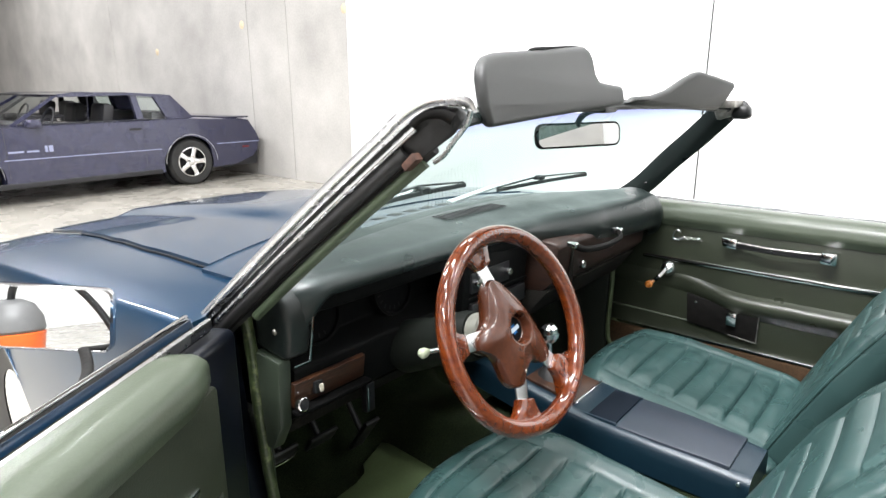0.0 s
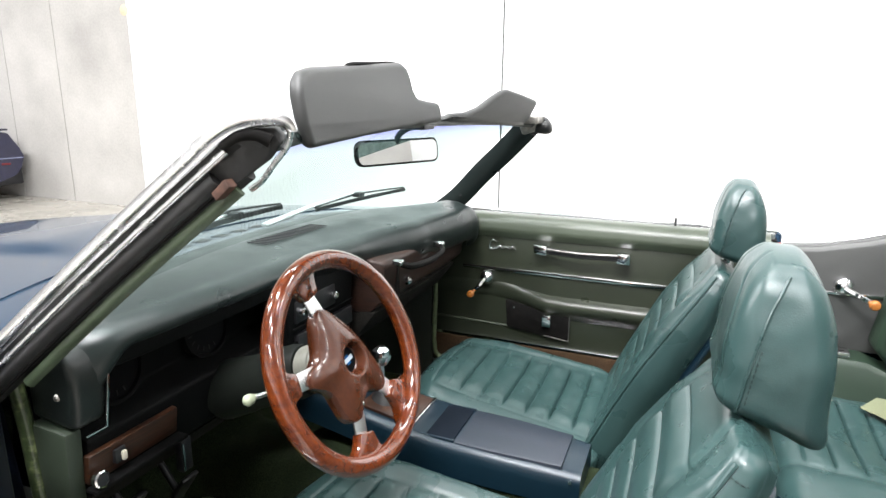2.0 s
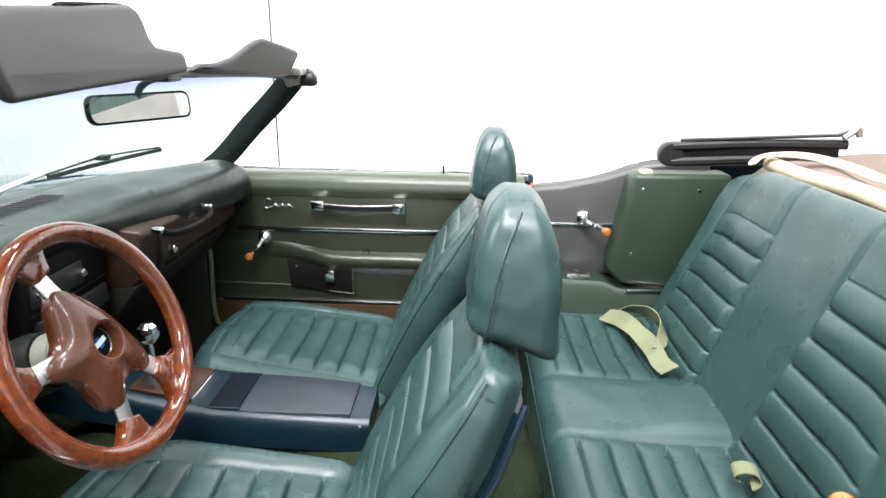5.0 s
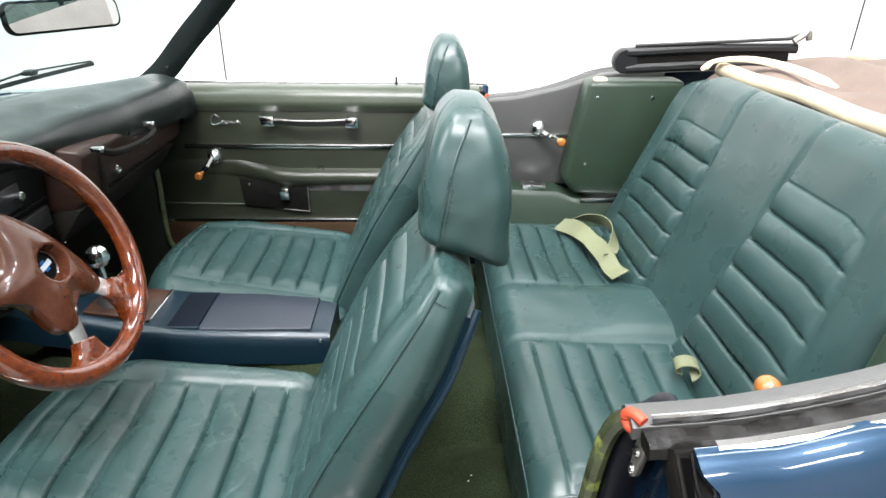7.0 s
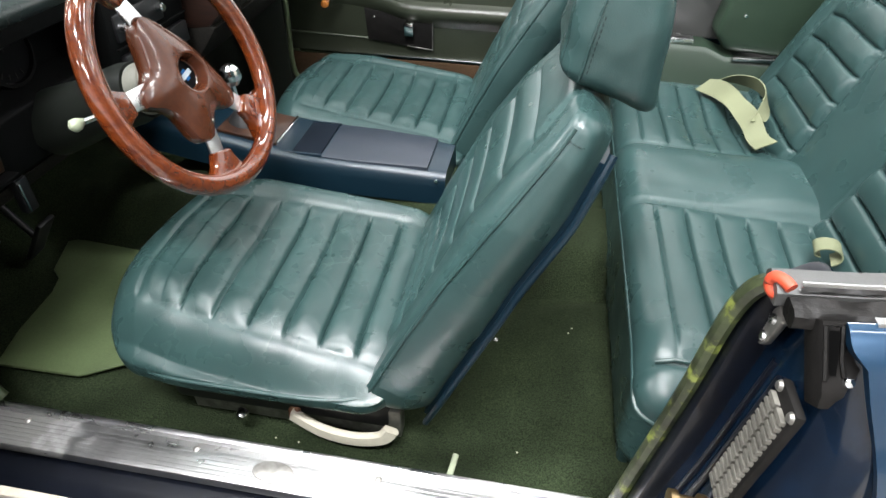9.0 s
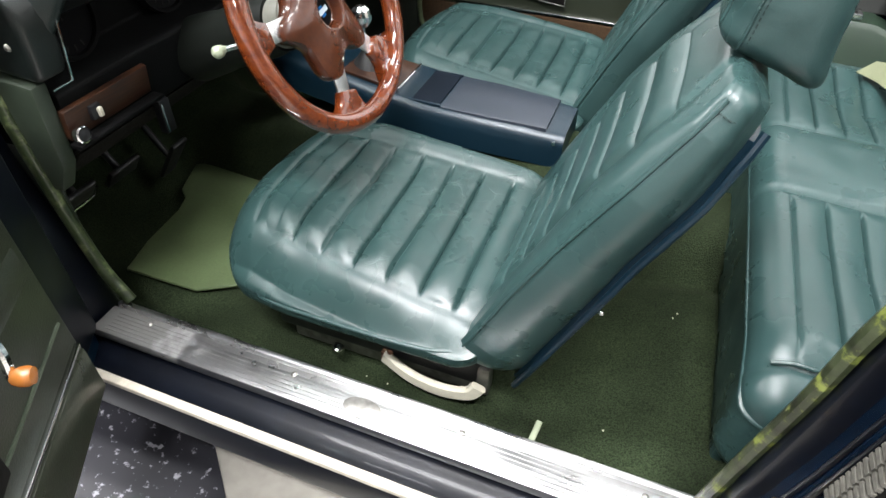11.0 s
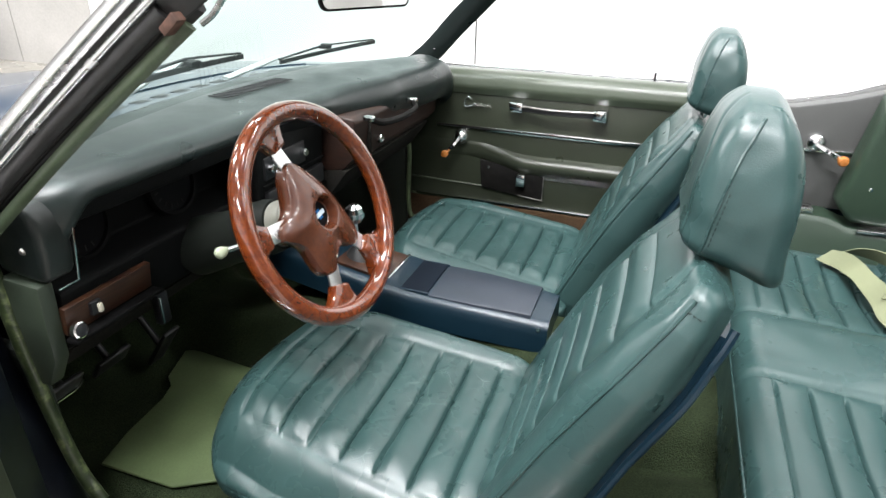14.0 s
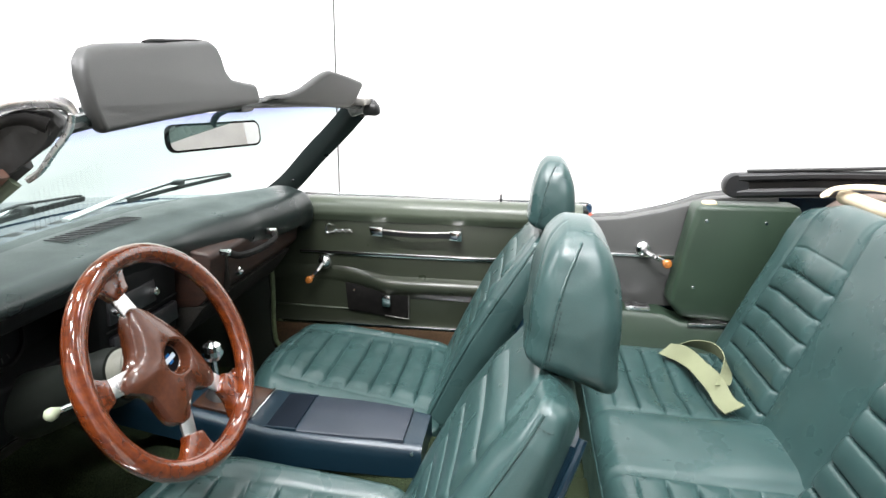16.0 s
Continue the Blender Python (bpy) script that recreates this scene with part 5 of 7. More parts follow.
gh = part("grab_handle", sweep(smooth_path([(0.385, 0.120, 0.876), (0.404, 0.145, 0.866), (0.410, 0.25, 0.857), (0.406, 0.345, 0.859), (0.390, 0.372, 0.868)], 5), rect(0.013, 0.017, 0.005)), PLUG, dash, "black padded grab handle")
part("chrome_end", soft(0.030, 0.018, 0.015, 0.005, 0.005, None, Matrix.Translation((0.378, 0.116, 0.880))), CHROME, gh, "chrome handle end")
part("chrome_end", soft(0.034, 0.016, 0.018, 0.005, 0.005, None, Matrix.Translation((0.382, 0.378, 0.872))), CHROME, gh, "chrome handle end")
part("handle_foot", soft(0.012, 0.040, 0.014, 0.004, 0.005, None, Matrix.Translation((0.362, 0.385, 0.826))), CHROME, gh, "chrome handle foot")
part("glove_lock", lathe([(0.011, 0), (0.011, 0.010), (0.008, 0.013), (0.001, 0.013)], Matrix.Translation((0.343, 0.236, 0.795)) @ pose(0, 0, 0, 0, 80)), CHROME, dash, "chrome glovebox lock")
# driver side: end cap, side panel, gauges, switch panel
part("end_cap", prism([(0.150, 0.930), (0.222, 0.928), (0.246, 0.912), (0.254, 0.880), (0.252, 0.840), (0.244, 0.798), (0.150, 0.806)], -0.684, -0.628, "y", 0.014, 4), DASH_END, dash, "grey-black plastic dash end cap")
part("torn_gap", soft(0.050, 0.012, 0.026, 0.005, 0.006, lambda q: q + Vector((0.004 * noise.noise(q * 60), 0, 0.005 * noise.noise(q * 70))), Matrix.Translation((0.178, -0.6815, 0.900))), FOOT_BLACK, dash, "dark torn gap in the dash end")
part("screw", lathe([(0.0005, 0.004), (0.004, 0.003), (0.006, 0)], Matrix.Translation((0.217, -0.684, 0.852)) @ pose(0, 0, 0, 90), 10), DULL, dash)
part("side_panel", prism([(0.150, 0.800), (0.230, 0.796), (0.220, 0.66), (0.190, 0.605), (0.150, 0.605)], -0.690, -0.662, "y", 0.005), SIDE_GR, dash, "green plastic dash side panel")
# Gauge colours hold the shade under the pad; the pale print is darkened too.
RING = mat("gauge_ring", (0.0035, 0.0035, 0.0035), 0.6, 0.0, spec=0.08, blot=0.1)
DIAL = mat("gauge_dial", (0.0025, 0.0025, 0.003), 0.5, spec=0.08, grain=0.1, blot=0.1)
TICK = mat("shaded_gauge_print", (0.022, 0.022, 0.021), 0.6, spec=0.1)
for gy in (-0.560, -0.345):
    gm = Matrix.Translation((0.176, gy, 0.838)) @ pose(0, 0, 0, 0, 82)
    g = part("gauge", lathe([(0.0005, 0.0), (0.056, 0.0), (0.057, -0.01)], gm, 32), DIAL, dash, "black round gauge, its pale print darkened for shade")
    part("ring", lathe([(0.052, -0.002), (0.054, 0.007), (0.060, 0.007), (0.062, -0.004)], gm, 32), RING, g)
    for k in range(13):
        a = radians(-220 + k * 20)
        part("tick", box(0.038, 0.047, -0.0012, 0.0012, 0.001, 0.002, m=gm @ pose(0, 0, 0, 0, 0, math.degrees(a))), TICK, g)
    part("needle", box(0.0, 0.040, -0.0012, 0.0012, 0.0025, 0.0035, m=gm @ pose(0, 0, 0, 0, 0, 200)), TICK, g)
part("bezel_line", sweep([(0.259, -0.630, 0.876), (0.258, -0.642, 0.794), (0.252, -0.672, 0.790)], rect(0.003, 0.003, 0.0005)), CHROME, dash, "thin bright bezel line")
wp = part("wood_strip", box(-0.014, -0.002, -0.664, -0.488, -0.026, 0.024, 0.002, m=Matrix.Translation((0.236, 0, 0.722)) @ pose(0, 0, 0, 0, 8)), WOODGRAIN, dash, "woodgrain switch panel")
part("strip_edge", box(0.226, 0.250, -0.668, -0.482, 0.686, 0.693, 0.002), RING, wp)
part("light_knob", lathe([(0.0135, 0), (0.0135, 0.008), (0.0110, 0.010), (0.0102, 0.006), (0.001, 0.006)], Matrix.Translation((0.242, -0.655, 0.707)) @ pose(0, 0, 0, 0, 82), 24), CHROME, wp, "chrome-ringed headlight knob")
part("knob_face", lathe([(0.0100, 0), (0.0100, 0.009), (0.001, 0.011)], Matrix.Translation((0.242, -0.655, 0.707)) @ pose(0, 0, 0, 0, 82), 24), BLACK, wp)
part("wiper_switch", box(0.228, 0.242, -0.622, -0.602, 0.712, 0.736, 0.002), BLACK, wp)
part("switch_tab", box(0.238, 0.247, -0.612, -0.604, 0.714, 0.730, 0.002), WHITE_PL, wp)
cs = part("centre_panel", prism([(0.20, 0.90), (0.275, 0.885), (0.262, 0.70), (0.20, 0.66)], -0.20, 0.07, "y", 0.006), DASH_DK, dash, "black centre stack with the pad's shade in its colour")
part("radio", box(0.262, 0.276, -0.18, -0.02, 0.80, 0.85, 0.003), BLACK, cs)
part("slider_panel", box(0.266, 0.280, -0.18, 0.05, 0.73, 0.775, 0.003), BLACK, cs)
for yy, zz in ((-0.165, 0.825), (-0.035, 0.825)):
    part("radio_knob", lathe([(0.009, 0), (0.009, 0.014), (0.006, 0.017), (0.001, 0.017)], Matrix.Translation((0.274, yy, zz)) @ pose(0, 0, 0, 0, 84), 16), CHROME, cs)
for k in range(3):
    part("trim_line", box(0.271, 0.277, -0.19, 0.06, 0.788 - 0.03 * k, 0.791 - 0.03 * k), RING, cs)
part("under_dash", prism([(0.0, 0.66), (0.20, 0.65), (0.16, 0.60), (-0.05, 0.56)], -0.64, -0.16, "y", 0.01), FOOT_BLACK, dash)
part("brake_bracket", box(0.205, 0.222, -0.475, -0.450, 0.60, 0.665, 0.002), BLACK, dash)
part("bracket_edge", box(0.222, 0.225, -0.474, -0.471, 0.605, 0.66), CHROME, dash)
for s in (-1, 1):
    kp = part("kick_panel", box(-0.10, 0.16 if s < 0 else 0.238, *span(s * 0.664, s * 0.688), 0.28, 0.66 if s < 0 else 0.72, 0.008), KICK, dash, "green plastic kick panel")

# ---- pedals ----
for name, label, py, px, pz, w in (("parking_pedal", "black parking brake pedal with a bright edge", -0.575, 0.045, 0.475, 0.07), ("brake_pedal", "black rubber brake pedal", -0.43, 0.0, 0.43, 0.085), ("accelerator_pedal", "black rubber accelerator pedal", -0.27, -0.02, 0.36, 0.05)):
    pd = thing(name, label, "pedal", (px, py, pz))
    hgt = 0.05 if name != "accelerator_pedal" else 0.13
    pm = Matrix.Translation((px, py, pz)) @ pose(0, 0, 0, 0, 35)
    part("pad", box(-0.006, 0.006, -w / 2, w / 2, -hgt / 2, hgt / 2, 0.004, m=pm), RUBBER, pd)
    part("arm", tube([(px - 0.01, py, pz), (px - 0.08, py, pz + 0.10), (px - 0.06, py, 0.62)], 0.008), BLACK, pd)
    if name == "parking_pedal":
        part("bright_edge", sweep(smooth_path([pm @ Vector((0.007, -w / 2, 0.0)), pm @ Vector((0.007, -w / 2, -hgt / 2)), pm @ Vector((0.007, 0, -hgt / 2 - 0.002)), pm @ Vector((0.007, w / 2, -hgt / 2)), pm @ Vector((0.007, w / 2, 0.008))], 3), rect(0.004, 0.004, 0.001)), CHROME, pd, "bright pedal trim")

# ---- steering wheel and column ----
SWC = Vector((0.520, -0.360, 0.836))
sw = thing("steering_wheel", "varnished wooden steering wheel with polished metal spokes", "steering wheel", SWC)
wn = Vector((0.92014, -0.06105, 0.38679))
wv = Vector((0.0662, 0.99781, 0.0))
wu = Vector((-0.38594, 0.02561, 0.92217))
WN = Matrix(((wv.x, wu.x, wn.x, SWC.x), (wv.y, wu.y, wn.y, SWC.y), (wv.z, wu.z, wn.z, SWC.z), (0, 0, 0, 1)))


def wheel_part(name, bm, material, label="", parent=None, angle=40):
    bm.transform(WN)
    return part(name, bm, material, parent or sw, label, angle)


rimring = [Vector((0.1825 * math.cos(a), 0.1825 * math.sin(a), 0)) for a in (2 * math.pi * i / 96 for i in range(96))]
rim = wheel_part("rim", tube(rimring, 0.0172, 16, loop=True), WOOD, "glossy mahogany rim")
HUB = Vector((0.012, -0.004))
SPOKES = [104, 176, 259, -46]
for a in SPOKES:
    e = Vector((0.172 * math.cos(radians(a)), 0.172 * math.sin(radians(a))))
    d = (e - HUB).normalized()
    n2 = Vector((-d.y, d.x))
    L = (e - HUB).length

    def q(r, w, HUB=HUB, d=d, n2=n2):
        p = HUB + d * r + n2 * w
        return (p.x, p.y)
    spoke = wheel_part("spoke", prism([q(0.06, -0.017), q(L, -0.0145), q(L, 0.0145), q(0.06, 0.017)], -0.022, -0.017, "z", 0.0015), STEEL, "polished metal spoke")
    wheel_part("wood_tab", prism([q(L - 0.042, -0.0175), q(L - 0.030, -0.0215), q(L - 0.017, -0.029), q(L - 0.008, -0.040), q(L + 0.004, -0.056), q(L + 0.004, 0.056), q(L - 0.008, 0.040), q(L - 0.017, 0.029), q(L - 0.030, 0.0215), q(L - 0.042, 0.0175)], -0.026, -0.004, "z", 0.004), WOOD, "mahogany spoke end", rim)
# hub plate: four stub arms, full on the upper right, waisted between the lower ones
HUB_EDGE = [(-0.041, 0.085), (-0.030, 0.098), (-0.018, 0.102), (-0.004, 0.096), (0.015, 0.077), (0.036, 0.052), (0.054, 0.024), (0.067, -0.006), (0.078, -0.036), (0.084, -0.062), (0.081, -0.078), (0.066, -0.086), (0.048, -0.081), (0.033, -0.071), (0.018, -0.074), (0.000, -0.090), (-0.016, -0.106), (-0.035, -0.104), (-0.049, -0.093), (-0.054, -0.077), (-0.058, -0.058), (-0.063, -0.040), (-0.080, -0.024), (-0.103, -0.011), (-0.102, 0.004), (-0.092, 0.014), (-0.076, 0.020), (-0.062, 0.032), (-0.055, 0.048), (-0.048, 0.067)]
outline = [(p.x, p.y) for p in smooth_path([(x, y, 0) for x, y in HUB_EDGE], 2, True)]
HUB = Vector((0.010, -0.003))


def hub_ring(k, z):
    return [(HUB.x + (x - HUB.x) * k, HUB.y + (y - HUB.y) * k, z) for x, y in outline]


def hub_hole(r, z):
    return [(HUB.x + r * math.cos(t), HUB.y + r * math.sin(t), z) for t in (math.atan2(y - HUB.y, x - HUB.x) for x, y in outline)]


hub = wheel_part("hub", loft([hub_ring(0.96, -0.036), hub_ring(1.0, -0.030), hub_ring(1.0, -0.015), hub_ring(0.975, -0.010), hub_ring(0.93, -0.008), hub_ring(0.72, -0.003), hub_ring(0.55, 0.0), hub_hole(0.034, 0.002), hub_hole(0.0305, 0.001), hub_hole(0.0285, -0.003), hub_hole(0.026, -0.018), hub_hole(0.020, -0.024)]), WOOD_HUB, "reddish brown four-armed hub", angle=28)
T = Matrix.Translation((HUB.x, HUB.y, 0))
BADGE = mat("blue_badge", (0.02, 0.13, 0.36), 0.15, 0.2, coat=1.0)
BADGE_LT = mat("pale_badge", (0.62, 0.72, 0.80), 0.2, 0.2, coat=1.0)
badge = wheel_part("badge", lathe([(0.0005, -0.018), (0.019, -0.018), (0.023, -0.019), (0.0255, -0.023)], T, 24), DIAL, "round dark horn badge", hub)
wheel_part("badge_mark", box(-0.015, 0.015, -0.0040, 0.0040, -0.0182, -0.0168, 0.0, m=T @ pose(0, 0, 0, 0, 0, 12)), BADGE_LT, "pale badge mark", badge)
wheel_part("badge_mark", box(-0.005, 0.005, -0.009, 0.009, -0.0183, -0.0170, 0.0, m=T @ pose(0, 0, 0, 0, 0, 12)), BADGE, "blue badge mark", badge)
for i, a in enumerate(SPOKES):
    e = HUB + Vector((math.cos(radians(a)), math.sin(radians(a)))) * 0.080
    wheel_part("bolt", lathe([(0.0005, 0.003), (0.004, 0.002), (0.005, -0.004)], Matrix.Translation((e.x, e.y, -0.007)), 10), CHROME, "", hub)
col = thing("steering_column", "grey-green steering column with a ribbed collar", "steering column", (0.3, -0.36, 0.75))
cm = WN
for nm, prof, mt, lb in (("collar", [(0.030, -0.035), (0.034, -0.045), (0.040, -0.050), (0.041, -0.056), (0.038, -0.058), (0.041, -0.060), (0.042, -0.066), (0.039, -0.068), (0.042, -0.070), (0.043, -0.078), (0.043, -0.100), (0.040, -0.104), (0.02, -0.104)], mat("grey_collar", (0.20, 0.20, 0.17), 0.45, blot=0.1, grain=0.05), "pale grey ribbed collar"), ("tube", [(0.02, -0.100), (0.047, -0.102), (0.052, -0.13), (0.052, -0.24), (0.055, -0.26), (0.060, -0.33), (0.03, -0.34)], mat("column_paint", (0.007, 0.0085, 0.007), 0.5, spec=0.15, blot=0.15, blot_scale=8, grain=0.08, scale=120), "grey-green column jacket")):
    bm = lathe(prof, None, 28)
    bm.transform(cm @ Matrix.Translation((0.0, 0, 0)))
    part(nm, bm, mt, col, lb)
lv = part("signal_lever", tube(smooth_path([(0.452, -0.385, 0.800), (0.448, -0.44, 0.808), (0.440, -0.525, 0.822)], 4), 0.0045), CHROME, col, "chrome turn-signal stalk")
part("knob", lathe([(0.003, -0.018), (0.006, -0.010), (0.009, -0.003), (0.0095, 0.004), (0.006, 0.009), (0.001, 0.011)], Matrix.Translation((0.439, -0.534, 0.823)) @ pose(0, 0, 0, 85, 0, 0)), KNOB_GR, lv, "sage plastic stalk knob")

# ---- doors ----
def make_door(name, label, driver):
    """Built closed on the passenger side (inner skin at y 0.69), with its origin at the hinge."""
    d = thing(name, label, "car door", (0.14, 0.76, 0.35))
    x0 = 0.262 if driver else 0.215
    part("inner_panel", box(x0, 1.262, 0.690, 0.728, 0.36, 0.850, 0.008), PANEL, d, "dark green vinyl door panel")
    part("belt_panel", sheet(lambda u, v: belt_point(x0 + 0.004, u, v), 12, 60, 0.004), PANEL_LT, d, "glossy green painted door top")
    part("outer_skin", prism([(0.735, 0.32), (0.735, 0.86), (0.792, 0.876), (0.798, 0.902), (0.808, 0.906), (0.834, 0.892), (0.857, 0.70), (0.845, 0.45), (0.83, 0.32)], 0.135, 1.315, "x", 0.012, 3), PAINT, d, "teal metallic outer skin")
    # Covers the skin's front end; its shade is put into the colour.
    part("front_edge", box(0.126, x0, 0.727, 0.838, 0.36, 0.885, 0.014, 3), PAINT_SHADE, d, "blue door edge with shade in its dark colour")
    part("belt_moulding", box(0.150, 1.30, 0.797, 0.806, 0.900, 0.912, 0.003), CHROME, d, "bright outer belt moulding")
    part("belt_seal", box(0.150, 1.30, 0.760, 0.797, 0.876, 0.889, 0.003), PLUG, d, "black window seal")
    part("inner_moulding", box(0.160, 1.29, 0.750, 0.760, 0.893, 0.9115, 0.003), STEEL, d, "bright inner belt moulding")
    st = part("trim_strip", box(0.345, 1.225, 0.683, 0.692, 0.722, 0.736, 0.003), CHROME, d, "chrome trim strip with a dark centre")
    part("inlay", box(0.350, 1.220, 0.6825, 0.6835, 0.7275, 0.7305), BLACK, st)
    part("trim_strip", box(x0 + 0.010, 1.245, 0.683, 0.692, 0.470, 0.480, 0.002), CHROME, d, "chrome trim strip")
    part("kick_carpet", box(x0 + 0.010, 1.245, 0.681, 0.692, 0.37, 0.468, 0.003), PANEL if driver else BROWN_CARPET, d, "" if driver else "brown carpet kick strip")
    # armrest swelling out of the panel
    rings = []
    for i in range(25):
        x = lerp(x0 + 0.02, 1.245, i / 24)
        k = step((x - 0.46) / 0.22)
        zc, o = lerp(0.672, 0.640, k), lerp(0.005, 0.034, k)
        rings.append([(x, 0.692, zc - 0.045 - 0.02 * k), (x, 0.692 - o * 0.55, zc - 0.040), (x, 0.692 - o, zc - 0.020), (x, 0.692 - o * 0.98, zc - 0.004), (x, 0.692 - o * 0.80, zc + 0.006), (x, 0.692 - o * 0.3, zc + 0.012), (x, 0.692, zc + 0.016)])
    part("armrest", loft(rings), PANEL, d, "moulded green armrest ledge")
    part("lower_bead", tube([(x0 + 0.02, 0.690, 0.535), (0.53, 0.690, 0.530)], 0.004, 6), PANEL_LT, d)
    ph = part("pull_handle", sweep(smooth_path([(0.628, 0.664, 0.814), (0.74, 0.652, 0.812), (0.866, 0.660, 0.812)], 5), rect(0.012, 0.020, 0.004)), BLACK, d, "black and chrome pull handle")
    part("bar", sweep(smooth_path([(0.628, 0.660, 0.820), (0.74, 0.648, 0.818), (0.866, 0.656, 0.821)], 5), rect(0.010, 0.006, 0.002)), DULL, ph)
    part("chrome_end", prism([(0.596, 0.834), (0.642, 0.832), (0.642, 0.800), (0.602, 0.803)], 0.646, 0.692, "y", 0.004), CHROME, ph, "chrome handle end")
    part("chrome_end", prism([(0.858, 0.830), (0.898, 0.830), (0.900, 0.794), (0.858, 0.796)], 0.650, 0.692, "y", 0.005), CHROME, ph, "chrome handle end")
    # window crank
    hx, hz = (0.433, 0.696) if not driver else (0.434, 0.709)
    kx, kz = (0.392, 0.645) if not driver else (0.459, 0.638)
    cr = part("window_crank", sweep(smooth_path([(hx, 0.664, hz), (lerp(hx, kx, 0.5) + 0.004, 0.650, lerp(hz, kz, 0.5)), (kx, 0.650, kz)], 5), rect(0.014, 0.009, 0.003), up=(0, 1, 0)), CHROME, d, "chrome window crank")
    part("hub", lathe([(0.022, 0), (0.026, 0.008), (0.024, 0.014), (0.018, 0.022), (0.010, 0.027), (0.002, 0.028)], Matrix.Translation((hx, 0.690, hz)) @ pose(0, 0, 0, 90)), CHROME, cr)
    part("knob", lathe([(0.006, 0), (0.010, 0.004), (0.0125, 0.012), (0.0125, 0.020), (0.010, 0.025), (0.003, 0.027)], Matrix.Translation((kx, 0.652, kz)) @ pose(0, 0, 0, 90)), KNOB_OR, cr, "amber plastic knob")
    # release handle pocket
    pk = part("release_pocket", prism([(0.502, 0.628), (0.545, 0.620), (0.722, 0.602), (0.722, 0.508), (0.700, 0.508), (0.510, 0.530)], 0.679, 0.692, "y", 0.004), PLUG, d, "black release handle pocket")
    part("bezel", sweep([(0.630, 0.677, 0.606), (0.722, 0.677, 0.598), (0.722, 0.677, 0.510), (0.640, 0.677, 0.518)], rect(0.004, 0.004, 0.001), up=(0, 1, 0)), DULL, pk)
    part("release", box(0.634, 0.664, 0.655, 0.682, 0.555, 0.597, 0.004), CHROME, pk, "chrome release paddle")
    part("screw", lathe([(0.0005, 0.003), (0.004, 0.002), (0.005, 0)], Matrix.Translation((0.533, 0.679, 0.603)) @ pose(0, 0, 0, 90), 10), CHROME, pk)
    # script badge as plain strokes
    if driver:
        return d
    bd = part("badge", sweep(smooth_path([(0.462, 0.686, 0.822), (0.452, 0.686, 0.829), (0.441, 0.686, 0.818), (0.440, 0.686, 0.800), (0.450, 0.686, 0.796), (0.462, 0.686, 0.802)], 4), rect(0.004, 0.004, 0.001), up=(0, 1, 0)), CHROME, d, "small chrome badge strokes")
    part("stroke", sweep(smooth_path([(0.464 + 0.011 * i, 0.686, 0.800 + (0.009 if i % 2 else 0)) for i in range(7)], 3), rect(0.0035, 0.003, 0.001), up=(0, 1, 0)), CHROME, bd)
    part("lock_pin", tube([(1.015, 0.748, 0.895), (1.015, 0.748, 0.936)], 0.0035, 8), BLACK, d, "thin black lock pin")
    part("pin_base", lathe([(0.007, 0), (0.006, 0.004), (0.003, 0.005)], Matrix.Translation((1.015, 0.748, 0.895)), 10), BLACK, d)
    return d


def curve2(u):
    """Section of the rolled door top: (y, z)."""
    pts = [(0.0, 0.690, 0.842), (0.25, 0.681, 0.865), (0.55, 0.690, 0.893), (0.8, 0.715, 0.907), (1.0, 0.750, 0.908)]
    for (a, y0, z0), (b, y1, z1) in zip(pts, pts[1:]):
        if u <= b:
            t = (u - a) / (b - a)
            return lerp(y0, y1, t), lerp(z0, z1, t)
    return pts[-1][1:]


def belt_point(x0, u, v):
    """Rolled door top that turns away at its front end."""
    x, (y, z) = lerp(x0, 1.275, v), curve2(u)
    e = max(0.0, 1 - (x - x0) / 0.075) ** 2
    return Vector((x, y + 0.030 * e * (1 - u), z - 0.016 * e * u))


make_door("passenger_door", "closed passenger door with dark green trim and chrome handles", False)
ddoor = make_door("driver_door", "open driver door with dark green trim and amber crank knob", True)
DOOR_M = Matrix.Translation((0.195, -0.785, 0.35)) @ pose(0, 0, 0, 0, 0, -59) @ Matrix.Diagonal((1, -1, 1, 1))
ddoor.matrix_basis = DOOR_M

# door mirror on the driver door
MC = Vector((-0.0256, -0.951, 0.900))
side, upv, nrm = Vector((0.7015, 0.7061, -0.0970)), Vector((-0.0195, 0.1551, 0.9877)), Vector((0.7124, -0.6910, 0.1225))
MM = Matrix(((side.x, upv.x, nrm.x, MC.x), (side.y, upv.y, nrm.y, MC.y), (side.z, upv.z, nrm.z, MC.z), (0, 0, 0, 1)))


def rrect(w, h, r, n=6):
    out = []
    for cx, cy, a0 in ((w / 2 - r, h / 2 - r, 0), (-w / 2 + r, h / 2 - r, 90), (-w / 2 + r, -h / 2 + r, 180), (w / 2 - r, -h / 2 + r, 270)):
        out += [(cx + r * math.cos(radians(a0 + 90 * i / n)), cy + r * math.sin(radians(a0 + 90 * i / n))) for i in range(n + 1)]
    return out


dm = thing("door_mirror", "rectangular chrome door mirror on a short stalk", "door mirror", MC)


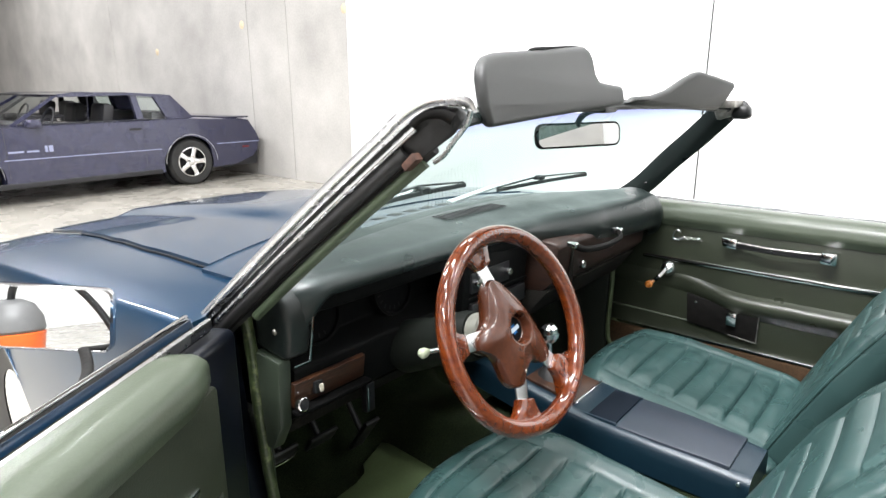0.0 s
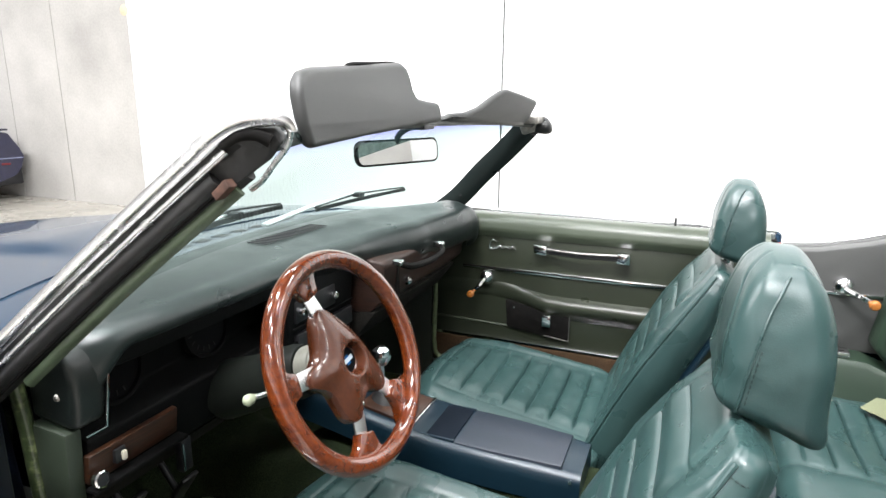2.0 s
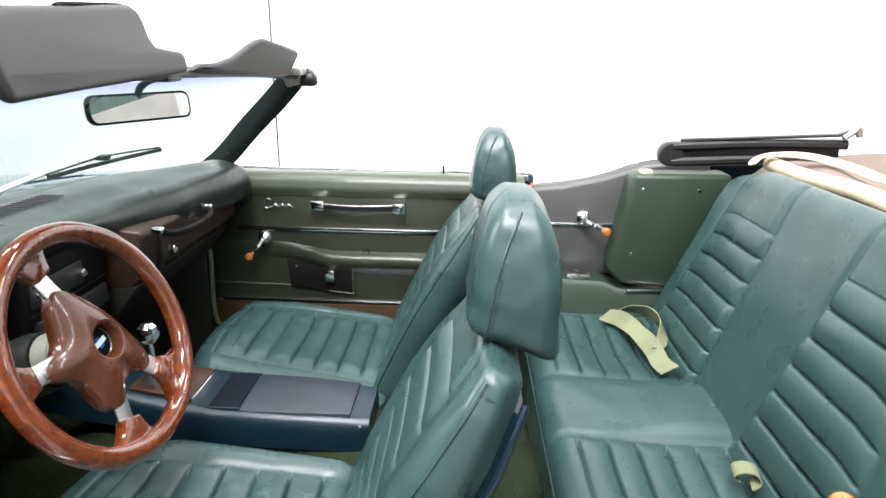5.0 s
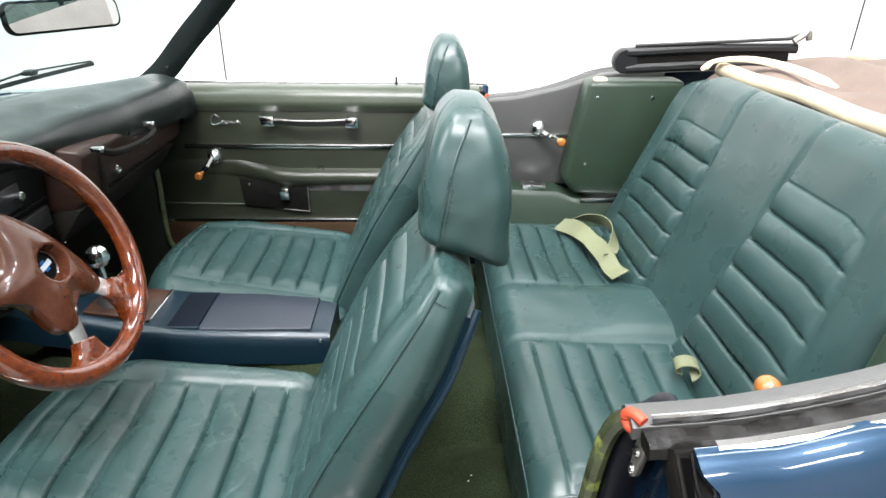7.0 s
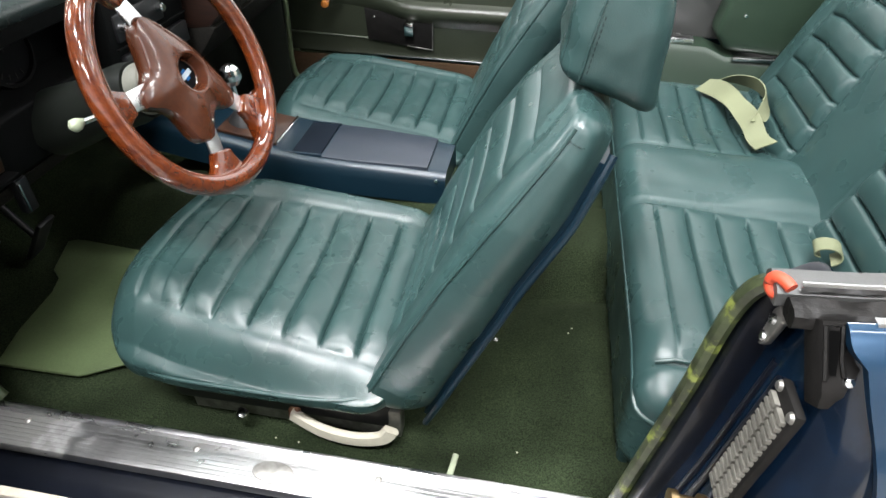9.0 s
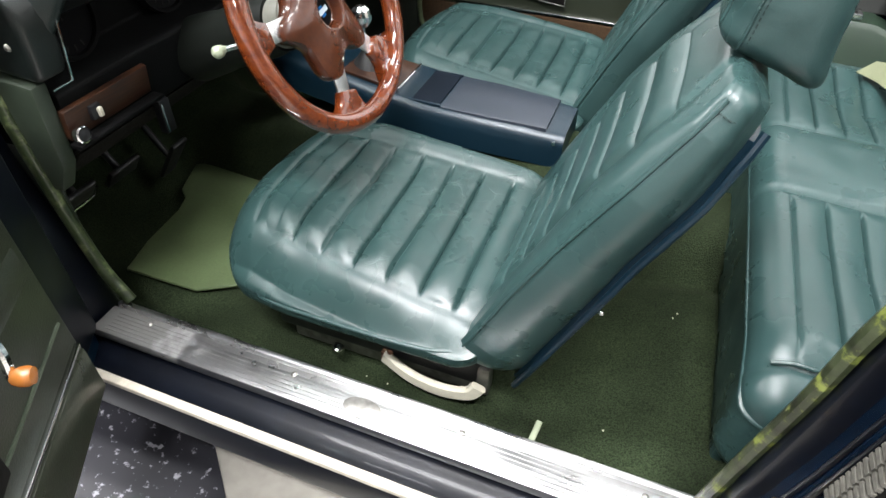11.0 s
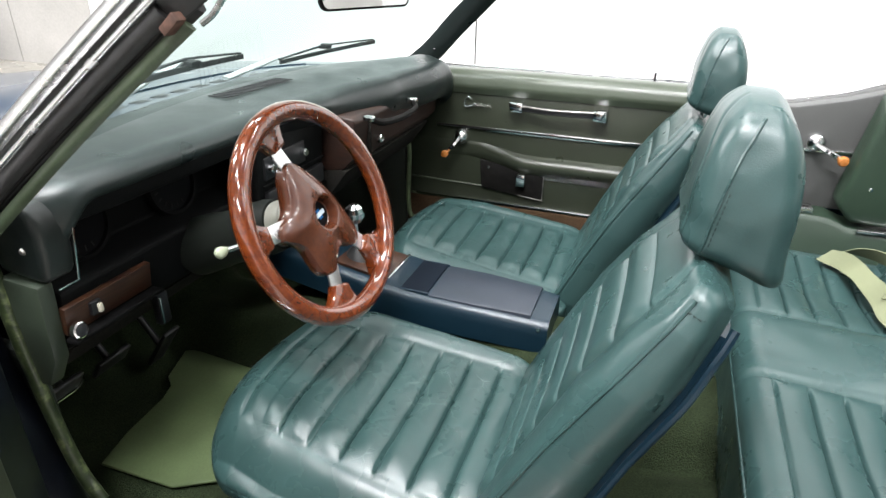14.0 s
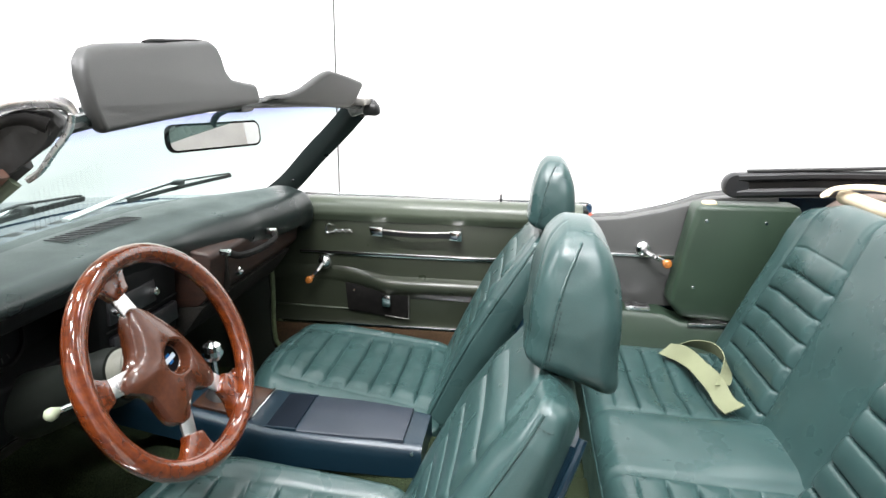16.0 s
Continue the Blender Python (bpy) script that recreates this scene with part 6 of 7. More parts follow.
part("shell", placed(loft([[(a * k, b * k, z) for a, b in rrect(0.196, 0.112, 0.018)] for k, z in ((0.60, -0.045), (0.90, -0.030), (1.0, -0.008), (1.0, 0.004), (0.965, 0.006), (0.95, 0.002))]), MM), CHROME, dm, "chrome mirror shell")
part("glass", placed(loft([[(a, b, z) for a, b in rrect(0.186, 0.102, 0.014)] for z in (0.0005, 0.0032)]), MM), MIRROR, dm, "mirror glass")
part("stalk", sweep(smooth_path([MC + upv * -0.035 - nrm * 0.035, MC + Vector((0.02, 0.03, -0.055)), MC + Vector((0.11, 0.005, -0.060)), MC + Vector((0.185, -0.03, -0.055))], 5), circle(0.009, 10, 0.7)), PLUG, dm, "slim black mirror stalk")

# ---- sun visors, inside mirror, wipers ----
def visor(name, label, outline, skew, thick=0.024):
    v = thing(name, label, "sun visor", (0.52, sum(a for a, _ in outline) / len(outline), 1.23), "sun visors")
    bm = prism(outline, -thick / 2, thick / 2, "x", 0.0105, 4)
    for q in bm.verts:
        q.co.x += skew(q.co.y, q.co.z)
    part("pad", bm, VISOR, v, "dark grey vinyl visor pad")
    return v


v1 = visor("sun_visor", "dark grey vinyl sun visor flipped upright on the header", [(-0.515, 1.214), (-0.528, 1.245), (-0.530, 1.285), (-0.522, 1.305), (-0.50, 1.318), (-0.46, 1.325), (-0.28, 1.338), (-0.135, 1.350), (-0.116, 1.343), (-0.108, 1.325), (-0.104, 1.300), (-0.092, 1.284), (-0.050, 1.278), (-0.016, 1.275), (-0.014, 1.238), (-0.13, 1.228), (-0.30, 1.220)], lambda y, z: 0.532 - 0.03 * (y + 0.52) / 0.4 - 0.16 * (z - 1.23) + 0.02 * ((y + 0.32) / 0.2) ** 2 + 0.002)
edge = smooth_path([(0.509, -0.33, 1.333), (0.504, -0.30, 1.338), (0.500, -0.22, 1.343), (0.500, -0.16, 1.347), (0.502, -0.135, 1.346)], 4)
part("edge_fold", tube(edge, 0.004, 6), DASH_DK, v1, "dark folded visor edge")
v2 = visor("sun_visor", "dark grey vinyl sun visor tipped back from the header", [(0.035, 1.238), (0.06, 1.252), (0.13, 1.254), (0.19, 1.266), (0.25, 1.293), (0.285, 1.306), (0.31, 1.309), (0.42, 1.296), (0.505, 1.284), (0.522, 1.276), (0.51, 1.255), (0.495, 1.226), (0.47, 1.214), (0.30, 1.222), (0.12, 1.230)], lambda y, z: 0.515 + 0.155 * y + 0.30 * (z - 1.22))
for yy in (-0.012, 0.022):
    part("pivot", soft(0.03, 0.026, 0.028, 0.01, 0.007, None, Matrix.Translation((0.512, yy, 1.250))), KNOB_GR, v1 if yy < 0 else v2, "pale green visor bracket")
part("rod", tube([(0.514, -0.05, 1.263), (0.512, -0.02, 1.262)], 0.006, 8), CHROME, v1)
part("bracket", box(0.575, 0.625, 0.520, 0.600, 1.218, 1.238, 0.004), DULL, v2, "bare metal top latch bracket")
part("latch_hook", tube(smooth_path([(0.60, 0.595, 1.230), (0.625, 0.600, 1.228), (0.64, 0.598, 1.215)], 3), 0.008, 8), BLACK, v2)

rm = thing("rear_view_mirror", "chrome-rimmed inside mirror on a black stalk", "mirror", (0.46, 0.01, 1.22))
RM = Matrix.Translation((0.433, 0.010, 1.168)) @ pose(0, 0, 0, 0, 0, -22.7) @ Matrix(((0, 0, 1, 0), (1, 0, 0, 0), (0, 1, 0, 0), (0, 0, 0, 1))) @ pose(0, 0, 0, -6)
part("shell", placed(loft([[(a * k, b * k, z) for a, b in rrect(0.240, 0.056, 0.018)] for k, z in ((0.80, -0.016), (0.97, -0.008), (1.0, 0.0), (1.0, 0.005), (0.975, 0.006))]), RM), RING, rm, "black and chrome mirror shell")
part("glass", placed(loft([[(a, b, z) for a, b in rrect(0.230, 0.047, 0.014)] for z in (0.002, 0.0065)]), RM), MIRROR, rm, "mirror glass")
part("stalk", tube(smooth_path([(0.425, 0.010, 1.175), (0.440, 0.0, 1.205), (0.470, -0.01, 1.222), (0.50, -0.01, 1.228)], 5), 0.007, 8), BLACK, rm)
part("foot", soft(0.05, 0.06, 0.014, 0.006, 0.008, None, Matrix.Translation((0.495, -0.01, 1.226))), BLACK, rm)


def on_glass(y, z, out=0.012):
    yy = y / 0.70
    lo = Vector((0.16 - 0.14 * (1 - yy * yy), y * 1.03, 0.885 + 0.02 * (1 - yy * yy)))
    hi = Vector((0.555 - 0.045 * (1 - yy * yy), y * 0.86, 1.224))
    u = (z - lo.z) / (hi.z - lo.z)
    p = lerp(lo, hi, u)
    return Vector((p.x - 0.012 * math.sin(u * math.pi) - out * 0.6, y, z + out * 0.8 + 0.012 * math.sin(u * math.pi)))


for pv, a1, b0, b1 in (((-0.46, 0.985), (-0.285, 1.034), (-0.47, 1.040), (-0.10, 1.026)), ((-0.023, 0.955), (0.294, 0.995), (0.134, 0.979), (0.512, 0.989))):
    wi = thing("windshield_wiper", "black windshield wiper with a silver arm", "wiper", on_glass(*pv), "windshield wipers")
    part("arm", sweep([on_glass(pv[0], pv[1], 0.02), on_glass(lerp(pv[0], a1[0], 0.5), lerp(pv[1], a1[1], 0.5), 0.024), on_glass(*a1, 0.022)], rect(0.018, 0.006, 0.002), scale=[1.3, 1.2, 0.35]), ARM_SILVER, wi, "silver wiper arm")
    bl = part("blade", sweep([on_glass(lerp(b0[0], b1[0], t), lerp(b0[1], b1[1], t), 0.008) for t in (i / 8 for i in range(9))], rect(0.006, 0.010, 0.001)), RUBBER, wi, "black rubber blade")
    br = [on_glass(lerp(b0[0], b1[0], t), lerp(b0[1], b1[1], t), 0.016 + 0.010 * (1 - abs(2 * t - 1))) for t in (i / 8 for i in range(9))]
    part("bridge", sweep(br, rect(0.007, 0.004, 0.001)), BLACK, bl)
    part("joint", soft(0.03, 0.03, 0.014, 0.005, 0.008, None, Matrix.Translation(on_glass(*a1, 0.014))), BLACK, wi)
for i in range(12):
    y = -0.40 + 0.07 * i
    part("cowl_slot", box(-0.035 - 0.10 * (1 - (y / 0.63) ** 2), 0.005 - 0.10 * (1 - (y / 0.63) ** 2), y, y + 0.045, 0.910, 0.9195 - 0.04 * (abs(y) / 0.82) ** 3, 0.001), BLACK, cowl)

# ---- folded top ----
top = thing("folded_convertible_top", "folded tan and brown convertible top behind the rear seat", "convertible top", (2.1, 0, 0.95))
for s in (-1, 1):
    p0, p1 = Vector((1.690, s * 0.635, 0.985)), Vector((2.16, s * 0.565, 1.020))
    for dz, w in ((0.0, 0.030), (0.046, 0.030)):
        part("rail", sweep(smooth_path([p0 + Vector((0.01, 0, dz)), lerp(p0, p1, 0.5) + Vector((0, 0, dz)), p1 + Vector((0, 0, dz - 0.01))], 5), rect(0.045, 0.026, 0.008)), BLACK, top, "black folded top rail")
    part("knuckle", lathe([(0.002, -0.020), (0.032, -0.020), (0.036, -0.014), (0.036, 0.014), (0.032, 0.020), (0.002, 0.020)], Matrix.Translation(p0 + Vector((0.006, 0, 0.023))) @ pose(0, 0, 0, 90), 24), BLACK, top, "rounded black hinge knuckle")
    part("inner_link", sweep([p0 + Vector((0.02, -s * 0.004, 0.022)), lerp(p0, p1, 0.5) + Vector((0, -s * 0.004, 0.022)), p1 + Vector((-0.02, -s * 0.004, 0.016))], rect(0.020, 0.030, 0.004)), PLUG, top, "dark folded top link")
    part("edge_strip", sweep([p0 + Vector((0.03, -s * 0.01, 0.066)), p1 + Vector((-0.03, -s * 0.01, 0.062)), p1 + Vector((0.02, -s * 0.01, 0.080))], rect(0.020, 0.008, 0.002)), RUBBER, top)
    part("hook", tube(smooth_path([p1 + Vector((-0.02, -s * 0.02, 0.055)), p1 + Vector((0.0, -s * 0.02, 0.070)), p1 + Vector((0.015, -s * 0.02, 0.082)), p1 + Vector((0.022, -s * 0.02, 0.060))], 4), 0.009, 8), DULL, top, "bare metal latch hook")
    if s > 0:
        part("pad_end", soft(0.04, 0.03, 0.016, 0.006, 0.006, lambda q: q + Vector((0, 0, 0.006 * noise.noise(q * 40))), Matrix.Translation((1.63, s * 0.63, 0.952))), TAN, top)
part("top_roll", tube([Vector((1.905 + 0.02 * math.cos(y * 3), y, 1.012 + 0.006 * noise.noise(Vector((y * 5, 0, 0))))) for y in (lerp(0.46, -0.60, i / 40) for i in range(41))], 0.019, 10), TAN, top, "tan canvas roll")
part("fold", sweep(smooth_path([(1.845, 0.435, 1.012), (1.88, 0.44, 1.036), (1.94, 0.37, 1.050), (1.98, 0.24, 1.046), (2.00, 0.10, 1.030)], 6), rect(0.028, 0.006, 0.002), up=(-0.4, 0, 0.9), scale=[0.3] + [1.0] * 22 + [0.6, 0.3]), TAN, top, "folded tan canvas tongue")


def canvas(u, v):
    x, y = lerp(1.93, 2.48, u), lerp(-0.66, 0.60, v)
    z = 1.010 + 0.045 * math.sin(u * math.pi * 0.9) + 0.016 * math.sin(u * 19 + 2 * noise.noise(Vector((x * 3, y * 3, 0)))) + 0.014 * noise.noise(Vector((x * 7, y * 4, 2)))
    return Vector((x, y, z - 0.05 * (2 * v - 1) ** 4))


part("canvas", sheet(canvas, 40, 50, 0.012), BROWN, top, "crumpled brown canvas")
part("rear_bead", tube([Vector((2.36, lerp(0.60, -0.66, i / 20), 1.028 + 0.008 * math.sin(i))) for i in range(21)], 0.022, 10), TAN, top, "tan rear canvas edge")

# ---- loose things in the car ----
def ribbon(name, pts, width, ups, label, category, group=""):
    """A strap along points, its width laid along the given directions."""
    ob = thing(name, label, category, pts[0], group)
    p = smooth_path(pts, 6)
    d = smooth_path(ups, 6)
    rings = []
    for a, w in zip(p, d):
        w = w.normalized() * width / 2
        k = p.index(a)
        n = (p[min(k + 1, len(p) - 1)] - p[max(k - 1, 0)]).cross(w).normalized() * 0.0012
        rings.append([a - w - n, a + w - n, a + w + n, a - w + n])
    part("webbing", loft(rings), STRAP, ob)
    return ob


ribbon("lap_belt", [(1.512, 0.470, 0.552), (1.548, 0.420, 0.560), (1.570, 0.340, 0.562), (1.586, 0.250, 0.560), (1.592, 0.185, 0.548), (1.600, 0.135, 0.553)], 0.050, [(0.8, 0.5, 0.5), (0.6, 0.4, 0.8), (0.8, 0.25, 0.3), (0.7, 0.25, 0.7), (0.9, 0.35, 0.3), (0.9, 0.2, 0.4)], "olive green lap belt lying across the rear seat", "seat belt", "rear lap belts")
ribbon("lap_belt", [(1.560, 0.470, 0.566), (1.590, 0.440, 0.584), (1.622, 0.390, 0.594), (1.634, 0.330, 0.588), (1.620, 0.275, 0.572), (1.600, 0.235, 0.564)], 0.042, [(0.7, 0.5, -0.2), (0.5, 0.4, -0.7), (0.3, 0.3, -0.9), (0.4, 0.3, -0.8), (0.7, 0.3, -0.4), (0.9, 0.3, -0.1)], "looped olive green lap belt end on the rear seat", "seat belt", "rear lap belts")
LOOP = [(1.615 + 0.021 * math.cos(a), -0.262 + 0.004 * a, 0.556 + 0.014 * math.sin(a)) for a in (radians(-75 + 30 * i) for i in range(12))]
ribbon("lap_belt", LOOP, 0.032, [(0.15, 1, 0.1)] * 12, "short olive green belt loop on the rear seat", "seat belt", "rear lap belts")


def mat_edge():
    return [(-0.062, -0.165), (-0.040, -0.150), (0.17, -0.165), (0.36, -0.20), (0.40, -0.34), (0.37, -0.47), (0.236, -0.553), (0.052, -0.556), (0.030, -0.46), (0.020, -0.34), (0.004, -0.295), (-0.028, -0.270)]


bm = prism(mat_edge(), 0.0, 0.007, "z", 0.002, 1)
bmesh.ops.triangulate(bm, faces=[f for f in bm.faces if len(f.verts) > 4])
for q in bm.verts:
    q.co.z += 0.256 + 0.40 * step((-0.05 - q.co.x) / 0.25)
fm = part("floor_mat", bm, MAT_GREEN)
tagged(fm, "pale green rubber floor mat on the dark carpet", "floor mat")
rnd = random.Random(4)
for k in range(7):
    x, y = rnd.uniform(0.55, 1.25), rnd.uniform(-0.66, -0.20)
    z = floor_f((x + 0.30) / 2.05, (y + 0.705) / 1.41).z
    ob = part("crumb", soft(0.0035, 0.003, 0.002, 0.0008, 0.003, None, Matrix.Translation((x, y, z + 0.007)) @ pose(0, 0, 0, 0, 0, rnd.uniform(0, 180))), WHITE_PL)
    tagged(ob, "tiny pale crumb on the green carpet", "crumb", "carpet crumbs")

# ---- shop vacuum behind the camera, seen in the door mirror ----
vac = thing("shop_vacuum", "orange and grey shop vacuum with a black hose", "vacuum cleaner", (1.18, -5.30, 0))
VM = Matrix.Translation((1.18, -5.30, 0))
part("drum", lathe([(0.19, 0.10), (0.21, 0.12), (0.23, 0.38), (0.235, 0.40), (0.22, 0.41)], VM, 28), mat("orange_plastic", (0.75, 0.13, 0.02), 0.4, grain=0.05, scale=60, blot=0.1), vac, "orange drum")
part("head", lathe([(0.22, 0.41), (0.235, 0.43), (0.22, 0.52), (0.16, 0.62), (0.08, 0.66), (0.01, 0.66)], VM, 28), mat("grey_plastic", (0.12, 0.12, 0.12), 0.45, grain=0.05, blot=0.1), vac, "dark grey motor head")
part("hose", tube(smooth_path([(1.18, -5.30, 0.60), (1.20, -5.22, 0.78), (1.36, -5.20, 0.86), (1.60, -5.15, 0.72), (1.80, -5.05, 0.40), (1.85, -4.9, 0.06)], 8), 0.028, 10), BLACK, vac, "black ribbed hose")
for a in (45, 135, 225, 315):
    p = VM @ Vector((0.19 * math.cos(radians(a)), 0.19 * math.sin(radians(a)), 0.05))
    part("caster", lathe([(0.005, -0.02), (0.045, -0.018), (0.05, 0), (0.045, 0.018), (0.005, 0.02)], Matrix.Translation(p) @ pose(0, 0, 0, 90), 16), BLACK, vac)
part("base", lathe([(0.02, 0.08), (0.24, 0.08), (0.24, 0.11), (0.02, 0.11)], VM, 24), BLACK, vac)

# ---- cars parked in the hall ----
def parked_car(name, label, paint, x0, y0, detail=True):
    """A coupe with its tail towards +y; its near side lies in the plane x = x0."""
    c = thing(name, label, "car", (x0 - 0.9, y0 + 1.9, 0), "parked cars")
    Y = y0
    low = [(4.93, 0.34), (5.00, 0.42), (5.00, 0.56), (4.96, 0.66), (4.84, 0.845), (4.70, 0.865), (4.06, 0.893), (3.98, 0.903), (1.95, 0.880), (1.80, 0.875), (0.20, 0.80), (0.02, 0.72), (0.0, 0.40), (0.06, 0.30)]
    # body side with wheel openings
    wheels = (3.91, 1.36)

    def body_ring(x, inset):
        out = []
        for a, b in outline:
            k = 1.0 if b > 0.45 else 0.98
            out.append((x, Y + 2.5 + (a - 2.5) * (1 - inset * 0.02) * k, b - inset * 0.02))
        return out
    outline = low[:]
    lower = [(4.62, 0.24)]
    for wy in wheels:
        lower += [(wy + 0.362 * math.cos(t), 0.314 + 0.362 * math.sin(t)) for t in (radians(i) for i in range(-14, 195, 16))]
    outline += [(0.30, 0.22)] + sorted([p for p in lower], key=lambda p: 0)[1:][::-1] + [(4.62, 0.24)]
    rings = [body_ring(x0, 0.6), body_ring(x0 - 0.05, 0.0), body_ring(x0 - 1.73, 0.0), body_ring(x0 - 1.78, 0.6)]
    part("body", loft(rings), paint, c, "", 30)
    part("roof", loft([[(x0 - 0.20 - dx, Y + a, b) for a, b in [(3.82, 1.15), (3.71, 1.205), (3.2, 1.235), (2.6, 1.240), (2.42, 1.215), (2.44, 1.185), (3.2, 1.20), (3.66, 1.17)]] for dx in (0.0, 0.06, 1.32, 1.38)]), paint, c, "", 30)
    for sx in (0.0, 1.0):
        xx = lerp(x0 - 0.10, x0 - 1.68, sx)
        xt = lerp(x0 - 0.21, x0 - 1.57, sx)

        def post(a0, a1, b0, b1):
            w = 0.05 if sx < 0.5 else -0.05
            return loft([[(xx, Y + a0, 0.88), (xx, Y + a1, 0.88), (xx - w, Y + a1, 0.88), (xx - w, Y + a0, 0.88)], [(xt, Y + b0, 1.20), (xt, Y + b1, 1.20), (xt - w, Y + b1, 1.20), (xt - w, Y + b0, 1.20)]])
        part("rear_pillar", post(4.05, 3.68, 3.79, 3.55), paint, c)
        part("door_pillar", post(3.37, 3.28, 3.34, 3.27), paint, c)
        part("front_pillar", post(1.94, 1.87, 2.44, 2.38), paint, c)
        g = part("side_window", loft([[(xx - 0.02, Y + 3.70, 0.89), (xx - 0.02, Y + 3.35, 0.89)], [(xt - 0.02, Y + 3.57, 1.19), (xt - 0.02, Y + 3.32, 1.19)]], closed=False), GLASS, c)
        g.visible_shadow = False
    for nm, ys, yt in (("windshield", 1.86, 2.42), ("rear_window", 3.99, 3.73)):
        g = part(nm, loft([[(x0 - 0.14, Y + ys, 0.89), (x0 - 1.64, Y + ys, 0.89)], [(x0 - 0.24, Y + yt, 1.20), (x0 - 1.54, Y + yt, 1.20)]], closed=False), GLASS, c)
        g.visible_shadow = False
    for wy in wheels:
        for wx in (x0 - 0.12, x0 - 1.66):
            wm = Matrix.Translation((wx, Y + wy, 0.314)) @ pose(0, 0, 0, 0, 90)
            w = part("wheel", lathe([(0.19, -0.10), (0.285, -0.105), (0.314, -0.07), (0.314, 0.07), (0.285, 0.105), (0.198, 0.10), (0.190, 0.05), (0.188, 0.0)], wm, 36), RUBBER, c, "black tyre")
            r = part("rim", lathe([(0.197, 0.075), (0.197, 0.10), (0.185, 0.104), (0.170, 0.06), (0.165, 0.0)], wm, 36), CHROME, w, "chrome rim")
            for k in range(5):
                part("spoke", prism([(0.03, -0.045), (0.10, -0.030), (0.19, -0.034), (0.19, 0.034), (0.10, 0.030), (0.03, 0.045)], 0.05, 0.085, "z", 0.008), CHROME, w).data.transform(wm @ pose(0, 0, 0, 0, 0, 72 * k + 18))
            part("hub_cap", lathe([(0.055, 0.06), (0.05, 0.10), (0.03, 0.112), (0.002, 0.113)], wm, 20), CHROME, w)
            part("well", lathe([(0.002, -0.10), (0.37, -0.10), (0.372, -0.02), (0.37, -0.10)], wm, 24), MC_DARK, w)
    side = x0 + 0.004
    part("belt_strip", box(x0 - 0.01, side, Y + 1.75, Y + 3.50, 0.512, 0.522, 0.002), MC_STRIPE, c, "pale side stripe")
    part("door_gap", box(x0 - 0.01, x0 + 0.0015, Y + 3.29, Y + 3.296, 0.30, 0.87), MC_DARK, c)
    part("door_gap", box(x0 - 0.01, x0 + 0.0015, Y + 1.78, Y + 1.786, 0.30, 0.87), MC_DARK, c)
    part("bumper_trim", box(x0 - 0.01, side, Y + 4.29, Y + 4.96, 0.528, 0.540, 0.003), MC_STRIPE, c)
    part("lower_bumper", box(x0 - 1.72, x0 - 0.012, Y + 4.32, Y + 4.94, 0.20, 0.42, 0.03), MC_DARK, c, "dark lower bumper")
    part("rocker", box(x0 - 0.03, x0 + 0.003, Y + 1.56, Y + 3.48, 0.20, 0.262, 0.006), MC_DARK, c, "dark rocker strip")
    for wy in wheels:
        lip = [(x0 + 0.002, Y + wy + 0.367 * math.cos(t), 0.314 + 0.367 * math.sin(t)) for t in (radians(i) for i in range(0, 181, 10))]
        part("arch_lip", tube(lip, 0.0035, 6, up=(1, 0, 0)), STEEL, c, "thin bright wheel-arch lip")
    part("door_handle", box(x0 - 0.02, x0 + 0.018, Y + 3.12, Y + 3.26, 0.775, 0.80, 0.006), MC_DARK, c)
    part("side_mirror", soft(0.16, 0.16, 0.10, 0.03, 0.03, None, Matrix.Translation((x0 + 0.04, Y + 2.06, 0.905))), paint, c)
    part("window_trim", box(x0 - 0.105, x0 - 0.06, Y + 1.95, Y + 3.90, 0.885, 0.902, 0.003), MC_DARK, c)
    if detail:
        bars = part("door_mark", box(x0 - 0.01, side, Y + 2.20, Y + 2.245, 0.585, 0.655, 0.002), MC_STRIPE, c, "pale plain door marking")
        for a, b, z0, z1 in ((2.16, 2.19, 0.585, 0.655), (1.98, 2.10, 0.592, 0.612), (1.80, 1.95, 0.592, 0.612)):
            part("door_mark", box(x0 - 0.01, side, Y + a, Y + b, z0, z1, 0.002), MC_STRIPE, c)
        part("marker_light", box(x0 - 0.01, side, Y + 4.68, Y + 4.79, 0.455, 0.478, 0.002), mat("dark_red_lens", (0.14, 0.012, 0.012), 0.3), c, "red side marker")
        part("spoiler", box(x0 - 1.72, x0 - 0.06, Y + 4.45, Y + 4.86, 0.870, 0.895, 0.01), paint, c, "tail spoiler")
    # cabin inside
    for sx in (0.42, 1.30):
        part("seat_back", soft(0.42, 0.14, 0.62, 0.05, 0.06, None, Matrix.Translation((x0 - sx, Y + 2.95, 0.80)) @ pose(0, 0, 0, -12)), MC_DARK, c, "dark bucket seat")
    part("rear_bench", soft(1.3, 0.2, 0.6, 0.05, 0.08, None, Matrix.Translation((x0 - 0.88, Y + 3.62, 0.70))), MC_DARK, c)
    part("dash_top", box(x0 - 1.60, x0 - 0.14, Y + 1.9, Y + 2.2, 0.80, 0.90, 0.02), MC_DARK, c)
    sw_m = Matrix.Translation((x0 - 0.45, Y + 2.36, 0.90)) @ pose(0, 0, 0, 65)
    part("steering_wheel", placed(tube([Vector((0.18 * math.cos(2 * math.pi * i / 24), 0.18 * math.sin(2 * math.pi * i / 24), 0)) for i in range(24)], 0.014, 8, loop=True), sw_m), MC_DARK, c)
    return c


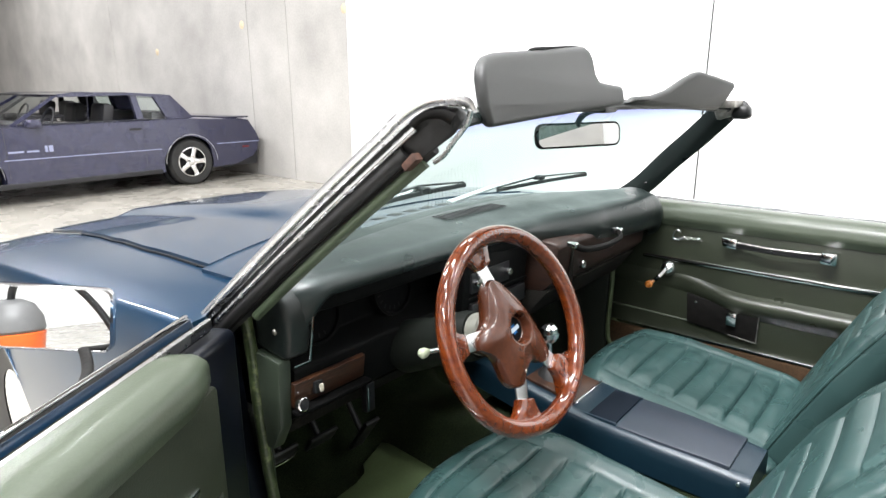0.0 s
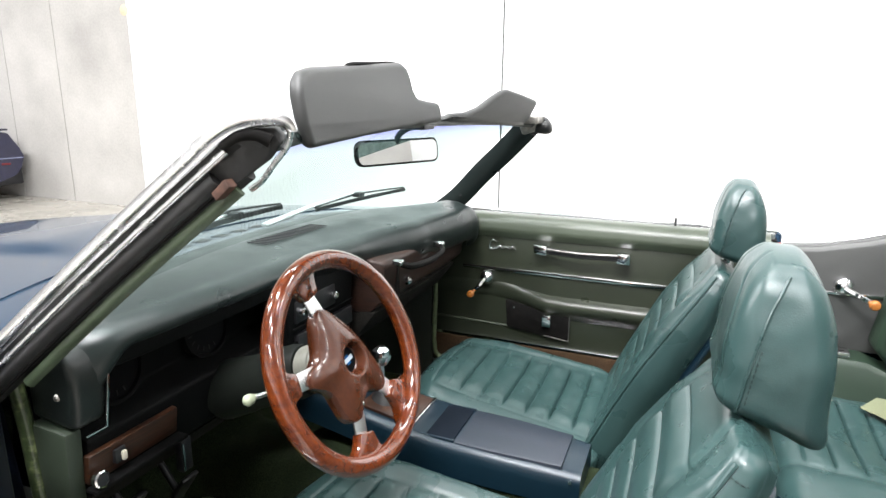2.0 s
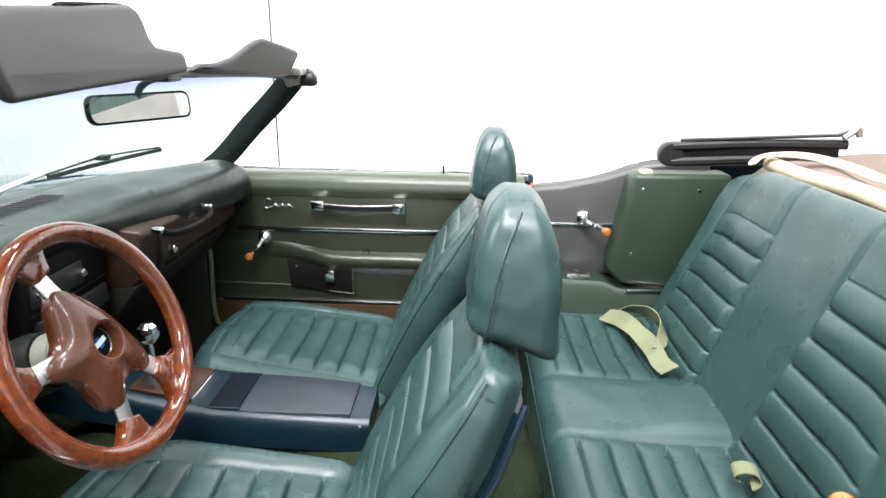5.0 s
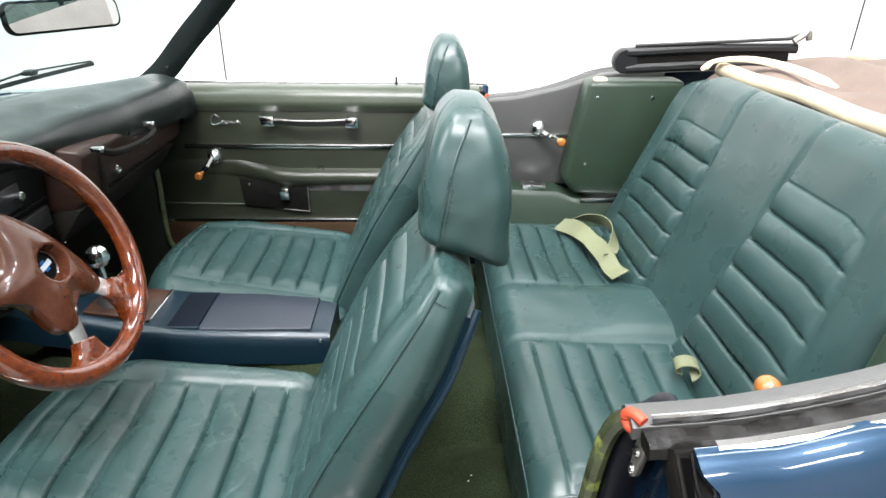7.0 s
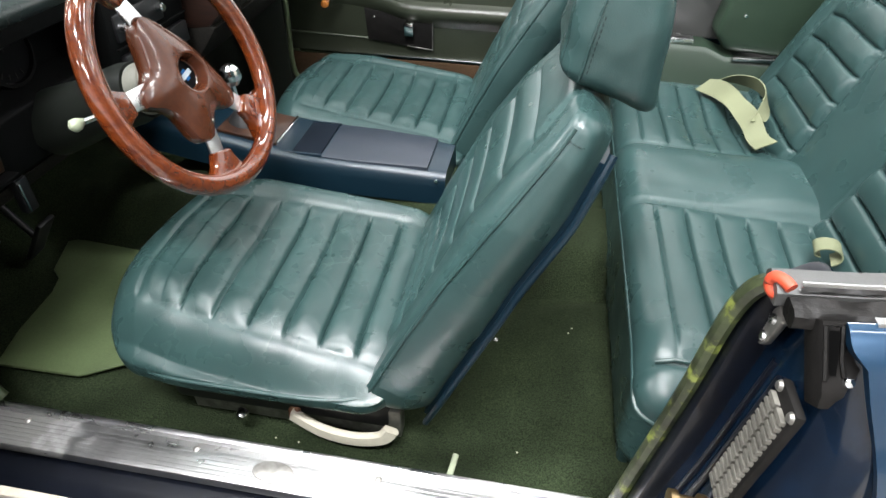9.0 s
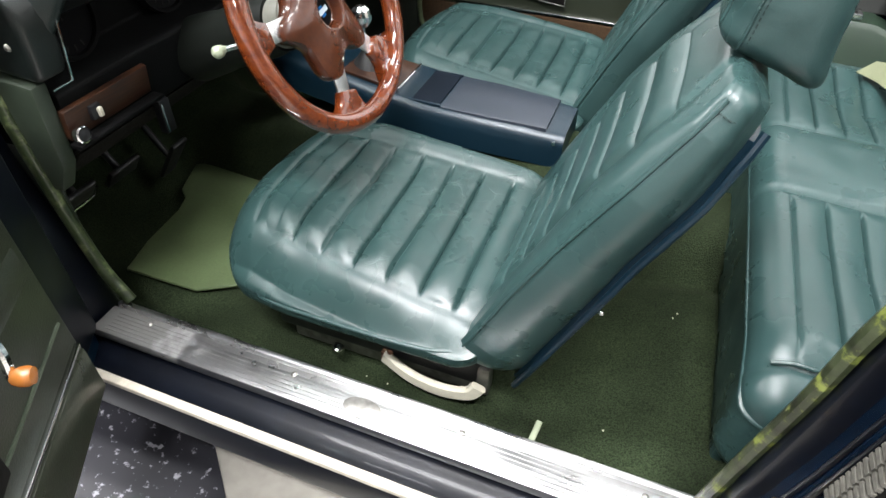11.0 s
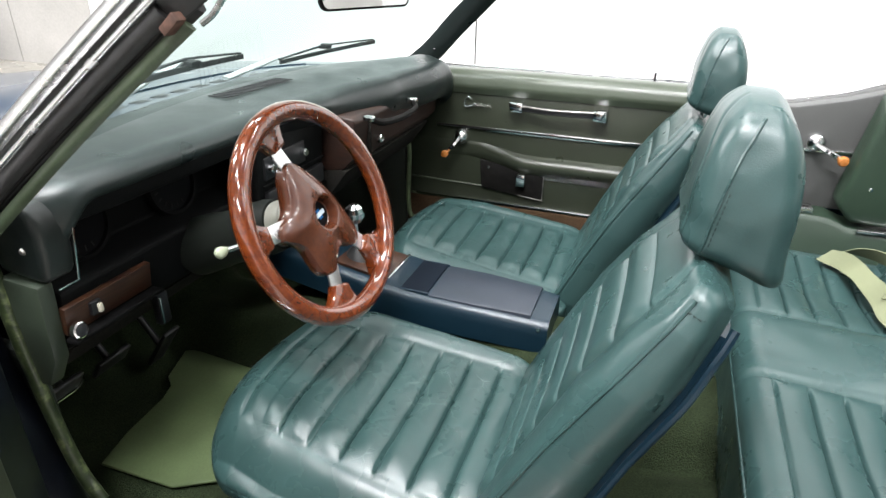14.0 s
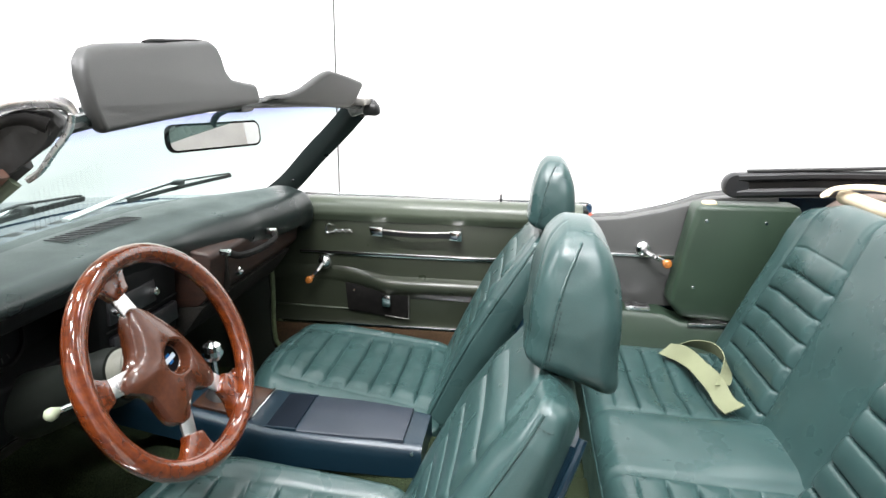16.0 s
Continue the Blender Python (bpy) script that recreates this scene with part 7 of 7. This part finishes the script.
parked_car("parked_coupe", "slate blue parked coupe with five-spoke chrome wheels", MC_PAINT, -6.85, -0.955)
parked_car("parked_coupe", "black parked coupe behind the slate blue one", MC_DARK, -9.4, -0.45, False)
